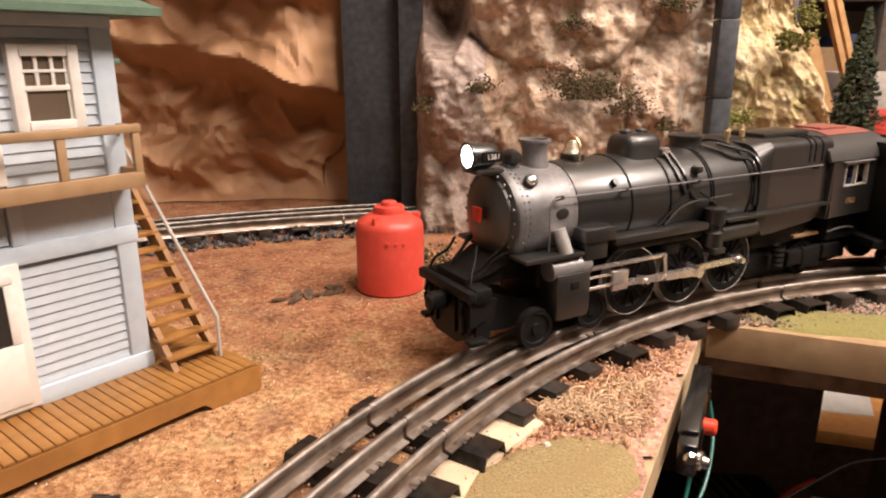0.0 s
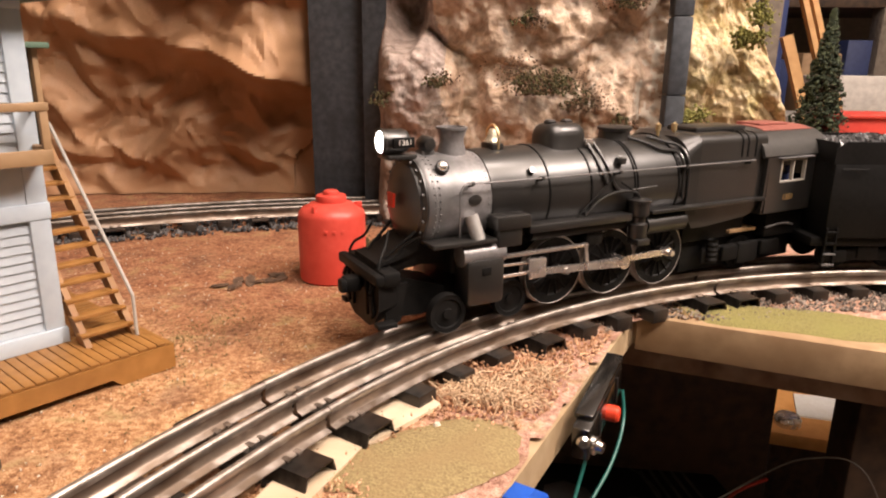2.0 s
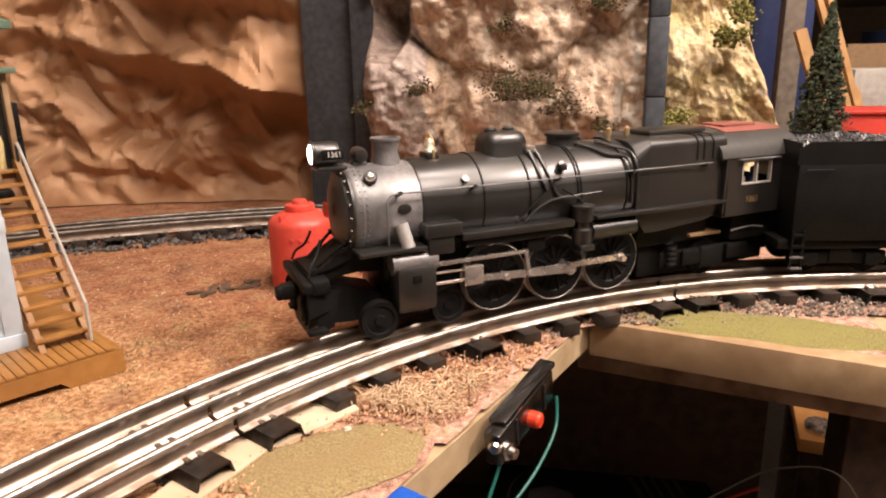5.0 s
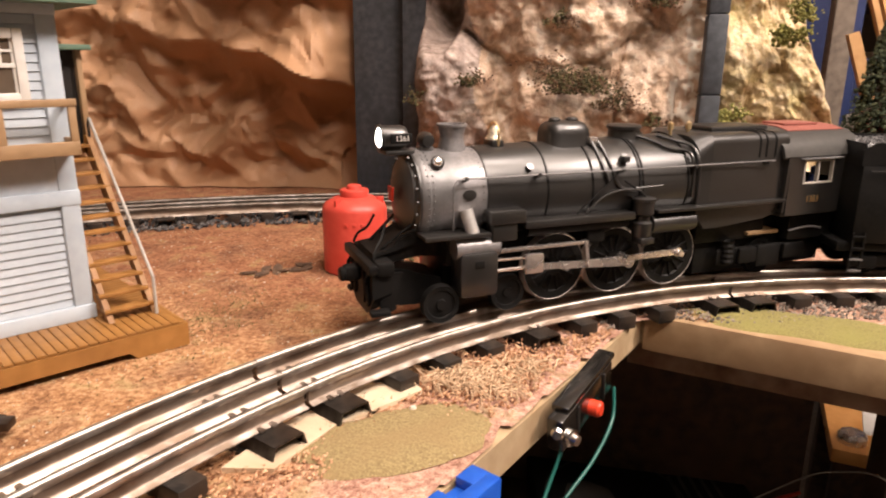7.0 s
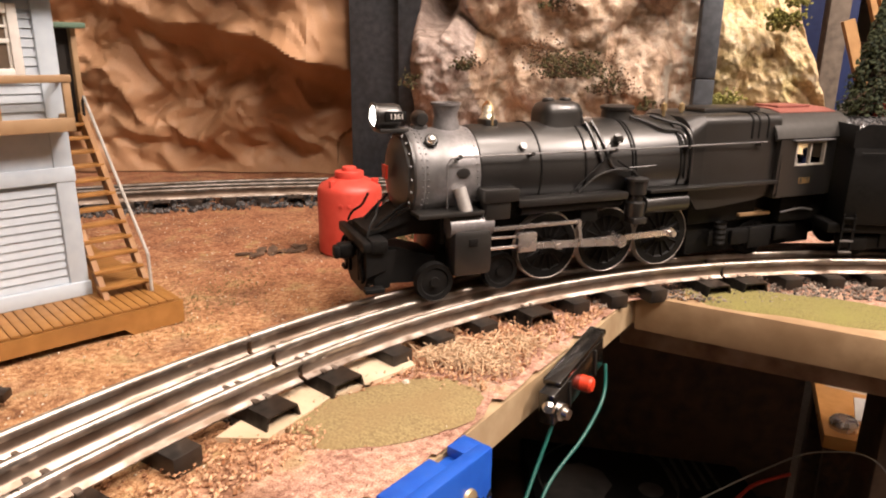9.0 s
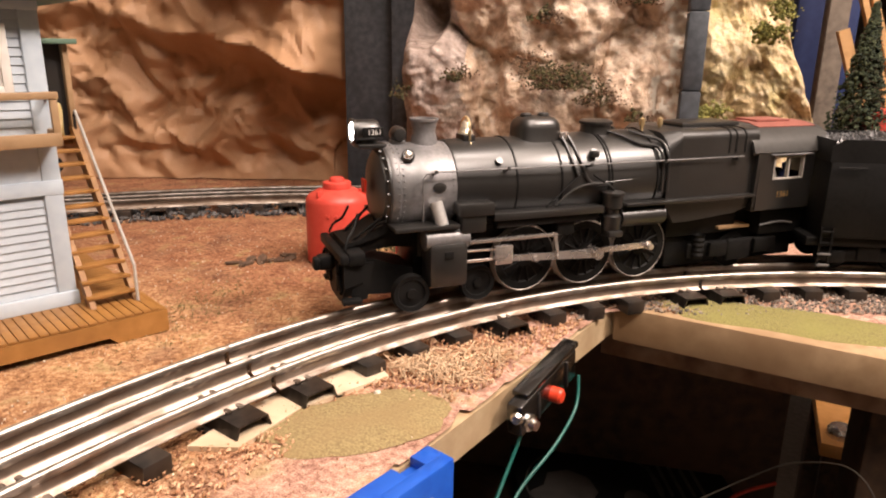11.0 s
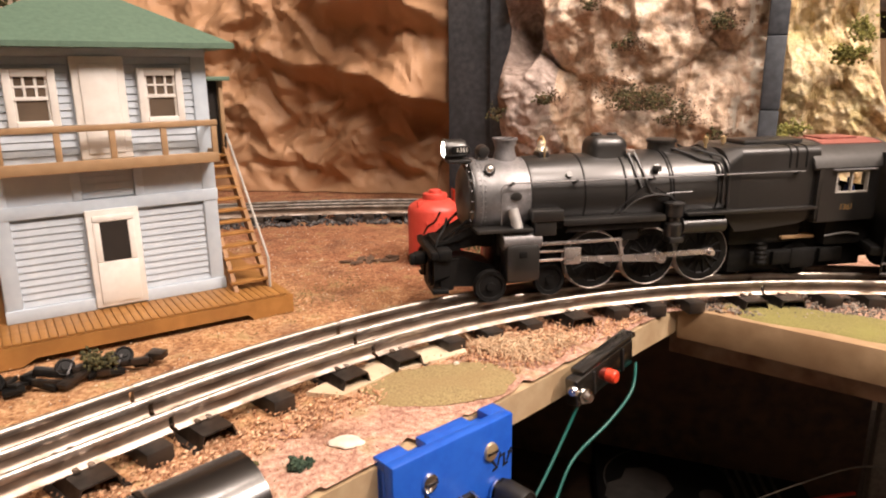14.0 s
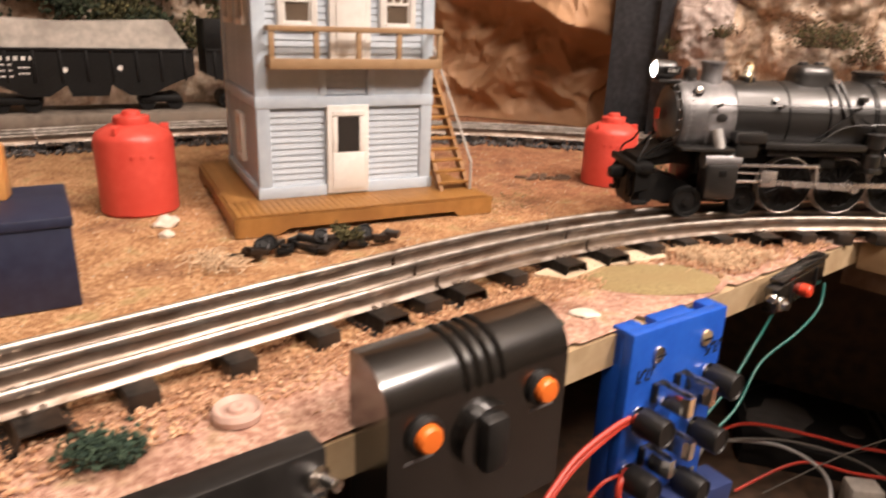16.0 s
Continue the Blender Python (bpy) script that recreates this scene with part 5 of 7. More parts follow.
part("ash_pan", box(bm_new(), 9.4, 11.9, -2.2, 2.2, 4.2, 4.42, 0.06), STAIN, loco, "dull tan ash pan edge")
part("rear_frame", box(bm_new(), 6.0, 16.4, -1.5, 1.5, 1.9, 4.1, 0.1), LOCO_FLAT, loco)
part("draw_bar", box(bm_new(), 16.0, 21.0, -0.8, 0.8, 2.2, 3.9, 0.1), LOCO_FLAT, loco)
for x in (9.6, 13.2):
    part("truck_spring", box(bm_new(), x - 0.9, x + 0.9, -2.45, -2.1, 2.5, 3.5, 0.15), LOCO_FLAT, loco)

part("cab_back", box(bm_new(), 15.4, 15.6, -2.85, 2.85, 5.6, 7.6), LOCO_FLAT, loco)
part("drag_box", box(bm_new(), 12.6, 16.8, -2.3, 2.3, 3.6, 5.4, 0.2), LOCO_FLAT, loco)
# cab
cab = part("cab_floor", box(bm_new(), 11.1, 15.6, -2.9, 2.9, 5.4, 5.7, 0.05), LOCO, loco)
roof = [(3.12, 9.05), (2.95, 9.55), (2.5, 10.05), (1.8, 10.42), (1.0, 10.6), (0, 10.66)]
sec = roof + [(-y, z) for y, z in roof[-2::-1]]
inner = [(y * 0.95, z - 0.16) for y, z in sec]
bm = bm_new()
extrude_x(bm, sec + inner[::-1], 10.6, 17.0)
part("cab_roof", bm, ROOF_GREY, loco, "curved grey-black cab roof")
sec2 = [(y * 1.012, z + 0.05) for y, z in sec[3:-3]]
bm = bm_new()
extrude_x(bm, sec2 + [(y, z - 0.04) for y, z in sec2[::-1]], 11.9, 16.6)
part("roof_panel", bm, RUSTRED, loco, "dull red cab roof panel")
part("roof_hatch", box(bm_new(), 12.6, 15.4, -0.9, 0.9, 10.66, 10.82, 0.05), RUSTRED, loco)
front = [(2.98, 5.7)] + [(y * 0.98, z - 0.04) for y, z in sec] + [(-2.98, 5.7)]
bm = bm_new()
extrude_x(bm, front, 11.0, 11.25)
part("cab_front", bm, LOCO, loco)
for s in (-1, 1):
    y0, y1 = sorted((s * 2.88, s * 3.05))
    for x0, x1, z0, z1 in ((11.2, 15.6, 5.5, 7.35), (11.2, 12.3, 7.35, 9.1), (14.75, 15.6, 7.35, 9.1), (12.3, 14.75, 8.8, 9.1)):
        part("cab_side", box(bm_new(), x0, x1, y0, y1, z0, z1), LOCO, loco)
    for x0, x1, z0, z1 in ((12.3, 14.75, 7.35, 7.45), (12.3, 14.75, 8.7, 8.8), (12.3, 12.4, 7.45, 8.7), (14.65, 14.75, 7.45, 8.7), (13.45, 13.55, 7.45, 8.7)):
        part("window_bar", box(bm_new(), x0, x1, y0 - 0.03, y1 + 0.03, z0, z1), PALE_CLOTH, loco)
    part("window_awning", box(bm_new(), 11.9, 15.2, min(s * 3.0, s * 3.3), max(s * 3.0, s * 3.3), 8.86, 8.95, 0.02), GRAPHITE, loco)
lettering("1361", 0.55, on_near_side(13.3, -3.065, 6.4), GOLD_INK, "number", loco)
for x, mt in ((13.05, PALE_CLOTH), (14.15, BOX_BLUE)):
    part("cab_figurine", lathe(bm_new(), [(0.32, 5.7), (0.36, 6.6), (0.34, 7.4), (0.3, 7.7), (0.12, 7.8), (0.2, 7.95), (0.2, 8.2), (0, 8.32)], 14, Matrix.Translation((x, -2.2, 0))), mt, loco)

# ---- tender ----
tender = thing("tender", 37.4, 53.9, 0, 8.5, "black coal tender coupled behind the locomotive", "tender")
part("tender_frame", box(bm_new(), -10.2, 11, -2.7, 2.7, 3.3, 3.9, 0.1), LOCO_FLAT, tender)
body = part("tank_body", box(bm_new(), -9.6, 11, -3.05, 3.05, 3.9, 8.7, 0.12), LOCO_FLAT, tender)
bm = bm_new()
for s in (-1, 1):
    prism(bm, [(-9.7, 8.6), (11, 8.6), (11, 9.3), (-2, 9.3), (-3.2, 9.95), (-9.0, 9.95), (-9.7, 9.5)], 0.16, Matrix.Translation((0, s * 2.97 - 0.08, 0)))
box(bm, -9.65, -9.5, -3.0, 3.0, 8.6, 9.9)
part("bunker_sides", bm, LOCO_FLAT, tender)
part("water_deck", prism(bm_new(), [(-2.4, 8.8), (-1.6, 9.55), (11, 9.55), (11, 8.7), (-2.4, 8.7)], 5.8, Matrix.Translation((0, -2.9, 0))), GREYPLANK, tender, "paler grey rear deck")
rr = np.random.default_rng(5)
coal = crumbs("coal_load", [(x, y, 8.8 + 1.15 * math.exp(-(y / 2.6) ** 2) * (1 - 0.3 * abs(x + 6) / 4) + rr.uniform(-0.15, 0.15)) for x, y in zip(rr.uniform(-9.3, -2.4, 2600), rr.uniform(-2.8, 2.8, 2600))], 0.2, COAL, "glinting black coal heap", "coal", tender, 0.9)
for x in (-9.65, -9.0):
    part("ladder_rail", box(bm_new(), x, x + 0.12, -3.3, -3.15, 2.1, 4.6), LOCO_FLAT, tender)
for z in (2.2, 2.9, 3.6, 4.3):
    part("ladder_rung", box(bm_new(), -9.65, -8.88, -3.36, -3.16, z, z + 0.1), GRAPHITE if z < 3.3 else LOCO_FLAT, tender)
part("grab_rail", tube(bm_new(), [(-9.2, -3.2, 8.3), (-7.6, -3.2, 8.3)], 0.05), LOCO_FLAT, tender)
for k, w in enumerate((0.55, 0.5, 0.55, 0.5, 0.55, 0.5)):
    part("lettering_bar", box(bm_new(), 0.3 + k * 0.95, 0.3 + k * 0.95 + w, -3.075, -3.04, 6.7, 7.3), GOLD_INK, tender, "dull gold lettering")
for cx in (-6.2, 6.8):
    tr = part("tender_truck", box(bm_new(), cx - 2.9, cx + 2.9, -2.35, -2.05, 2.2, 3.1, 0.2), LOCO_FLAT, tender)
    part("bolster", box(bm_new(), cx - 0.7, cx + 0.7, -2.5, 2.4, 2.3, 3.4, 0.15), LOCO_FLAT, tr)
    part("far_frame", box(bm_new(), cx - 2.9, cx + 2.9, 2.05, 2.35, 2.2, 3.1, 0.2), LOCO_FLAT, tr)
    for dx in (-1.9, 1.9):
        wheel_set(tender, "tender_wheel", cx + dx, 1.72, 0.95, 2.6, 0, LOCO_FLAT)
        part("journal_box", box(bm_new(), cx + dx - 0.45, cx + dx + 0.45, -2.65, -2.3, 2.2, 3.0, 0.1), LOCO_FLAT, tr)

# ---- signal tower: local x along its front, y into the building ----
tower = thing("signal_tower", -18.64, 23.04, 0, 57, "pale blue clapboard toy signal tower with green hip roof", "signal tower")
W, D, ZB, ZM, ZT = 12.2, 11.6, 1.36, 7.4, 16.9
base = part("platform", flat_sheet([(-2.3, -3.6), (15.5, -3.6), (15.5, D + 1.5), (-2.3, D + 1.5)], 0.95, 1.24), DECK, tower, "ochre brown plank platform")
bm = bm_new()
prism(bm, [(-2.3, 0), (0.2, 0), (0.9, 0.38), (12.6, 0.38), (13.0, 0), (15.5, 0), (15.5, 1.2), (-2.3, 1.2)], 0.35, Matrix.Translation((0, -3.75, 0)))
part("skirt", bm, DECK, base)
for x in (-2.45, 15.35):
    bm = bm_new()
    prism(bm, [(0, 0), (2.2, 0), (2.9, 0.38), (13.0, 0.38), (13.7, 0), (16.5, 0), (16.5, 1.2), (0, 1.2)], 0.3, Matrix.Translation((x + 0.3, -3.7, 0)) @ Matrix.Rotation(radians(90), 4, "Z"))
    part("skirt", bm, DECK, base)
plank_me = mesh_of("plank", box(bm_new(), -0.2, 0.2, 0, 3.6, 0, 0.13, 0.03), DECK)
for k in range(40):
    piece("plank", plank_me, base, -2.1 + 0.44 * k, -3.66, 1.235)
side_me = mesh_of("plank", box(bm_new(), 0, 3.2, -0.2, 0.2, 0, 0.13, 0.03), DECK)
for k in range(30):
    piece("plank", side_me, base, 12.25, 0.18 + 0.44 * k, 1.235)
for k in range(30):
    piece("plank", side_me, base, -2.28, 0.18 + 0.44 * k, 1.235, 0, 0.63)
core = part("wall", box(bm_new(), 0.2, W - 0.2, 0.2, D - 0.2, ZB, ZT), WALL_BLUE, tower)

# clapboards: one mesh for each width
board_cache = {}


def clapboards(parent, x0, x1, z0, z1, y=0.0, pitch=0.42, side=None):
    w = round(x1 - x0, 3)
    if w not in board_cache:
        board_cache[w] = mesh_of("clapboard", prism(bm_new(), [(0, 0), (w, 0), (w, pitch - 0.03), (0, pitch - 0.03)], 0.14, Matrix.Rotation(radians(-12), 4, "X")), WALL_BLUE)
    n = int((z1 - z0) / pitch)
    for k in range(n):
        z = z0 + k * pitch
        if side is None:
            piece("clapboard", board_cache[w], parent, x0, y + 0.02, z)
        elif side == "right":
            piece("clapboard", board_cache[w], parent, W - 0.02, x0, z, 90)
        else:
            piece("clapboard", board_cache[w], parent, 0.02, x1, z, -90)


clapboards(core, 0.75, 4.45, 2.15, 7.35)
clapboards(core, 7.5, 11.45, 2.15, 7.35)
part("wall_panel", box(bm_new(), 0.75, 4.05, -0.04, 0.22, 8.1, 10.04), WALL_BLUE, tower)
clapboards(core, 4.6, 7.4, 8.2, 10.2)
part("wall_panel", box(bm_new(), 7.95, 11.45, -0.04, 0.22, 8.1, 10.04), WALL_BLUE, tower)
clapboards(core, 0.75, 4.7, 10.4, 16.4)
clapboards(core, 7.65, 11.45, 10.4, 16.4)
clapboards(core, 0.75, 10.9, 2.15, 7.35, side="right")
clapboards(core, 0.75, 10.9, 8.2, 16.4, side="right")
clapboards(core, 0.75, 10.9, 2.15, 7.35, side="left")
clapboards(core, 0.75, 10.9, 8.2, 16.4, side="left")
for x0, x1, y0, y1, z0, z1 in ((-0.12, 0.75, -0.12, 0.5, ZB, ZT), (W - 0.75, W + 0.12, -0.12, 0.5, ZB, ZT), (-0.12, 0.5, D - 0.7, D + 0.1, ZB, ZT), (W - 0.5, W + 0.12, D - 0.7, D + 0.1, ZB, ZT)):
    part("corner_trim", box(bm_new(), x0, x1, y0, y1, z0, z1, 0.05), TRIM_BLUE, tower)
for z0, z1, o in ((ZB, 2.12, 0.2), (7.36, 8.1, 0.17), (16.3, 16.95, 0.15)):
    part("belt_trim", box(bm_new(), -o, W + o, -o, 0.3, z0, z1, 0.04), TRIM_BLUE, tower)
    part("belt_trim", box(bm_new(), W - 0.3, W + o, 0.32, D, z0, z1, 0.04), TRIM_BLUE, tower)
    part("belt_trim", box(bm_new(), -o, 0.3, 0.32, D, z0, z1, 0.04), TRIM_BLUE, tower)
for x in (4.05, 7.45):
    part("stud_trim", box(bm_new(), x, x + 0.5, -0.13, 0.2, 8.12, 10.2, 0.03), TRIM_BLUE, tower)


def tower_window(cx, z0, z1, half, face=None):
    """A six-over-one sash window; face None is the front."""
    m = Matrix.Identity(4) if face is None else face
    w = part("window", box(bm_new(), cx - half, cx - half + 0.42, -0.3, 0.1, z0, z1, 0.05, m), WHITE, tower, "white six-over-one sash window")
    for b in ((cx + half - 0.42, cx + half, -0.3, 0.1, z0, z1), (cx - half + 0.42, cx + half - 0.42, -0.3, 0.1, z1 - 0.45, z1), (cx - half + 0.42, cx + half - 0.42, -0.36, 0.1, z0, z0 + 0.4)):
        part("casing", box(bm_new(), *b, 0.05, m), WHITE, w)
    ix0, ix1, iz0, iz1 = cx - half + 0.42, cx + half - 0.42, z0 + 0.4, z1 - 0.45
    mid = iz0 + (iz1 - iz0) * 0.5
    part("sash_rail", box(bm_new(), ix0, ix1, -0.2, 0.0, mid - 0.08, mid + 0.12, 0.02, m), WHITE, w)
    for k in (1, 2):
        x = ix0 + (ix1 - ix0) * k / 3
        part("muntin", box(bm_new(), x - 0.07, x + 0.07, -0.16, 0.0, mid + 0.12, iz1, 0.02, m), WHITE, w)
    zz = (mid + 0.12 + iz1) / 2
    part("muntin", box(bm_new(), ix0, ix1, -0.17, 0.0, zz - 0.06, zz + 0.06, 0.02, m), WHITE, w)
    for a, b in ((ix0, ix0 + 0.12), (ix1 - 0.12, ix1)):
        part("sash_stile", box(bm_new(), a, b, -0.14, 0.0, iz0, iz1, 0.02, m), WHITE, w)
    part("pane", box(bm_new(), ix0, ix1, -0.08, -0.03, iz0, mid - 0.08, 0, m), PANE, w, "dull brown pane")
    part("pane", box(bm_new(), ix0, ix1, -0.08, -0.03, mid + 0.12, iz1, 0, m), PANE, w, "dull brown pane")


tower_window(9.55, 12.4, 15.65, 1.28)
tower_window(2.75, 12.4, 15.65, 1.28)
left_face = Matrix.Translation((0, D, 0)) @ Matrix.Rotation(radians(-90), 4, "Z")
for cx in (3.2, 8.4):
    tower_window(cx, 12.4, 15.65, 1.28, left_face)
tower_window(5.8, 3.0, 6.4, 1.1, left_face)
up = part("upper_door", box(bm_new(), 4.8, 7.6, -0.32, 0.1, 10.5, 16.3, 0.06), WHITE, tower, "plain white upper door")
part("door_panel", box(bm_new(), 5.2, 7.2, -0.42, -0.3, 10.8, 15.9, 0.08), WHITE, up)
lowd = part("lower_door", box(bm_new(), 4.5, 7.45, -0.36, 0.1, 1.5, 7.5, 0.06), WHITE, tower, "white door with a dark upper pane")
for b in ((4.85, 7.1, 1.75, 4.3), (4.85, 5.2, 4.35, 6.75), (6.75, 7.1, 4.35, 6.75), (4.85, 7.1, 6.8, 7.15)):
    part("door_rail", box(bm_new(), b[0], b[1], -0.44, -0.34, b[2], b[3], 0.03), WHITE, lowd)
part("pane", box(bm_new(), 5.2, 6.75, -0.39, -0.35, 4.35, 6.75), DARK_IN, lowd, "dark door pane")

# balcony
balc = part("balcony_floor", box(bm_new(), 0.6, W + 0.1, -1.45, 0, 10.05, 10.35, 0.05), STAIN, tower, "brown wooden balcony")
part("fascia", box(bm_new(), 0.6, W + 0.1, -1.57, -1.35, 9.95, 10.6, 0.05), STAIN, balc)
part("top_rail", box(bm_new(), 0.55, W + 0.15, -1.6, -1.25, 12.2, 12.55, 0.06), STAIN, balc)
for x in (0.6, 3.4, 6.2, 9.0, 11.95):
    part("post", box(bm_new(), x, x + 0.34, -1.55, -1.29, 10.1, 12.25, 0.04), STAIN, balc)
for x in (0.6, W - 0.2):
    part("side_rail", box(bm_new(), x, x + 0.3, -1.25, -0.1, 12.2, 12.5, 0.05), STAIN, balc)
    part("side_fascia", box(bm_new(), x, x + 0.25, -1.35, 0, 10.0, 10.7, 0.05), STAIN, balc)

# hip roof
bm = bm_new()
o = 1.5
low = [bm.verts.new(p) for p in ((-o, -o - 0.3, 16.75), (W + o, -o - 0.3, 16.75), (W + o, D + o, 16.75), (-o, D + o, 16.75))]
eav = [bm.verts.new((v.co.x, v.co.y, 17.05)) for v in low]
top = [bm.verts.new((W / 2, 5.0, 20.9)), bm.verts.new((W / 2, D - 5.0, 20.9))]
bm.faces.new(low)
for i in range(4):
    bm.faces.new((low[i], low[(i + 1) % 4], eav[(i + 1) % 4], eav[i]))
bm.faces.new((eav[0], eav[1], top[0]))
bm.faces.new((eav[1], eav[2], top[1], top[0]))
bm.faces.new((eav[2], eav[3], top[1]))
bm.faces.new((eav[3], eav[0], top[0], top[1]))
part("roof", bm, ROOF_GREEN, tower, "green hip roof")

# outside stair on the end wall
stair = part("stringer", prism(bm_new(), [(-1.7, 1.36), (-1.0, 1.36), (6.2, 9.3), (6.2, 10.1), (5.6, 10.1)], 0.28, Matrix.Translation((12.75, 0, 0)) @ Matrix.Rotation(radians(90), 4, "Z")), DECK, tower, "ochre wooden outside stair")
part("stringer", prism(bm_new(), [(-1.7, 1.36), (-1.0, 1.36), (6.2, 9.3), (6.2, 10.1), (5.6, 10.1)], 0.28, Matrix.Translation((14.95, 0, 0)) @ Matrix.Rotation(radians(90), 4, "Z")), DECK, tower)
tread_me = mesh_of("tread", box(bm_new(), 0, 2.5, -0.34, 0.34, 0, 0.17, 0.03), DECK)
for k in range(12):
    f = (k + 0.6) / 12
    piece("tread", tread_me, stair, 12.4, -1.5 + 7.3 * f, 1.36 + 8.4 * f)
hr = part("stair_handrail", tube(bm_new(), [(14.85, -1.75, 1.36), (14.85, -1.75, 3.4), (14.85, 5.3, 11.1)], 0.09, 8), PALE_CLOTH, tower, "thin pale wire handrail")
part("top_post", tube(bm_new(), [(14.85, 5.3, 11.1), (14.85, 5.6, 10.8), (14.85, 5.6, 9.4)], 0.08, 8), DARK_IN, hr)
lobby = part("stair_lobby", box(bm_new(), 12.35, 15.2, 11.0, 11.3, 9.4, 14.8, 0.04), STAIN, tower, "brown stair lobby with dark doorway")
part("lobby_wall", box(bm_new(), 14.9, 15.2, 6.4, 11.0, 9.4, 14.8, 0.04), STAIN, lobby)
part("lobby_floor", box(bm_new(), 12.35, 15.2, 5.9, 11.3, 9.1, 9.4, 0.04), DECK, lobby)
part("lobby_roof", box(bm_new(), 12.3, 15.6, 5.8, 11.6, 14.8, 15.1, 0.06), ROOF_GREEN, lobby)
part("lobby_back", box(bm_new(), 12.3, 14.9, 6.9, 7.0, 9.4, 14.8), DARK_IN, lobby)
figurine = solid("figurine", lathe(bm_new(), [(0, 0), (0.4, 0), (0.45, 1.2), (0.5, 2.2), (0.42, 2.7), (0.18, 2.85), (0.28, 3.1), (0.26, 3.4), (0, 3.55)], 16), SKIN, "small yellow toy figurine standing on the tower stair landing", "figurine", x=-16.2, y=38.25, z=9.42)
figurine.scale = (0.7, 0.7, 0.75)

# ---- red tanks ----


def red_tank(x, y, s, rz):
    th = thing("red_tank", x, y, 0, rz, "red plastic storage tank standing on the ground", "tank", "red tanks")
    th.scale = (s, s, s)
    b = part("tank_shell", lathe(bm_new(), [(0, 0), (2.15, 0), (2.25, 0.12), (2.25, 4.35), (2.18, 4.62), (2.0, 4.85), (1.35, 5.2), (1.0, 5.28), (0, 5.28)], 48), TANK_RED, th)
    part("tank_lid", lathe(bm_new(), [(1.0, 5.2), (1.02, 5.62), (0.98, 5.72), (0.55, 5.76), (0.5, 5.98), (0.42, 6.04), (0, 6.05)], 32), TANK_RED, th)
    for a in (20, 140, 260):
        m = Matrix.Rotation(radians(a), 4, "Z") @ Matrix.Translation((1.75, 0, 4.85))
        part("lifting_lug", box(bm_new(), -0.22, 0.3, -0.12, 0.12, -0.1, 0.42, 0.07, m), TANK_RED, th)
    for k in range(3):
        m = Matrix.Rotation(radians(-75 + 14 * k), 4, "Z")
        part("raised_mark", box(bm_new(), 2.22, 2.29, -0.12, 0.12, 3.5, 3.75, 0.02, m), TANK_RED, b)
    return th


red_tank(-3.3, 49.1, 1.0, -10)
red_tank(-27.0, 19.8, 1.12, 35)

# ---- things on the board's front edge ----
ED = math.degrees(math.atan2(1, 0.393))


def throttle(x, y, z, length, name, label):
    """A black lever controller hung on the board's edge: local x along the edge, y into the layout."""
    th = thing(name, x, y, 0, ED, label, "controller", "throttle controllers")
    n = 10
    cs = [(2.35, z - 0.2), (2.28, z - 0.05), (2.1, z)] + [(1.7 - 1.75 * math.sin(math.pi / 2 * k / n), z - 1.7 + 1.7 * math.cos(math.pi / 2 * k / n)) for k in range(n + 1)]
    out = [(-0.05, z - 7.5), (2.35, z - 7.5)] + cs
    bm = bm_new()
    a = [bm.verts.new((0, -2.3 + p, q)) for p, q in out]
    b = [bm.verts.new((length, -2.3 + p, q)) for p, q in out]
    bm.faces.new(a)
    bm.faces.new(b[::-1])
    for k in range(len(a)):
        bm.faces.new((a[k], b[k], b[(k + 1) % len(a)], a[(k + 1) % len(a)]))
    shell = part("case", bm, BLACK_GLOSS, th, "glossy black rounded case", angle=50)
    for k in range(4):
        x0 = length * 0.5 - 1.0 + k * 0.55
        bm = bm_new()
        g = [(p - 2.3, q) for p, q in cs]
        va = [bm.verts.new((x0, p - 0.02 * (p < -1), q + 0.05)) for p, q in g]
        vb = [bm.verts.new((x0 + 0.24, p - 0.02 * (p < -1), q + 0.05)) for p, q in g]
        vm = [bm.verts.new((x0 + 0.12, p - 0.12, q + 0.13)) for p, q in g]
        for i in range(len(g) - 1):
            bm.faces.new((va[i], vm[i], vm[i + 1], va[i + 1]))
            bm.faces.new((vm[i], vb[i], vb[i + 1], vm[i + 1]))
        part("rib", bm, BLACK_GLOSS, shell)
    for bx in (0.17, 0.83):
        c = Vector((length * bx, -2.4, z - 2.6))
        part("button_collar", lathe(bm_new(), [(0.72, -0.1), (0.72, 0.12), (0.6, 0.2), (0.5, 0.14), (0, 0.14)], 28, axis_to(c, (0, -1, 0))), BLACK_SOFT, th)
        part("button", lathe(bm_new(), [(0.5, 0.1), (0.5, 0.38), (0.42, 0.5), (0, 0.54)], 28, axis_to(c, (0, -1, 0))), ORANGE, th, "orange push button")
    part("lever", box(bm_new(), length * 0.5 - 0.55, length * 0.5 + 0.55, -3.2, -2.3, z - 4.8, z - 2.6, 0.25), BLACK_SOFT, th)
    part("lever_dial", rod(bm_new(), (length * 0.5, -2.3, z - 3.6), (length * 0.5, -2.75, z - 3.6), 1.3, 28), BLACK_GLOSS, th)
    for bx in (0.15, 0.85):
        part("label_bar", box(bm_new(), length * bx - 0.6, length * bx + 0.6, -2.37, -2.34, z - 3.6, z - 3.45), GRAPHITE, th)
    return th


throttle(1.3, 7.3, 3.0, 8.3, "train_throttle", "glossy black throttle controller with orange buttons")
t2 = thing("toggle_box", 1.6, 4.6, 0, ED, "black toggle switch box on the board edge", "switch box")
part("case", box(bm_new(), -7.5, 0.1, -1.35, -0.2, -3.0, 1.6, 0.12), BLACK_SOFT, t2)
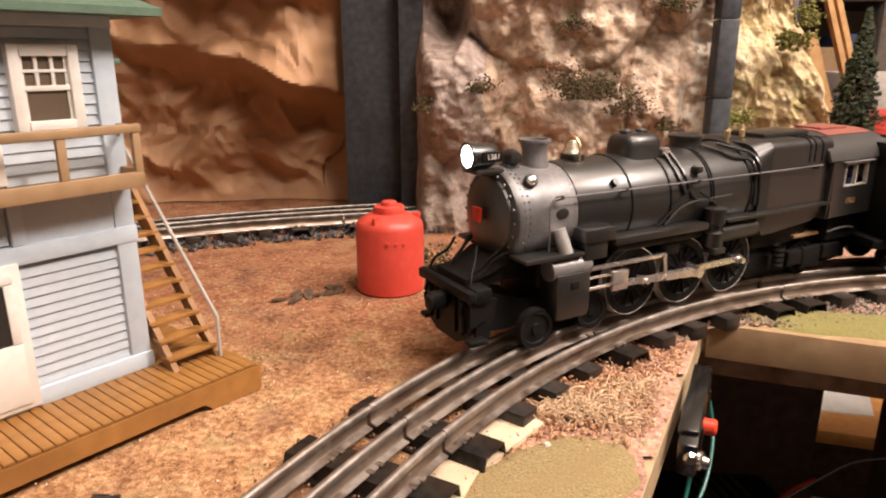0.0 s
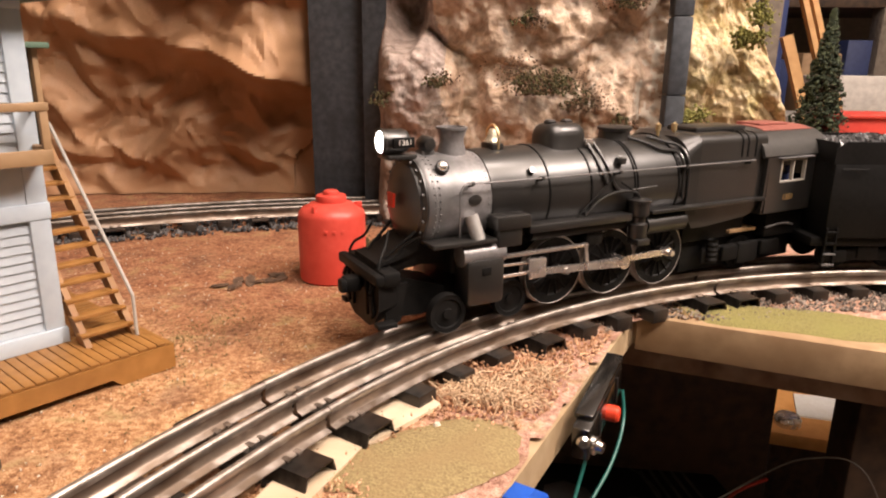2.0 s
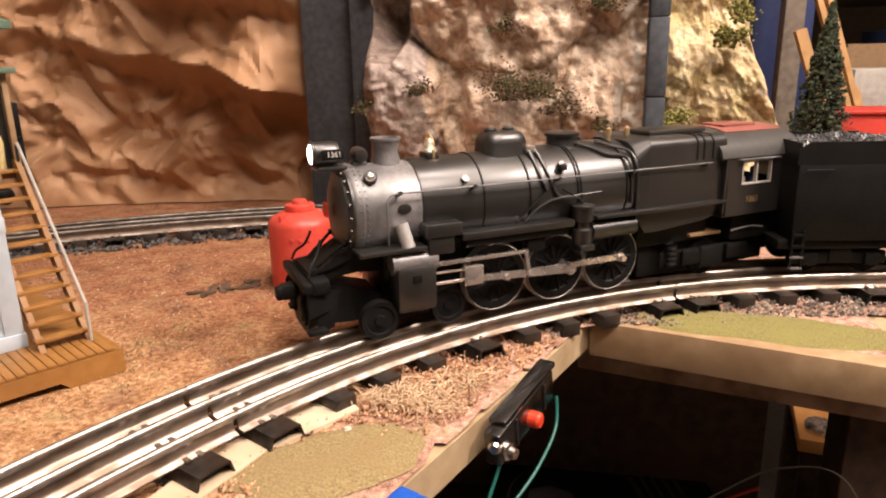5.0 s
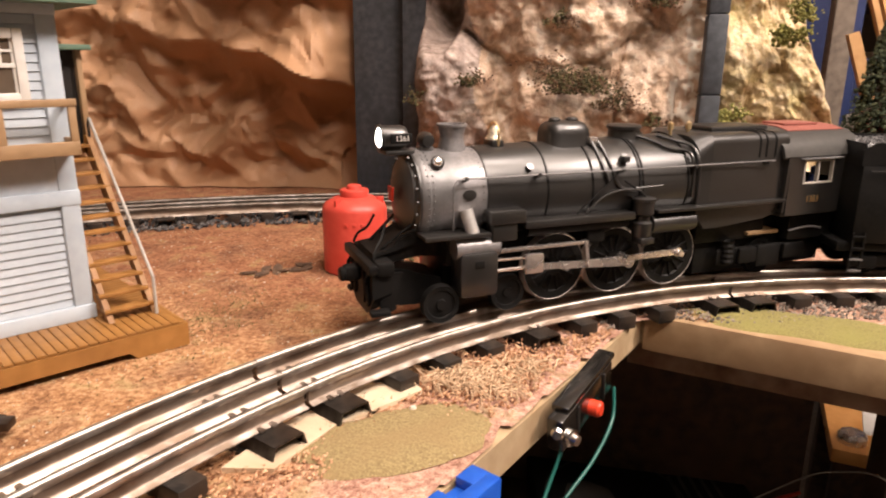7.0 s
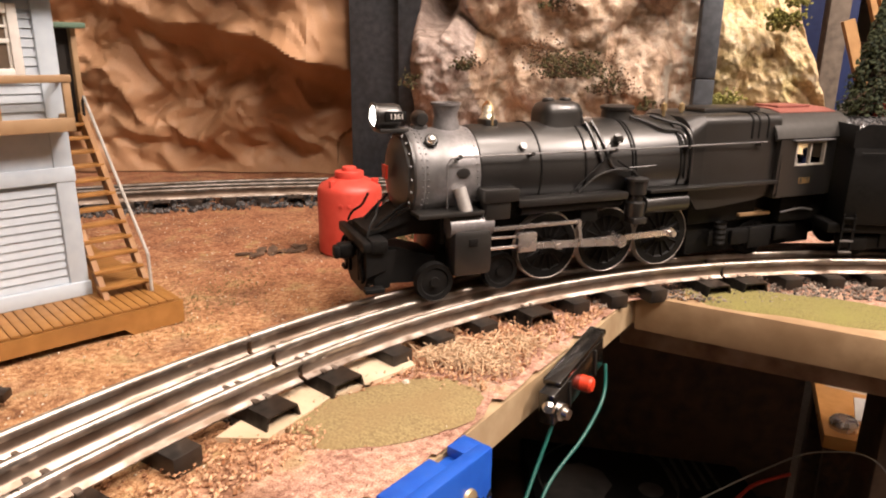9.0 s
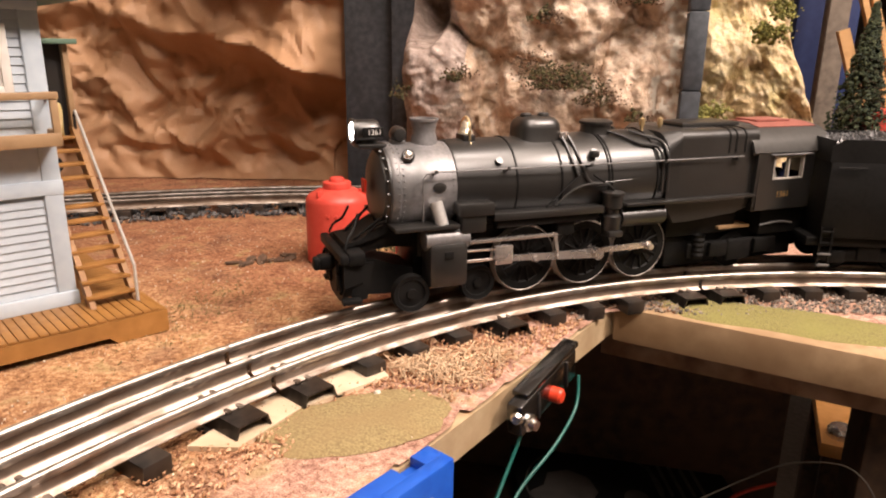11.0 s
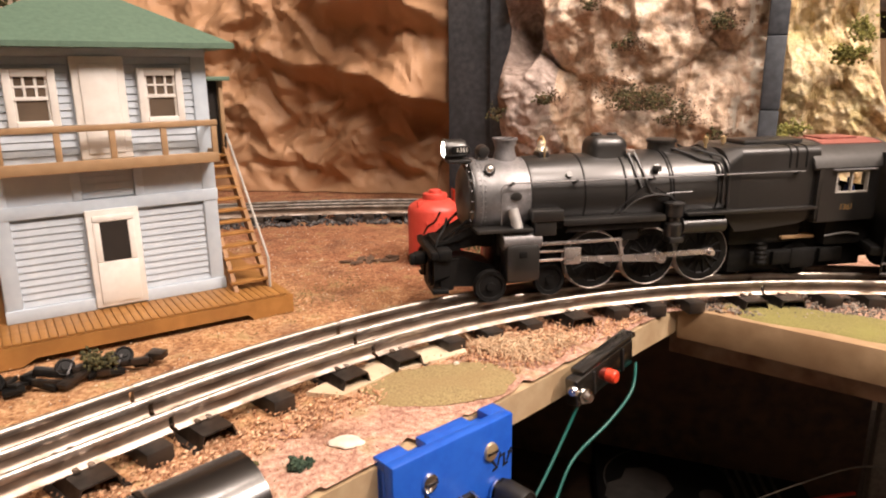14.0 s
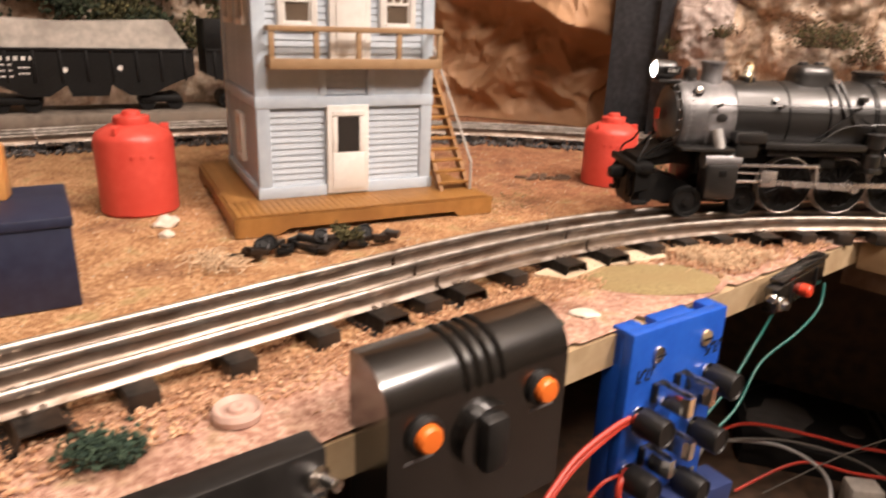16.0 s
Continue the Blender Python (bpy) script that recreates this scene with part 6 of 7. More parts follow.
for z in (-0.4, 0.7):
    part("toggle", lathe(bm_new(), [(0.4, 0), (0.4, 0.25), (0.22, 0.3), (0.16, 0.9), (0.2, 1.0), (0, 1.05)], 16, axis_to(Vector((-0.35, -1.35, z)), (0.3, -1, 0.2))), CHROME, t2, "chrome toggle switch")

# blue power terminal block
blue = thing("terminal_block", 6.75, 20.3, 0, math.degrees(math.atan2(7.0, 3.35)), "bright blue plastic terminal block with wires", "terminal block")
blue.scale = (0.9, 1, 1)
part("plate", box(bm_new(), 0, 7.75, -1.0, -0.35, -11.0, 0.12, 0.14), BLUE_PLASTIC, blue)
part("flange", box(bm_new(), 0.02, 7.73, -0.35, 0.35, -1.8, -0.3, 0.08), BLUE_PLASTIC, blue)
part("left_cheek", box(bm_new(), 0.02, 0.5, -0.38, 0.7, -9.5, -0.3, 0.08), BLUE_PLASTIC, blue)
for x0, x1 in ((0.02, 1.5), (2.5, 5.5), (6.6, 7.73)):
    part("tab", box(bm_new(), x0, x1, -0.5, 0.35, -0.34, 0.11, 0.06), BLUE_PLASTIC, blue)
part("foot", box(bm_new(), 4.6, 10.4, -2.4, -0.5, -12.6, -9.2, 0.2, Matrix.Rotation(radians(6), 4, "Y")), BOX_BLUE, blue, "dark blue lower foot")
for x in (2.1, 6.1):
    s_ = part("screw", lathe(bm_new(), [(0.45, 0), (0.42, 0.12), (0.2, 0.2), (0, 0.2)], 20, axis_to(Vector((x, -1.0, -1.3)), (0, -1, 0))), CHROME if x < 3 else BRASS, blue, "metal screw head")
    part("slot", box(bm_new(), x - 0.36, x + 0.36, -1.22, -1.18, -1.36, -1.24), INK, s_)
ri = random.Random(17)
for x, z in ((0.7, -2.2), (6.35, -2.0)):
    for k in range(4):
        m = Matrix.Translation((x + 0.36 * k, -1.0, z + 0.12 * (k % 2))) @ Matrix.Rotation(radians(ri.uniform(-40, 40)), 4, "Y")
        part("ink_mark", box(bm_new(), -0.055, 0.055, -0.03, -0.005, -0.32, 0.32, 0, m), INK, blue, "black marker strokes")
        m = Matrix.Translation((x + 0.1 + 0.36 * k, -1.0, z - 0.3 + 0.5 * (k % 2))) @ Matrix.Rotation(radians(ri.uniform(60, 110)), 4, "Y")
        part("ink_mark", box(bm_new(), -0.05, 0.05, -0.032, -0.005, -0.18, 0.18, 0, m), INK, blue)


def hairpin(bm, x, y0, y1, half, z0, z1, t):
    """A strip bent into a long narrow loop that stands out from the plate."""
    outer = [(x - half, y0), (x - half, y1 + half), (x - half * 0.6, y1), (x + half * 0.6, y1), (x + half, y1 + half), (x + half, y0)]
    inner = [(x + (p - x) * (half - t) / half, q if q == y0 else q + t) for p, q in outer]
    for k in range(5):
        quad = (outer[k], outer[k + 1], inner[k + 1], inner[k])
        a = [bm.verts.new((p, q, z0)) for p, q in quad]
        b = [bm.verts.new((p, q, z1)) for p, q in quad]
        bm.faces.new(a)
        bm.faces.new(b[::-1])
        for i in range(4):
            bm.faces.new((a[i], b[i], b[(i + 1) % 4], a[(i + 1) % 4]))
    return bm


for x, z, reach in ((2.5, -3.3, 2.0), (4.3, -3.2, 2.0), (3.8, -6.3, 1.7), (2.2, -6.8, 1.7)):
    cl = part("spring_clip", hairpin(bm_new(), x, -0.95, -1.0 - reach, 0.36, z - 0.5, z + 0.5, 0.08), CHROME, blue, "bright bent spring clip")
    part("clip_tongue", box(bm_new(), x - 0.12, x + 0.12, -0.9 - reach * 0.7, -0.95, z + 0.1, z + 0.3, 0.03), CHROME, cl)
    part("clip_block", box(bm_new(), x - 0.52, x + 0.52, -1.25, -0.98, z - 0.6, z + 0.45, 0.05), BLACK_SOFT, cl)
for x, z in ((1.0, -4.5), (6.6, -3.5), (6.1, -6.5), (0.7, -7.6), (5.3, -9.3)):
    kn = part("terminal_knob", lathe(bm_new(), [(0.45, 0), (0.45, 0.35), (0.74, 0.4), (0.76, 0.5), (0.72, 1.75), (0.68, 1.85), (0.62, 1.85), (0.58, 1.78), (0, 1.78)], 28, axis_to(Vector((x, -1.0, z)), (0.05, -1, 0.03))), BLACK_SOFT, blue, "black terminal knob")
    part("washer", lathe(bm_new(), [(0.3, 0.08), (0.68, 0.08), (0.68, 0.2), (0.3, 0.2)], 20, axis_to(Vector((x, -1.0, z)), (0.05, -1, 0.03))), CHROME, kn, "chrome washer")

# push-button box further along the edge
pb = thing("button_box", 12.05, 32.4, 0, math.degrees(math.atan2(5.2, 1.95)), "black push-button box screwed to the board edge", "switch box")
part("case", box(bm_new(), -0.9, 4.9, -0.8, 0.0, -1.85, -0.25, 0.12), BLACK_GLOSS, pb)
pb.matrix_basis = pb.matrix_basis @ Matrix.Rotation(radians(-7), 4, "Y")
part("case_lip", box(bm_new(), -0.2, 5.3, -0.75, 0.1, -0.3, 0.0, 0.08), BLACK_GLOSS, pb)
part("button", lathe(bm_new(), [(0.38, 0), (0.38, 0.45), (0.3, 0.56), (0, 0.58)], 20, axis_to(Vector((2.1, -0.8, -1.25)), (0, -1, 0))), RED_BTN, pb, "red push button")
part("jack", lathe(bm_new(), [(0.42, 0), (0.42, 0.2), (0.3, 0.25), (0.24, 0.5), (0, 0.5)], 16, axis_to(Vector((-0.35, -0.8, -1.3)), (-0.2, -1, 0))), CHROME, pb, "chrome jack")
part("jack", lathe(bm_new(), [(0.3, 0), (0.3, 0.25), (0.2, 0.4), (0, 0.4)], 12, axis_to(Vector((-0.75, -0.5, -0.9)), (-1, -0.3, 0.2))), CHROME, pb, "chrome jack")
for x in (0.6, 3.6):
    part("case_rib", box(bm_new(), x, x + 0.18, -0.88, -0.78, -1.75, -0.35, 0.04), BLACK_SOFT, pb)


def wire(name, pts, r, material, label):
    return solid(name, tube(bm_new(), smooth_line(pts, 8), r, 8), material, label, "wire")


wire("teal_wire", [(12.5, 31.8, -1.9), (12.0, 30.8, -3.4), (11.2, 28.6, -5.6), (10.2, 26.4, -7.4), (9.8, 25.0, -9.0), (9.6, 24.0, -11)], 0.085, WIRE_TEAL, "teal wire hanging below the button box")
wire("teal_wire", [(14.7, 37.2, -1.3), (14.7, 36.2, -2.6), (13.9, 34.0, -3.6), (12.4, 31.4, -5.0), (11.7, 29.2, -7.2), (10.4, 26.4, -8.8), (10.0, 25.0, -11)], 0.085, WIRE_TEAL, "teal wire hanging below the button box")
RA = math.atan2(7.0, 3.35)


def at_block(x, y, z):
    return (6.75 + x * math.cos(RA) - y * math.sin(RA), 20.3 + x * math.sin(RA) + y * math.cos(RA), z)


for k in range(2):
    wire("red_wire", [at_block(0.9, -1.2, -4.2 - 0.15 * k), at_block(-0.4, -1.0, -4.5 - 0.25 * k), at_block(-3.0, -1.1, -5.3 - 0.45 * k), at_block(-5.4, -1.6, -6.6 - 0.3 * k)], 0.15, WIRE_RED, "red wire plugged into the terminal block")
wire("red_wire", [at_block(0.6, -1.2, -7.3), at_block(-0.2, -1.5, -7.6), at_block(-0.35, -1.7, -8.8), at_block(-0.2, -1.8, -12.5)], 0.17, WIRE_RED, "red wire hanging from the terminal block")
wire("red_wire", [at_block(0.5, -1.2, -7.4), at_block(-0.8, -1.0, -7.6), at_block(-1.8, -0.9, -8.6), at_block(-2.6, -1.0, -10.5)], 0.1, WIRE_RED, "red wire hanging from the terminal block")
wire("grey_wire", [at_block(5.6, -1.4, -9.2), (10.2, 32, -11.8), (9.6, 38, -15.6), (9.3, 44.3, -19), (14.9, 48.0, -19), (20.4, 49.0, -19.6), (24, 50, -22)], 0.11, WIRE_GREY, "grey wire running from the terminal block")
wire("red_wire", [at_block(5.4, -1.4, -9.7), (9.4, 33, -13), (8.2, 39, -17), (8.9, 44.6, -19), (11.8, 47.8, -18.4), (16.5, 50.0, -19), (20.3, 51.1, -19.4), (24.8, 52.6, -19.2), (27.5, 55.7, -19), (30.7, 58, -19)], 0.15, WIRE_RED, "red wire running across the lower shelf")
wire("grey_wire", [(9.6, 46.4, -20), (14.3, 47.5, -19.4), (17.6, 46.1, -19.6), (18.5, 42.6, -20), (18.0, 38, -22)], 0.16, PALE_METAL, "pale grey cable curled on the lower shelf")
wire("red_wire", [(12, 43, -22), (16, 46.5, -19.8), (20, 47.2, -19.6), (25, 49.5, -20), (31, 53, -21)], 0.13, WIRE_RED, "red wire lying across the lower shelf")
solid("cream_block", box(bm_new(), -1.1, 1.3, -0.9, 1.0, 0, 2.6, 0.15), PALE_LOAD, "cream plastic block on the lower shelf", "block", x=20.6, y=46.6, z=-22.6, rz=25)

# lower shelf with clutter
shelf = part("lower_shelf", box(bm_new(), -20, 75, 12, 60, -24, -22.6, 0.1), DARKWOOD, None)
tagged(shelf, "dark lower shelf under the layout", "shelf", kind="structure")
wire("red_wire", [(14, 22, -22), (18, 27, -20), (24, 30, -21), (30, 33, -20), (37, 35, -21.5), (46, 38, -22.2)], 0.16, WIRE_RED, "red wire lying across the lower shelf")
wire("grey_wire", [(12, 24, -22), (18, 29, -19.5), (23, 31, -21), (29, 32, -22), (36, 33, -21.5)], 0.12, WIRE_GREY, "grey wire lying across the lower shelf")
wire("red_wire", [(22, 28, -22.3), (28, 32, -21), (33, 37, -20), (40, 42, -19), (48, 47, -20)], 0.16, WIRE_RED, "red wire lying across the lower shelf")
reel = thing("wire_reel", 27.5, 33.5, -22.6, 20, "grey plastic wire reel on the lower shelf", "wire reel")
part("reel_side", lathe(bm_new(), [(0.6, 0), (3.0, 0), (3.0, 0.3), (0.6, 0.3), (0.6, 0)], 36, Matrix.Rotation(radians(12), 4, "X")), GREYPLANK, reel)
part("reel_core", lathe(bm_new(), [(1.2, 0.3), (1.2, 2.2), (0, 2.2)], 28), BLACK_SOFT, reel)
part("reel_side", lathe(bm_new(), [(0.6, 2.2), (3.0, 2.2), (3.0, 2.5), (0.6, 2.5), (0.6, 2.2)], 36), GREYPLANK, reel)
solid("plaster_chip", lathe(bm_new(), [(0, 0), (0.2, 0), (0.12, 0.14), (0, 0.16)], 6), PALE_STONE, "tiny white plaster chip on the turf", "plaster scrap", x=6.25, y=30.1, z=0.1)
solid("card_box", box(bm_new(), 0, 6, 0, 4, 0, 3.4, 0.1), CARD, "small open cardboard box on the lower shelf", "box", x=33, y=33, z=-22.6, rz=18)
tub = thing("printed_box", 13.0, 50.5, -22.6, 14, "black box with pale printed shapes on the lower shelf", "box")
part("box_body", box(bm_new(), -2, 16, -2, 13, 0, 2.4, 0.2), LOCO_FLAT, tub)
blob = [(0, 0), (1.4, -0.8), (3.2, 0.2), (3.6, 1.8), (4.6, 3.2), (4.2, 5.2), (2.6, 6.4), (0.8, 6.0), (0.2, 4.2), (-1.0, 3.4), (-1.4, 1.4)]
part("pale_print", flat_sheet(blob, 2.41, 2.45), PRINT_GREY, tub, "pale printed shape")
part("ring_print", lathe(bm_new(), [(5.6, 2.41), (5.75, 2.41), (5.75, 2.45), (5.6, 2.45), (5.6, 2.41)], 48, Matrix.Translation((4.4, 4.2, 0))), PRINT_GREY, tub)
for k in range(5):
    part("print_bar", box(bm_new(), 9.6 + 0.9 * k, 9.9 + 0.9 * k, 2.5 + 0.3 * (k % 2), 7.0, 2.41, 2.45), PRINT_GREY, tub)
part("hub_print", lathe(bm_new(), [(0, 2.41), (1.0, 2.41), (1.0, 2.45), (0, 2.45)], 24, Matrix.Translation((7.6, 2.6, 0))), PRINT_GREY, tub)
bench = thing("work_bench", 50.3, 108.0, -40, -11, "orange-brown wooden bench in the room below the layout", "bench")
part("bench_top", box(bm_new(), -0.4, 60, -4, 24, -2.2, 0, 0.2), SHELF_WOOD, bench)
part("bench_apron", box(bm_new(), 0.2, 59.5, -3.4, -2.2, -12, -2.2, 0.2), DARKWOOD, bench)
for x in (0.5, 55):
    for y in (-3, 19):
        part("leg", box(bm_new(), x, x + 4, y, y + 4, -60, -2.2, 0.3), DARKWOOD, bench)
solid("paper_sheet", flat_sheet([(0, 0), (8.5, 0.4), (9.8, 9.4), (0.6, 8.1)], 0, 0.25), WHITE, "white loose paper lying on the bench", "paper", x=55.0, y=109.5, z=-39.98, rz=-12)
solid("paper_sheet", flat_sheet([(0, 0), (9.5, 0.4), (9.8, 5.4), (1.6, 6.1)], 0, 0.4), PALE_STONE, "white loose paper lying on the bench", "paper", x=54.0, y=121.0, z=-39.98, rz=-22)
solid("jar_lid", lathe(bm_new(), [(0, 0), (2.0, 0), (2.0, 1.0), (1.6, 1.5), (0, 1.6)], 24), SILVER, "shiny metal lid lying on the bench", "lid", x=52.6, y=107.0, z=-39.98)
leg = solid("board_leg", box(bm_new(), 0, 7, 0, 4, -98, -2.2, 0.2), DARKWOOD, "dark wooden leg under the side board", "leg", "structure", x=35.4, y=55)
wire("grey_wire", [(14, 44, -22), (20, 47, -17), (26, 49, -13.5), (30, 50, -12), (34, 50, -13), (38, 50, -22)], 0.06, WIRE_GREY, "thin wire drooping over the crate")

# ---- clutter on the ground ----
bm = bm_new()
bmesh.ops.create_icosphere(bm, subdivisions=3, radius=0.62)
for v in bm.verts:
    v.co *= 1 + 0.45 * noise.noise(v.co * 2.1 + Vector((5, 2, 0)))
    v.co = Vector((v.co.x * 1.15, v.co.y * 0.8, v.co.z * 0.2 + 0.04))
solid("plaster_flake", bm, PALE_STONE, "whitish flake of plaster on the ground", "plaster scrap", x=4.8, y=21.1, rz=25, angle=60)
dsk = thing("pink_disc", -2.3, 5.5, 0, 0, "dusty pink plastic disc with a hub on the ground", "disc")
part("rim", lathe(bm_new(), [(0, 0), (0.85, 0), (0.9, 0.25), (0.8, 0.42), (0.62, 0.26), (0, 0.24)], 36), PINKISH, dsk)
part("hub", lathe(bm_new(), [(0.36, 0.24), (0.33, 0.42), (0.2, 0.46), (0, 0.36)], 24), PINKISH, dsk)


def lump(x, y, r, seed, label):
    bm = bm_new()
    bmesh.ops.create_icosphere(bm, subdivisions=3, radius=r)
    for v in bm.verts:
        v.co *= 1 + 0.5 * noise.noise(v.co * (1.3 / r) + Vector((seed, 0, 0)))
        v.co.z = v.co.z * 0.6 + 0.3 * r
    return solid("plaster_lump", bm, PALE_STONE, label, "stone", x=x, y=y, angle=60)


lump(-22.4, 18.2, 0.75, 1, "pale plaster rock beside the red tank")
lump(-20.5, 16.8, 0.45, 4, "small pale plaster rock on the ground")
bin_ = thing("navy_box", -15.2, 8.0, 0, 61.6, "dark navy box standing on the ground", "box")
part("box_wall", box(bm_new(), -9, 0, 0, 6.5, 0, 3.9, 0.08), NAVY, bin_)
part("box_lid", box(bm_new(), -9.1, 0.1, -0.1, 6.6, 3.9, 4.4, 0.08), NAVY, bin_)
blk = solid("wood_block", box(bm_new(), -2.4, 0, 0, 1.2, 0, 2.6, 0.12), SHELF_WOOD, "small orange-brown wooden block standing on the navy box", "wood block", x=-19.6, y=7.6, z=4.4, rz=50)

scrap = thing("scrap_heap", -11.6, 20.6, 0, 58, "heap of broken black rolling stock parts beside the track", "scrap")
rs = random.Random(3)
for k in range(24):
    x, y = -4.6 + k * 0.4 + rs.uniform(-0.25, 0.25), rs.uniform(-0.75, 0.75)
    m = Matrix.Translation((x, y, 0.26 + 0.12 * (k % 3))) @ Matrix.Rotation(rs.uniform(-0.9, 0.9), 4, "Z") @ Matrix.Rotation(rs.uniform(-0.3, 0.3), 4, "Y")
    a_, b_ = rs.uniform(0.3, 0.85), rs.uniform(0.1, 0.4)
    part("scrap_plate", box(bm_new(), -a_, a_, -b_, b_, -0.1, rs.uniform(0.05, 0.3), 0.04, m), TIE_METAL if k % 3 else LOCO_FLAT, scrap)
for x in (-3.4, -2.9, 0.2, 2.3, 3.0):
    part("scrap_wheel", lathe(bm_new(), [(0, 0.22), (0.16, 0.22), (0.18, 0.12), (0.34, 0.1), (0.38, 0.2), (0.44, 0.2), (0.5, 0.05), (0.5, 0), (0, 0)], 20, Matrix.Translation((x, rs.uniform(-0.4, 0.4), 0.72)) @ Matrix.Rotation(radians(rs.uniform(40, 85)), 4, "X")), LOCO_FLAT, scrap)
for x in (-3.2, 0.2, 2.6):
    part("scrap_axle", rod(bm_new(), (x, -0.7, 0.7), (x + 0.5, 0.8, 0.95), 0.06, 8), GRAPHITE, scrap)
bush(-10.6, 22.2, 0.4, 0.7, 220, LEAF, "olive lichen clump on the scrap heap", 0.8, 0.12)

# ---- hopper train on the far left line ----
HX = Vector((0.53, 0.85, 0))
roadbed = solid("roadbed_plank", box(bm_new(), -75, 26, -3.5, 4.5, 0, 1.7, 0.2), GREYPLANK, "grey weathered roadbed plank under the hopper cars", "roadbed", "structure", x=-57.5, y=42.0, rz=58)


def hopper(x, y, rz, load, label):
    th = thing("hopper_car", x, y, 1.7, rz, label, "hopper car", "hopper cars")
    L2 = 11.0
    b = part("hopper_body", prism(bm_new(), [(-L2, 3.2), (-L2 + 2.5, 2.2), (-6, 1.0), (-4, 1.0), (-2.2, 2.2), (-1.8, 1.0), (1.8, 1.0), (2.2, 2.2), (4, 1.0), (6, 1.0), (L2 - 2.5, 2.2), (L2, 3.2), (L2, 6.0), (-L2, 6.0)], 5.6, Matrix.Translation((0, -2.8, 0.8))), LOCO_FLAT, th, "black hopper body")
    for k in range(9):
        xx = -L2 + 1 + k * (2 * L2 - 2) / 8
        part("rib", box(bm_new(), xx - 0.14, xx + 0.14, -3.0, -2.78, 3.4, 6.7, 0.03), LOCO_FLAT, b)
    part("top_chord", box(bm_new(), -L2, L2, -3.0, 3.0, 6.6, 6.9, 0.05), LOCO_FLAT, b)
    if not load:
        part("high_side", box(bm_new(), -L2, L2, -2.9, 2.9, 6.9, 10.2, 0.1), LOCO_FLAT, b)
    if load:
        part("load", prism(bm_new(), [(-L2 + 0.3, 6.2), (L2 - 0.3, 6.2), (L2 - 2.4, 9.5), (-2, 9.1), (-L2 + 2.4, 9.4)], 5.2, Matrix.Translation((0, -2.6, 0.4))), PALE_LOAD, th, "pale grey heaped load")
    for k in range(5):
        part("lettering_bar", box(bm_new(), -8.2 + k * 0.7, -7.8 + k * 0.7, -2.86, -2.79, 5.6, 6.0), WHITE_INK, th, "white lettering bar")
        part("lettering_bar", box(bm_new(), -8.2 + (k % 2) * 1.7, -7.0 + (k % 2) * 1.6, -2.86, -2.79, 3.9 + 0.3 * k, 4.02 + 0.3 * k), WHITE_INK, th)
    for xx, zz in ((-2.2, 4.6), (3.2, 4.8)):
        part("herald", lathe(bm_new(), [(0, 0), (0.28, 0), (0.28, 0.06), (0, 0.06)], 20, axis_to(Vector((xx, -2.8, zz)), (0, -1, 0))), WHITE_INK, th)
    for cx in (-7.2, 7.2):
        tr = part("truck", box(bm_new(), cx - 2.2, cx + 2.2, -2.3, 2.3, 0.9, 1.7, 0.2), LOCO_FLAT, th)
        for dx in (-1.5, 1.5):
            part("wheel", rod(bm_new(), (cx + dx, -2.0, 0.95), (cx + dx, 2.0, 0.95), 0.9, 24), LOCO_FLAT, tr)
    return th


h0 = Vector((-57.5, 42.0, 0)) + Vector((-0.85, 0.53, 0)) * 0.3
for k, ld in ((-0.55, True), (0.42, False)):
    c = h0 + HX * 24 * k + HX * 8.5
    hopper(c.x, c.y, 58, ld, "black hopper car with a pale grey load" if ld else "empty black hopper car")
brickcar = thing("brown_boxcar", -64.5, 21.5, 0, 60, "brick red boxcar on the outer track", "boxcar")
part("car_body", box(bm_new(), -9, 6, -2.6, 2.6, 2.6, 8.6, 0.15), BRICKRED, brickcar)
part("car_roof", prism(bm_new(), [(-2.8, 8.6), (2.8, 8.6), (0, 9.3)], 15.4, Matrix.Translation((6.2, 0, 0)) @ Matrix.Rotation(radians(90), 4, "Z")), LOCO_FLAT, brickcar)
part("car_frame", box(bm_new(), -8, 5, -2, 2, 0.9, 2.6, 0.2), LOCO_FLAT, brickcar)
hill = part("left_hill", rock_face(-62, 17, 0, 40, 2.4, 15.0, nu=170, nv=110), ROCK, None, angle=55)
hill.matrix_basis = pose(-0.70, 0.498, 0, 0, 0, 58)
tagged(hill, "rocky tan hillside behind the hopper cars", "hillside")
rh = random.Random(31)
# Hillside foliage, thickened with extra dark shrubs that stand in for shade.
for k in range(40):
    sx, z = -24 + 1.0 * k, rh.uniform(7, 27)
    fx = rh.uniform(3.2, 5.0)
    bush(-70 + 0.53 * sx + 0.85 * fx, 49.8 + 0.85 * sx - 0.53 * fx, z, rh.uniform(2.2, 3.8), 420, LEAF if k % 2 else NEEDLE, "dark olive hillside shrubs, thickened in place of shade", 0.8, 0.28)

# ---- right-hand background ----


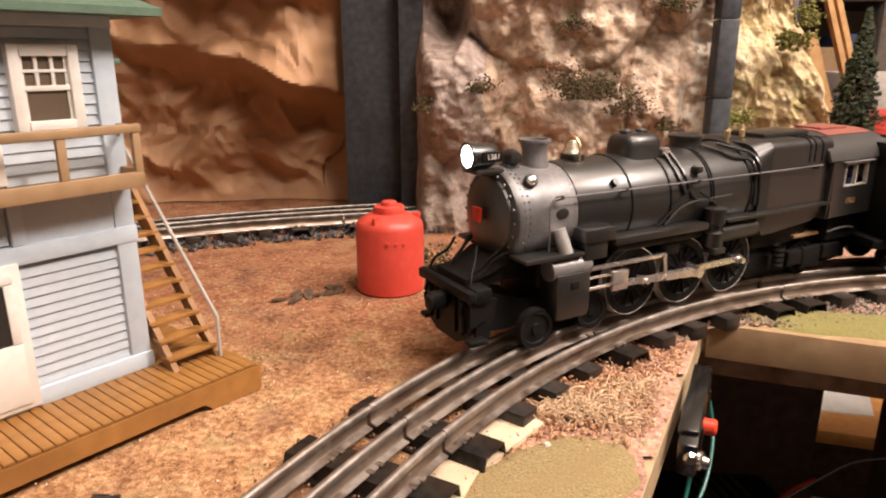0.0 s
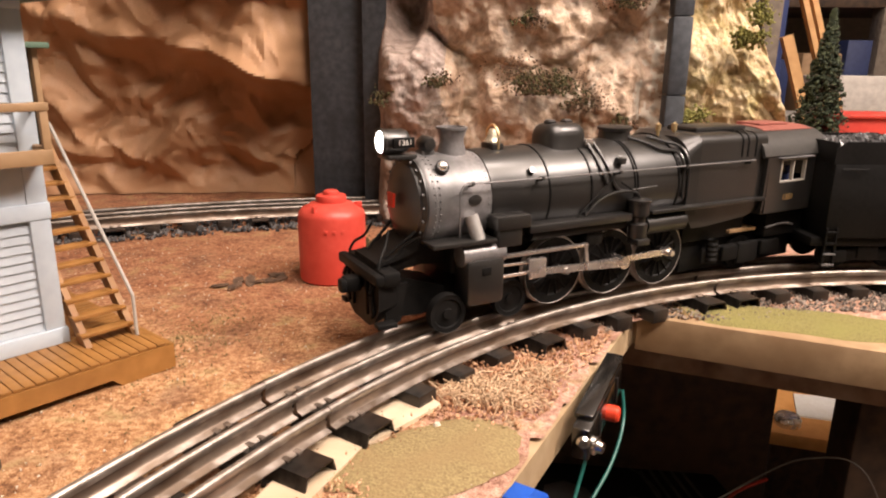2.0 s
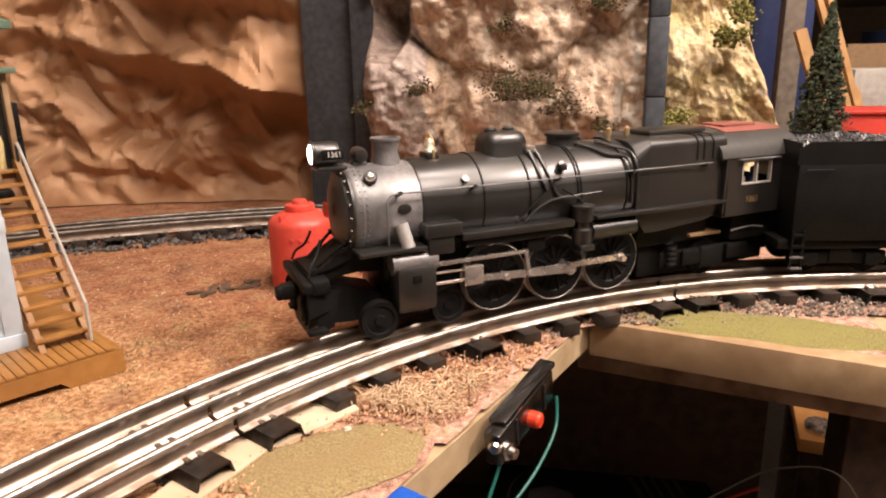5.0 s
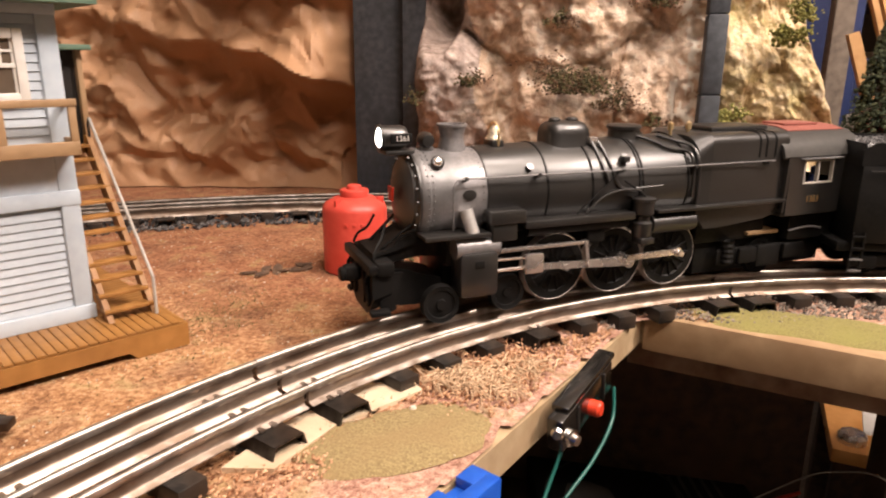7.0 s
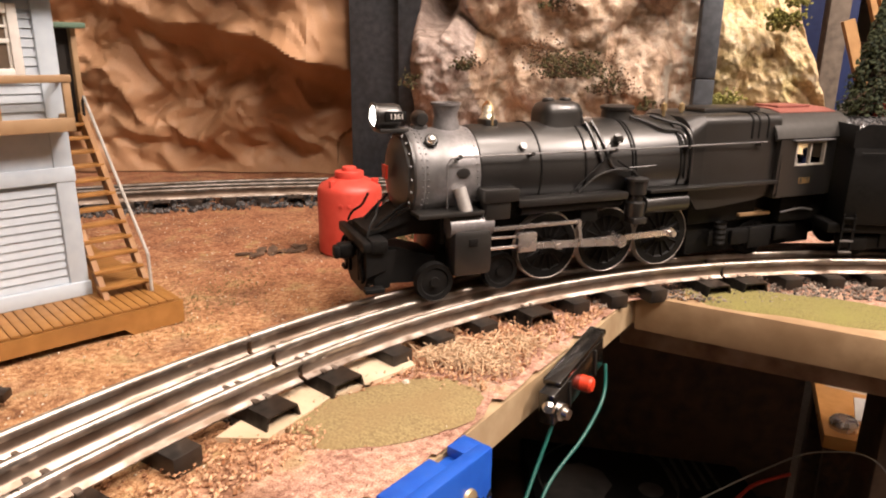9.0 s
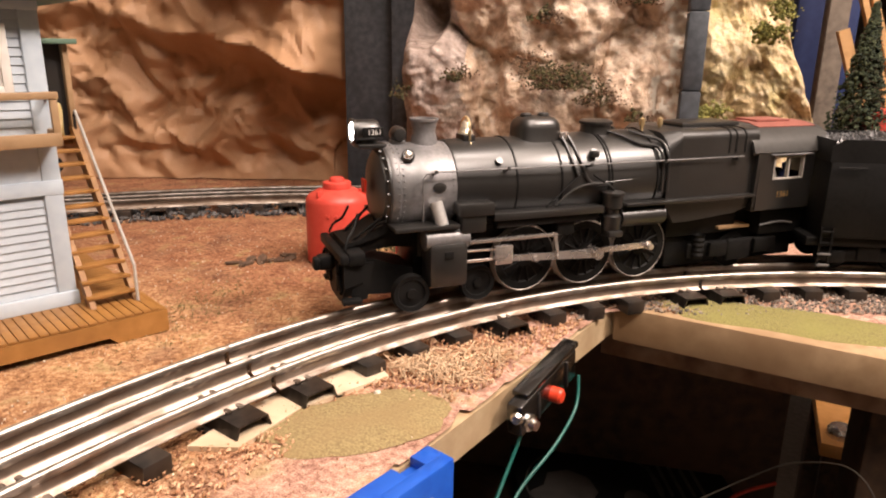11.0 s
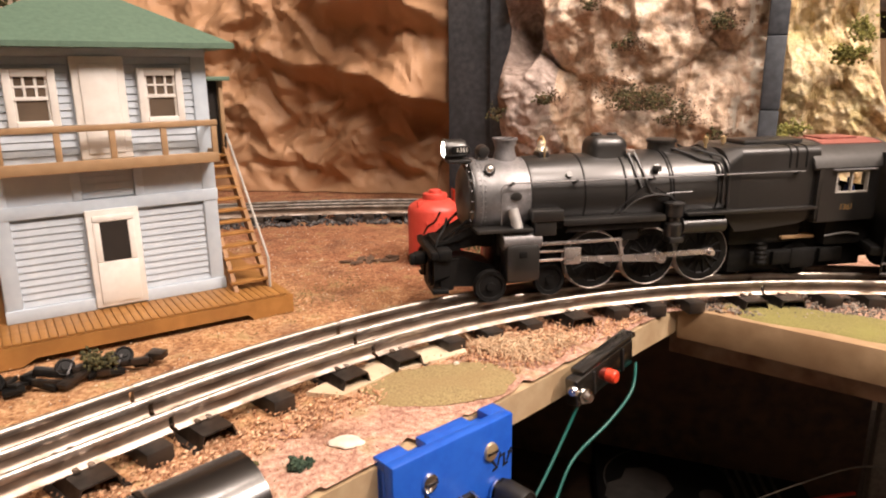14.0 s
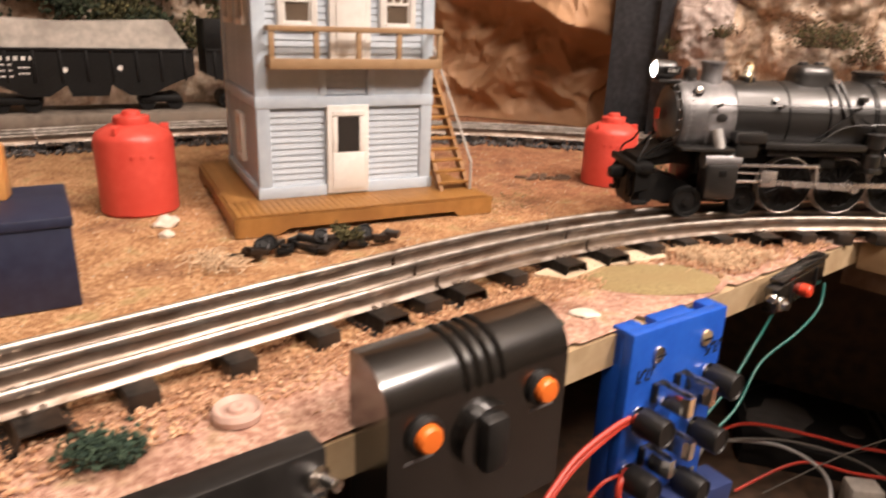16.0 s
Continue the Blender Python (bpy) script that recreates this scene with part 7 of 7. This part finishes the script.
def evergreen(x, y, z, tall, r, label):
    th = thing("evergreen_tree", x, y, z, 0, label, "tree")
    part("trunk", lathe(bm_new(), [(0.35, 0), (0.22, tall * 0.5), (0.05, tall * 0.98), (0, tall)], 10), DARKWOOD, th)
    q = np.random.default_rng(4)
    bm = bm_new()
    for _ in range(230):
        f = q.uniform(0.02, 0.97)
        a = q.uniform(0, 6.283)
        ln = r * (1 - f) * q.uniform(0.75, 1.12) + 0.2
        h = 1.6 + (tall - 1.7) * f
        rod(bm, (0, 0, h), (ln * math.cos(a), ln * math.sin(a), h - ln * 0.18), 0.06, 4, 0.02)
    part("branches", bm, DARKWOOD, th, "", "stuff")
    spots = []
    for _ in range(5200):
        f = q.uniform(0, 1) ** 1.3
        a = q.uniform(0, 6.283)
        lim = r * (1 - f) * (0.86 + 0.2 * math.sin(f * 48 + 3 * math.sin(a * 2)))
        d = lim * math.sqrt(q.uniform(0.12, 1)) + 0.05
        spots.append((d * math.cos(a), d * math.sin(a), 1.4 + (tall - 1.5) * f - d * 0.15))
    crumbs("crown", spots, 0.2, NEEDLE, "dark green needle clumps", "", th, 0.8)
    return th


evergreen(37.2, 75, 0, 19.5, 4.6, "dark green conical model evergreen tree")
red_car = thing("red_caboose", 47, 78, 0, 4, "bright red toy freight car behind the tree", "freight car")
part("car_body", box(bm_new(), -9, 12, -2.6, 2.6, 3.2, 9.6, 0.15), CARRED, red_car)
part("car_roof", box(bm_new(), -9.3, 12.3, -2.9, 2.9, 9.6, 10.0, 0.15), CARRED, red_car)
part("car_frame", box(bm_new(), -8, 11, -2, 2, 0.6, 3.2, 0.2), LOCO_FLAT, red_car)
rack = thing("storage_shelf", 55, 190, -100, 0, "dark storage shelving with cartons in the room", "shelving")
for x in (-30, 5, 40, 75):
    part("upright", box(bm_new(), x, x + 5, 0, 6, 0, 190, 0.3), GREYPLANK, rack)
for z in (60, 98, 128, 160):
    part("shelf_board", box(bm_new(), -30, 80, 0, 40, z, z + 3, 0.3), DARKWOOD, rack)
rc = random.Random(9)
for z in (63, 101, 131):
    x = -24.0
    while x < 70:
        w, h = rc.uniform(9, 17), rc.uniform(13, 22)
        solid("carton", box(bm_new(), 0, w, 0, 22, 0, h, 0.4), rc.choice((BOX_BLUE, BOX_BLUE, BOX_RED, CARD, BLACK_SOFT, PALE_CLOTH)), "storage carton standing on the shelf", "box", group="cartons", x=55 + x, y=193, z=z - 100)
        x += w + rc.uniform(0.5, 3)
for x0, z0, x1, z1, w in ((40.6, 17.8, 47.2, 0, 1.2), (40.4, 25.0, 49.7, 0, 0.6), (41.6, 25.0, 50.7, 0, 0.6), (47.2, 10.9, 50.6, 0, 1.2)):
    bm = bm_new()
    d = Vector((x1 - x0, 0, z1 - z0))
    n = d.normalized().cross(Vector((0, 1, 0))) * w / 2
    prism(bm, [(x0 + n.x, z0 + n.z), (x1 + n.x, z1 + n.z), (x1 - n.x, z1 - n.z), (x0 - n.x, z0 - n.z)], 1.2, Matrix.Identity(4))
    solid("pine_stick", bm, PINE, "light pine stick leaning behind the layout", "wood stick", group="pine sticks", y=93 + 2 * w + 0.2 * x0 % 1)
tagged(part("far_shelf", box(bm_new(), 38, 110, 104, 132, -1.9, -0.02, 0.1), DARKWOOD, None), "dark wooden shelf behind the layout board", "shelf", kind="structure")
solid("pale_cover", box(bm_new(), 0, 40, 0, 14, 0, 7.5, 1.8), PALE_CLOTH, "pale grey covered box on the far board", "box", x=49, y=108, z=0, rz=4)
solid("white_carton", box(bm_new(), 0, 16, 0, 9, 0, 5.5, 0.3), PALE_CLOTH, "pale carton standing on the covered box", "box", x=52, y=110, z=7.5, rz=2)
solid("grey_upright", box(bm_new(), 0, 2.8, 0, 3, 0, 60, 0.2), GREYPLANK, "grey wooden upright behind the layout", "post", x=44.5, y=118, z=0)
solid("standing_board", box(bm_new(), 0, 9, 0, 4, 0, 60, 0.3), BOX_BLUE, "dark navy board standing behind the crag", "board", x=42.5, y=128, z=0)
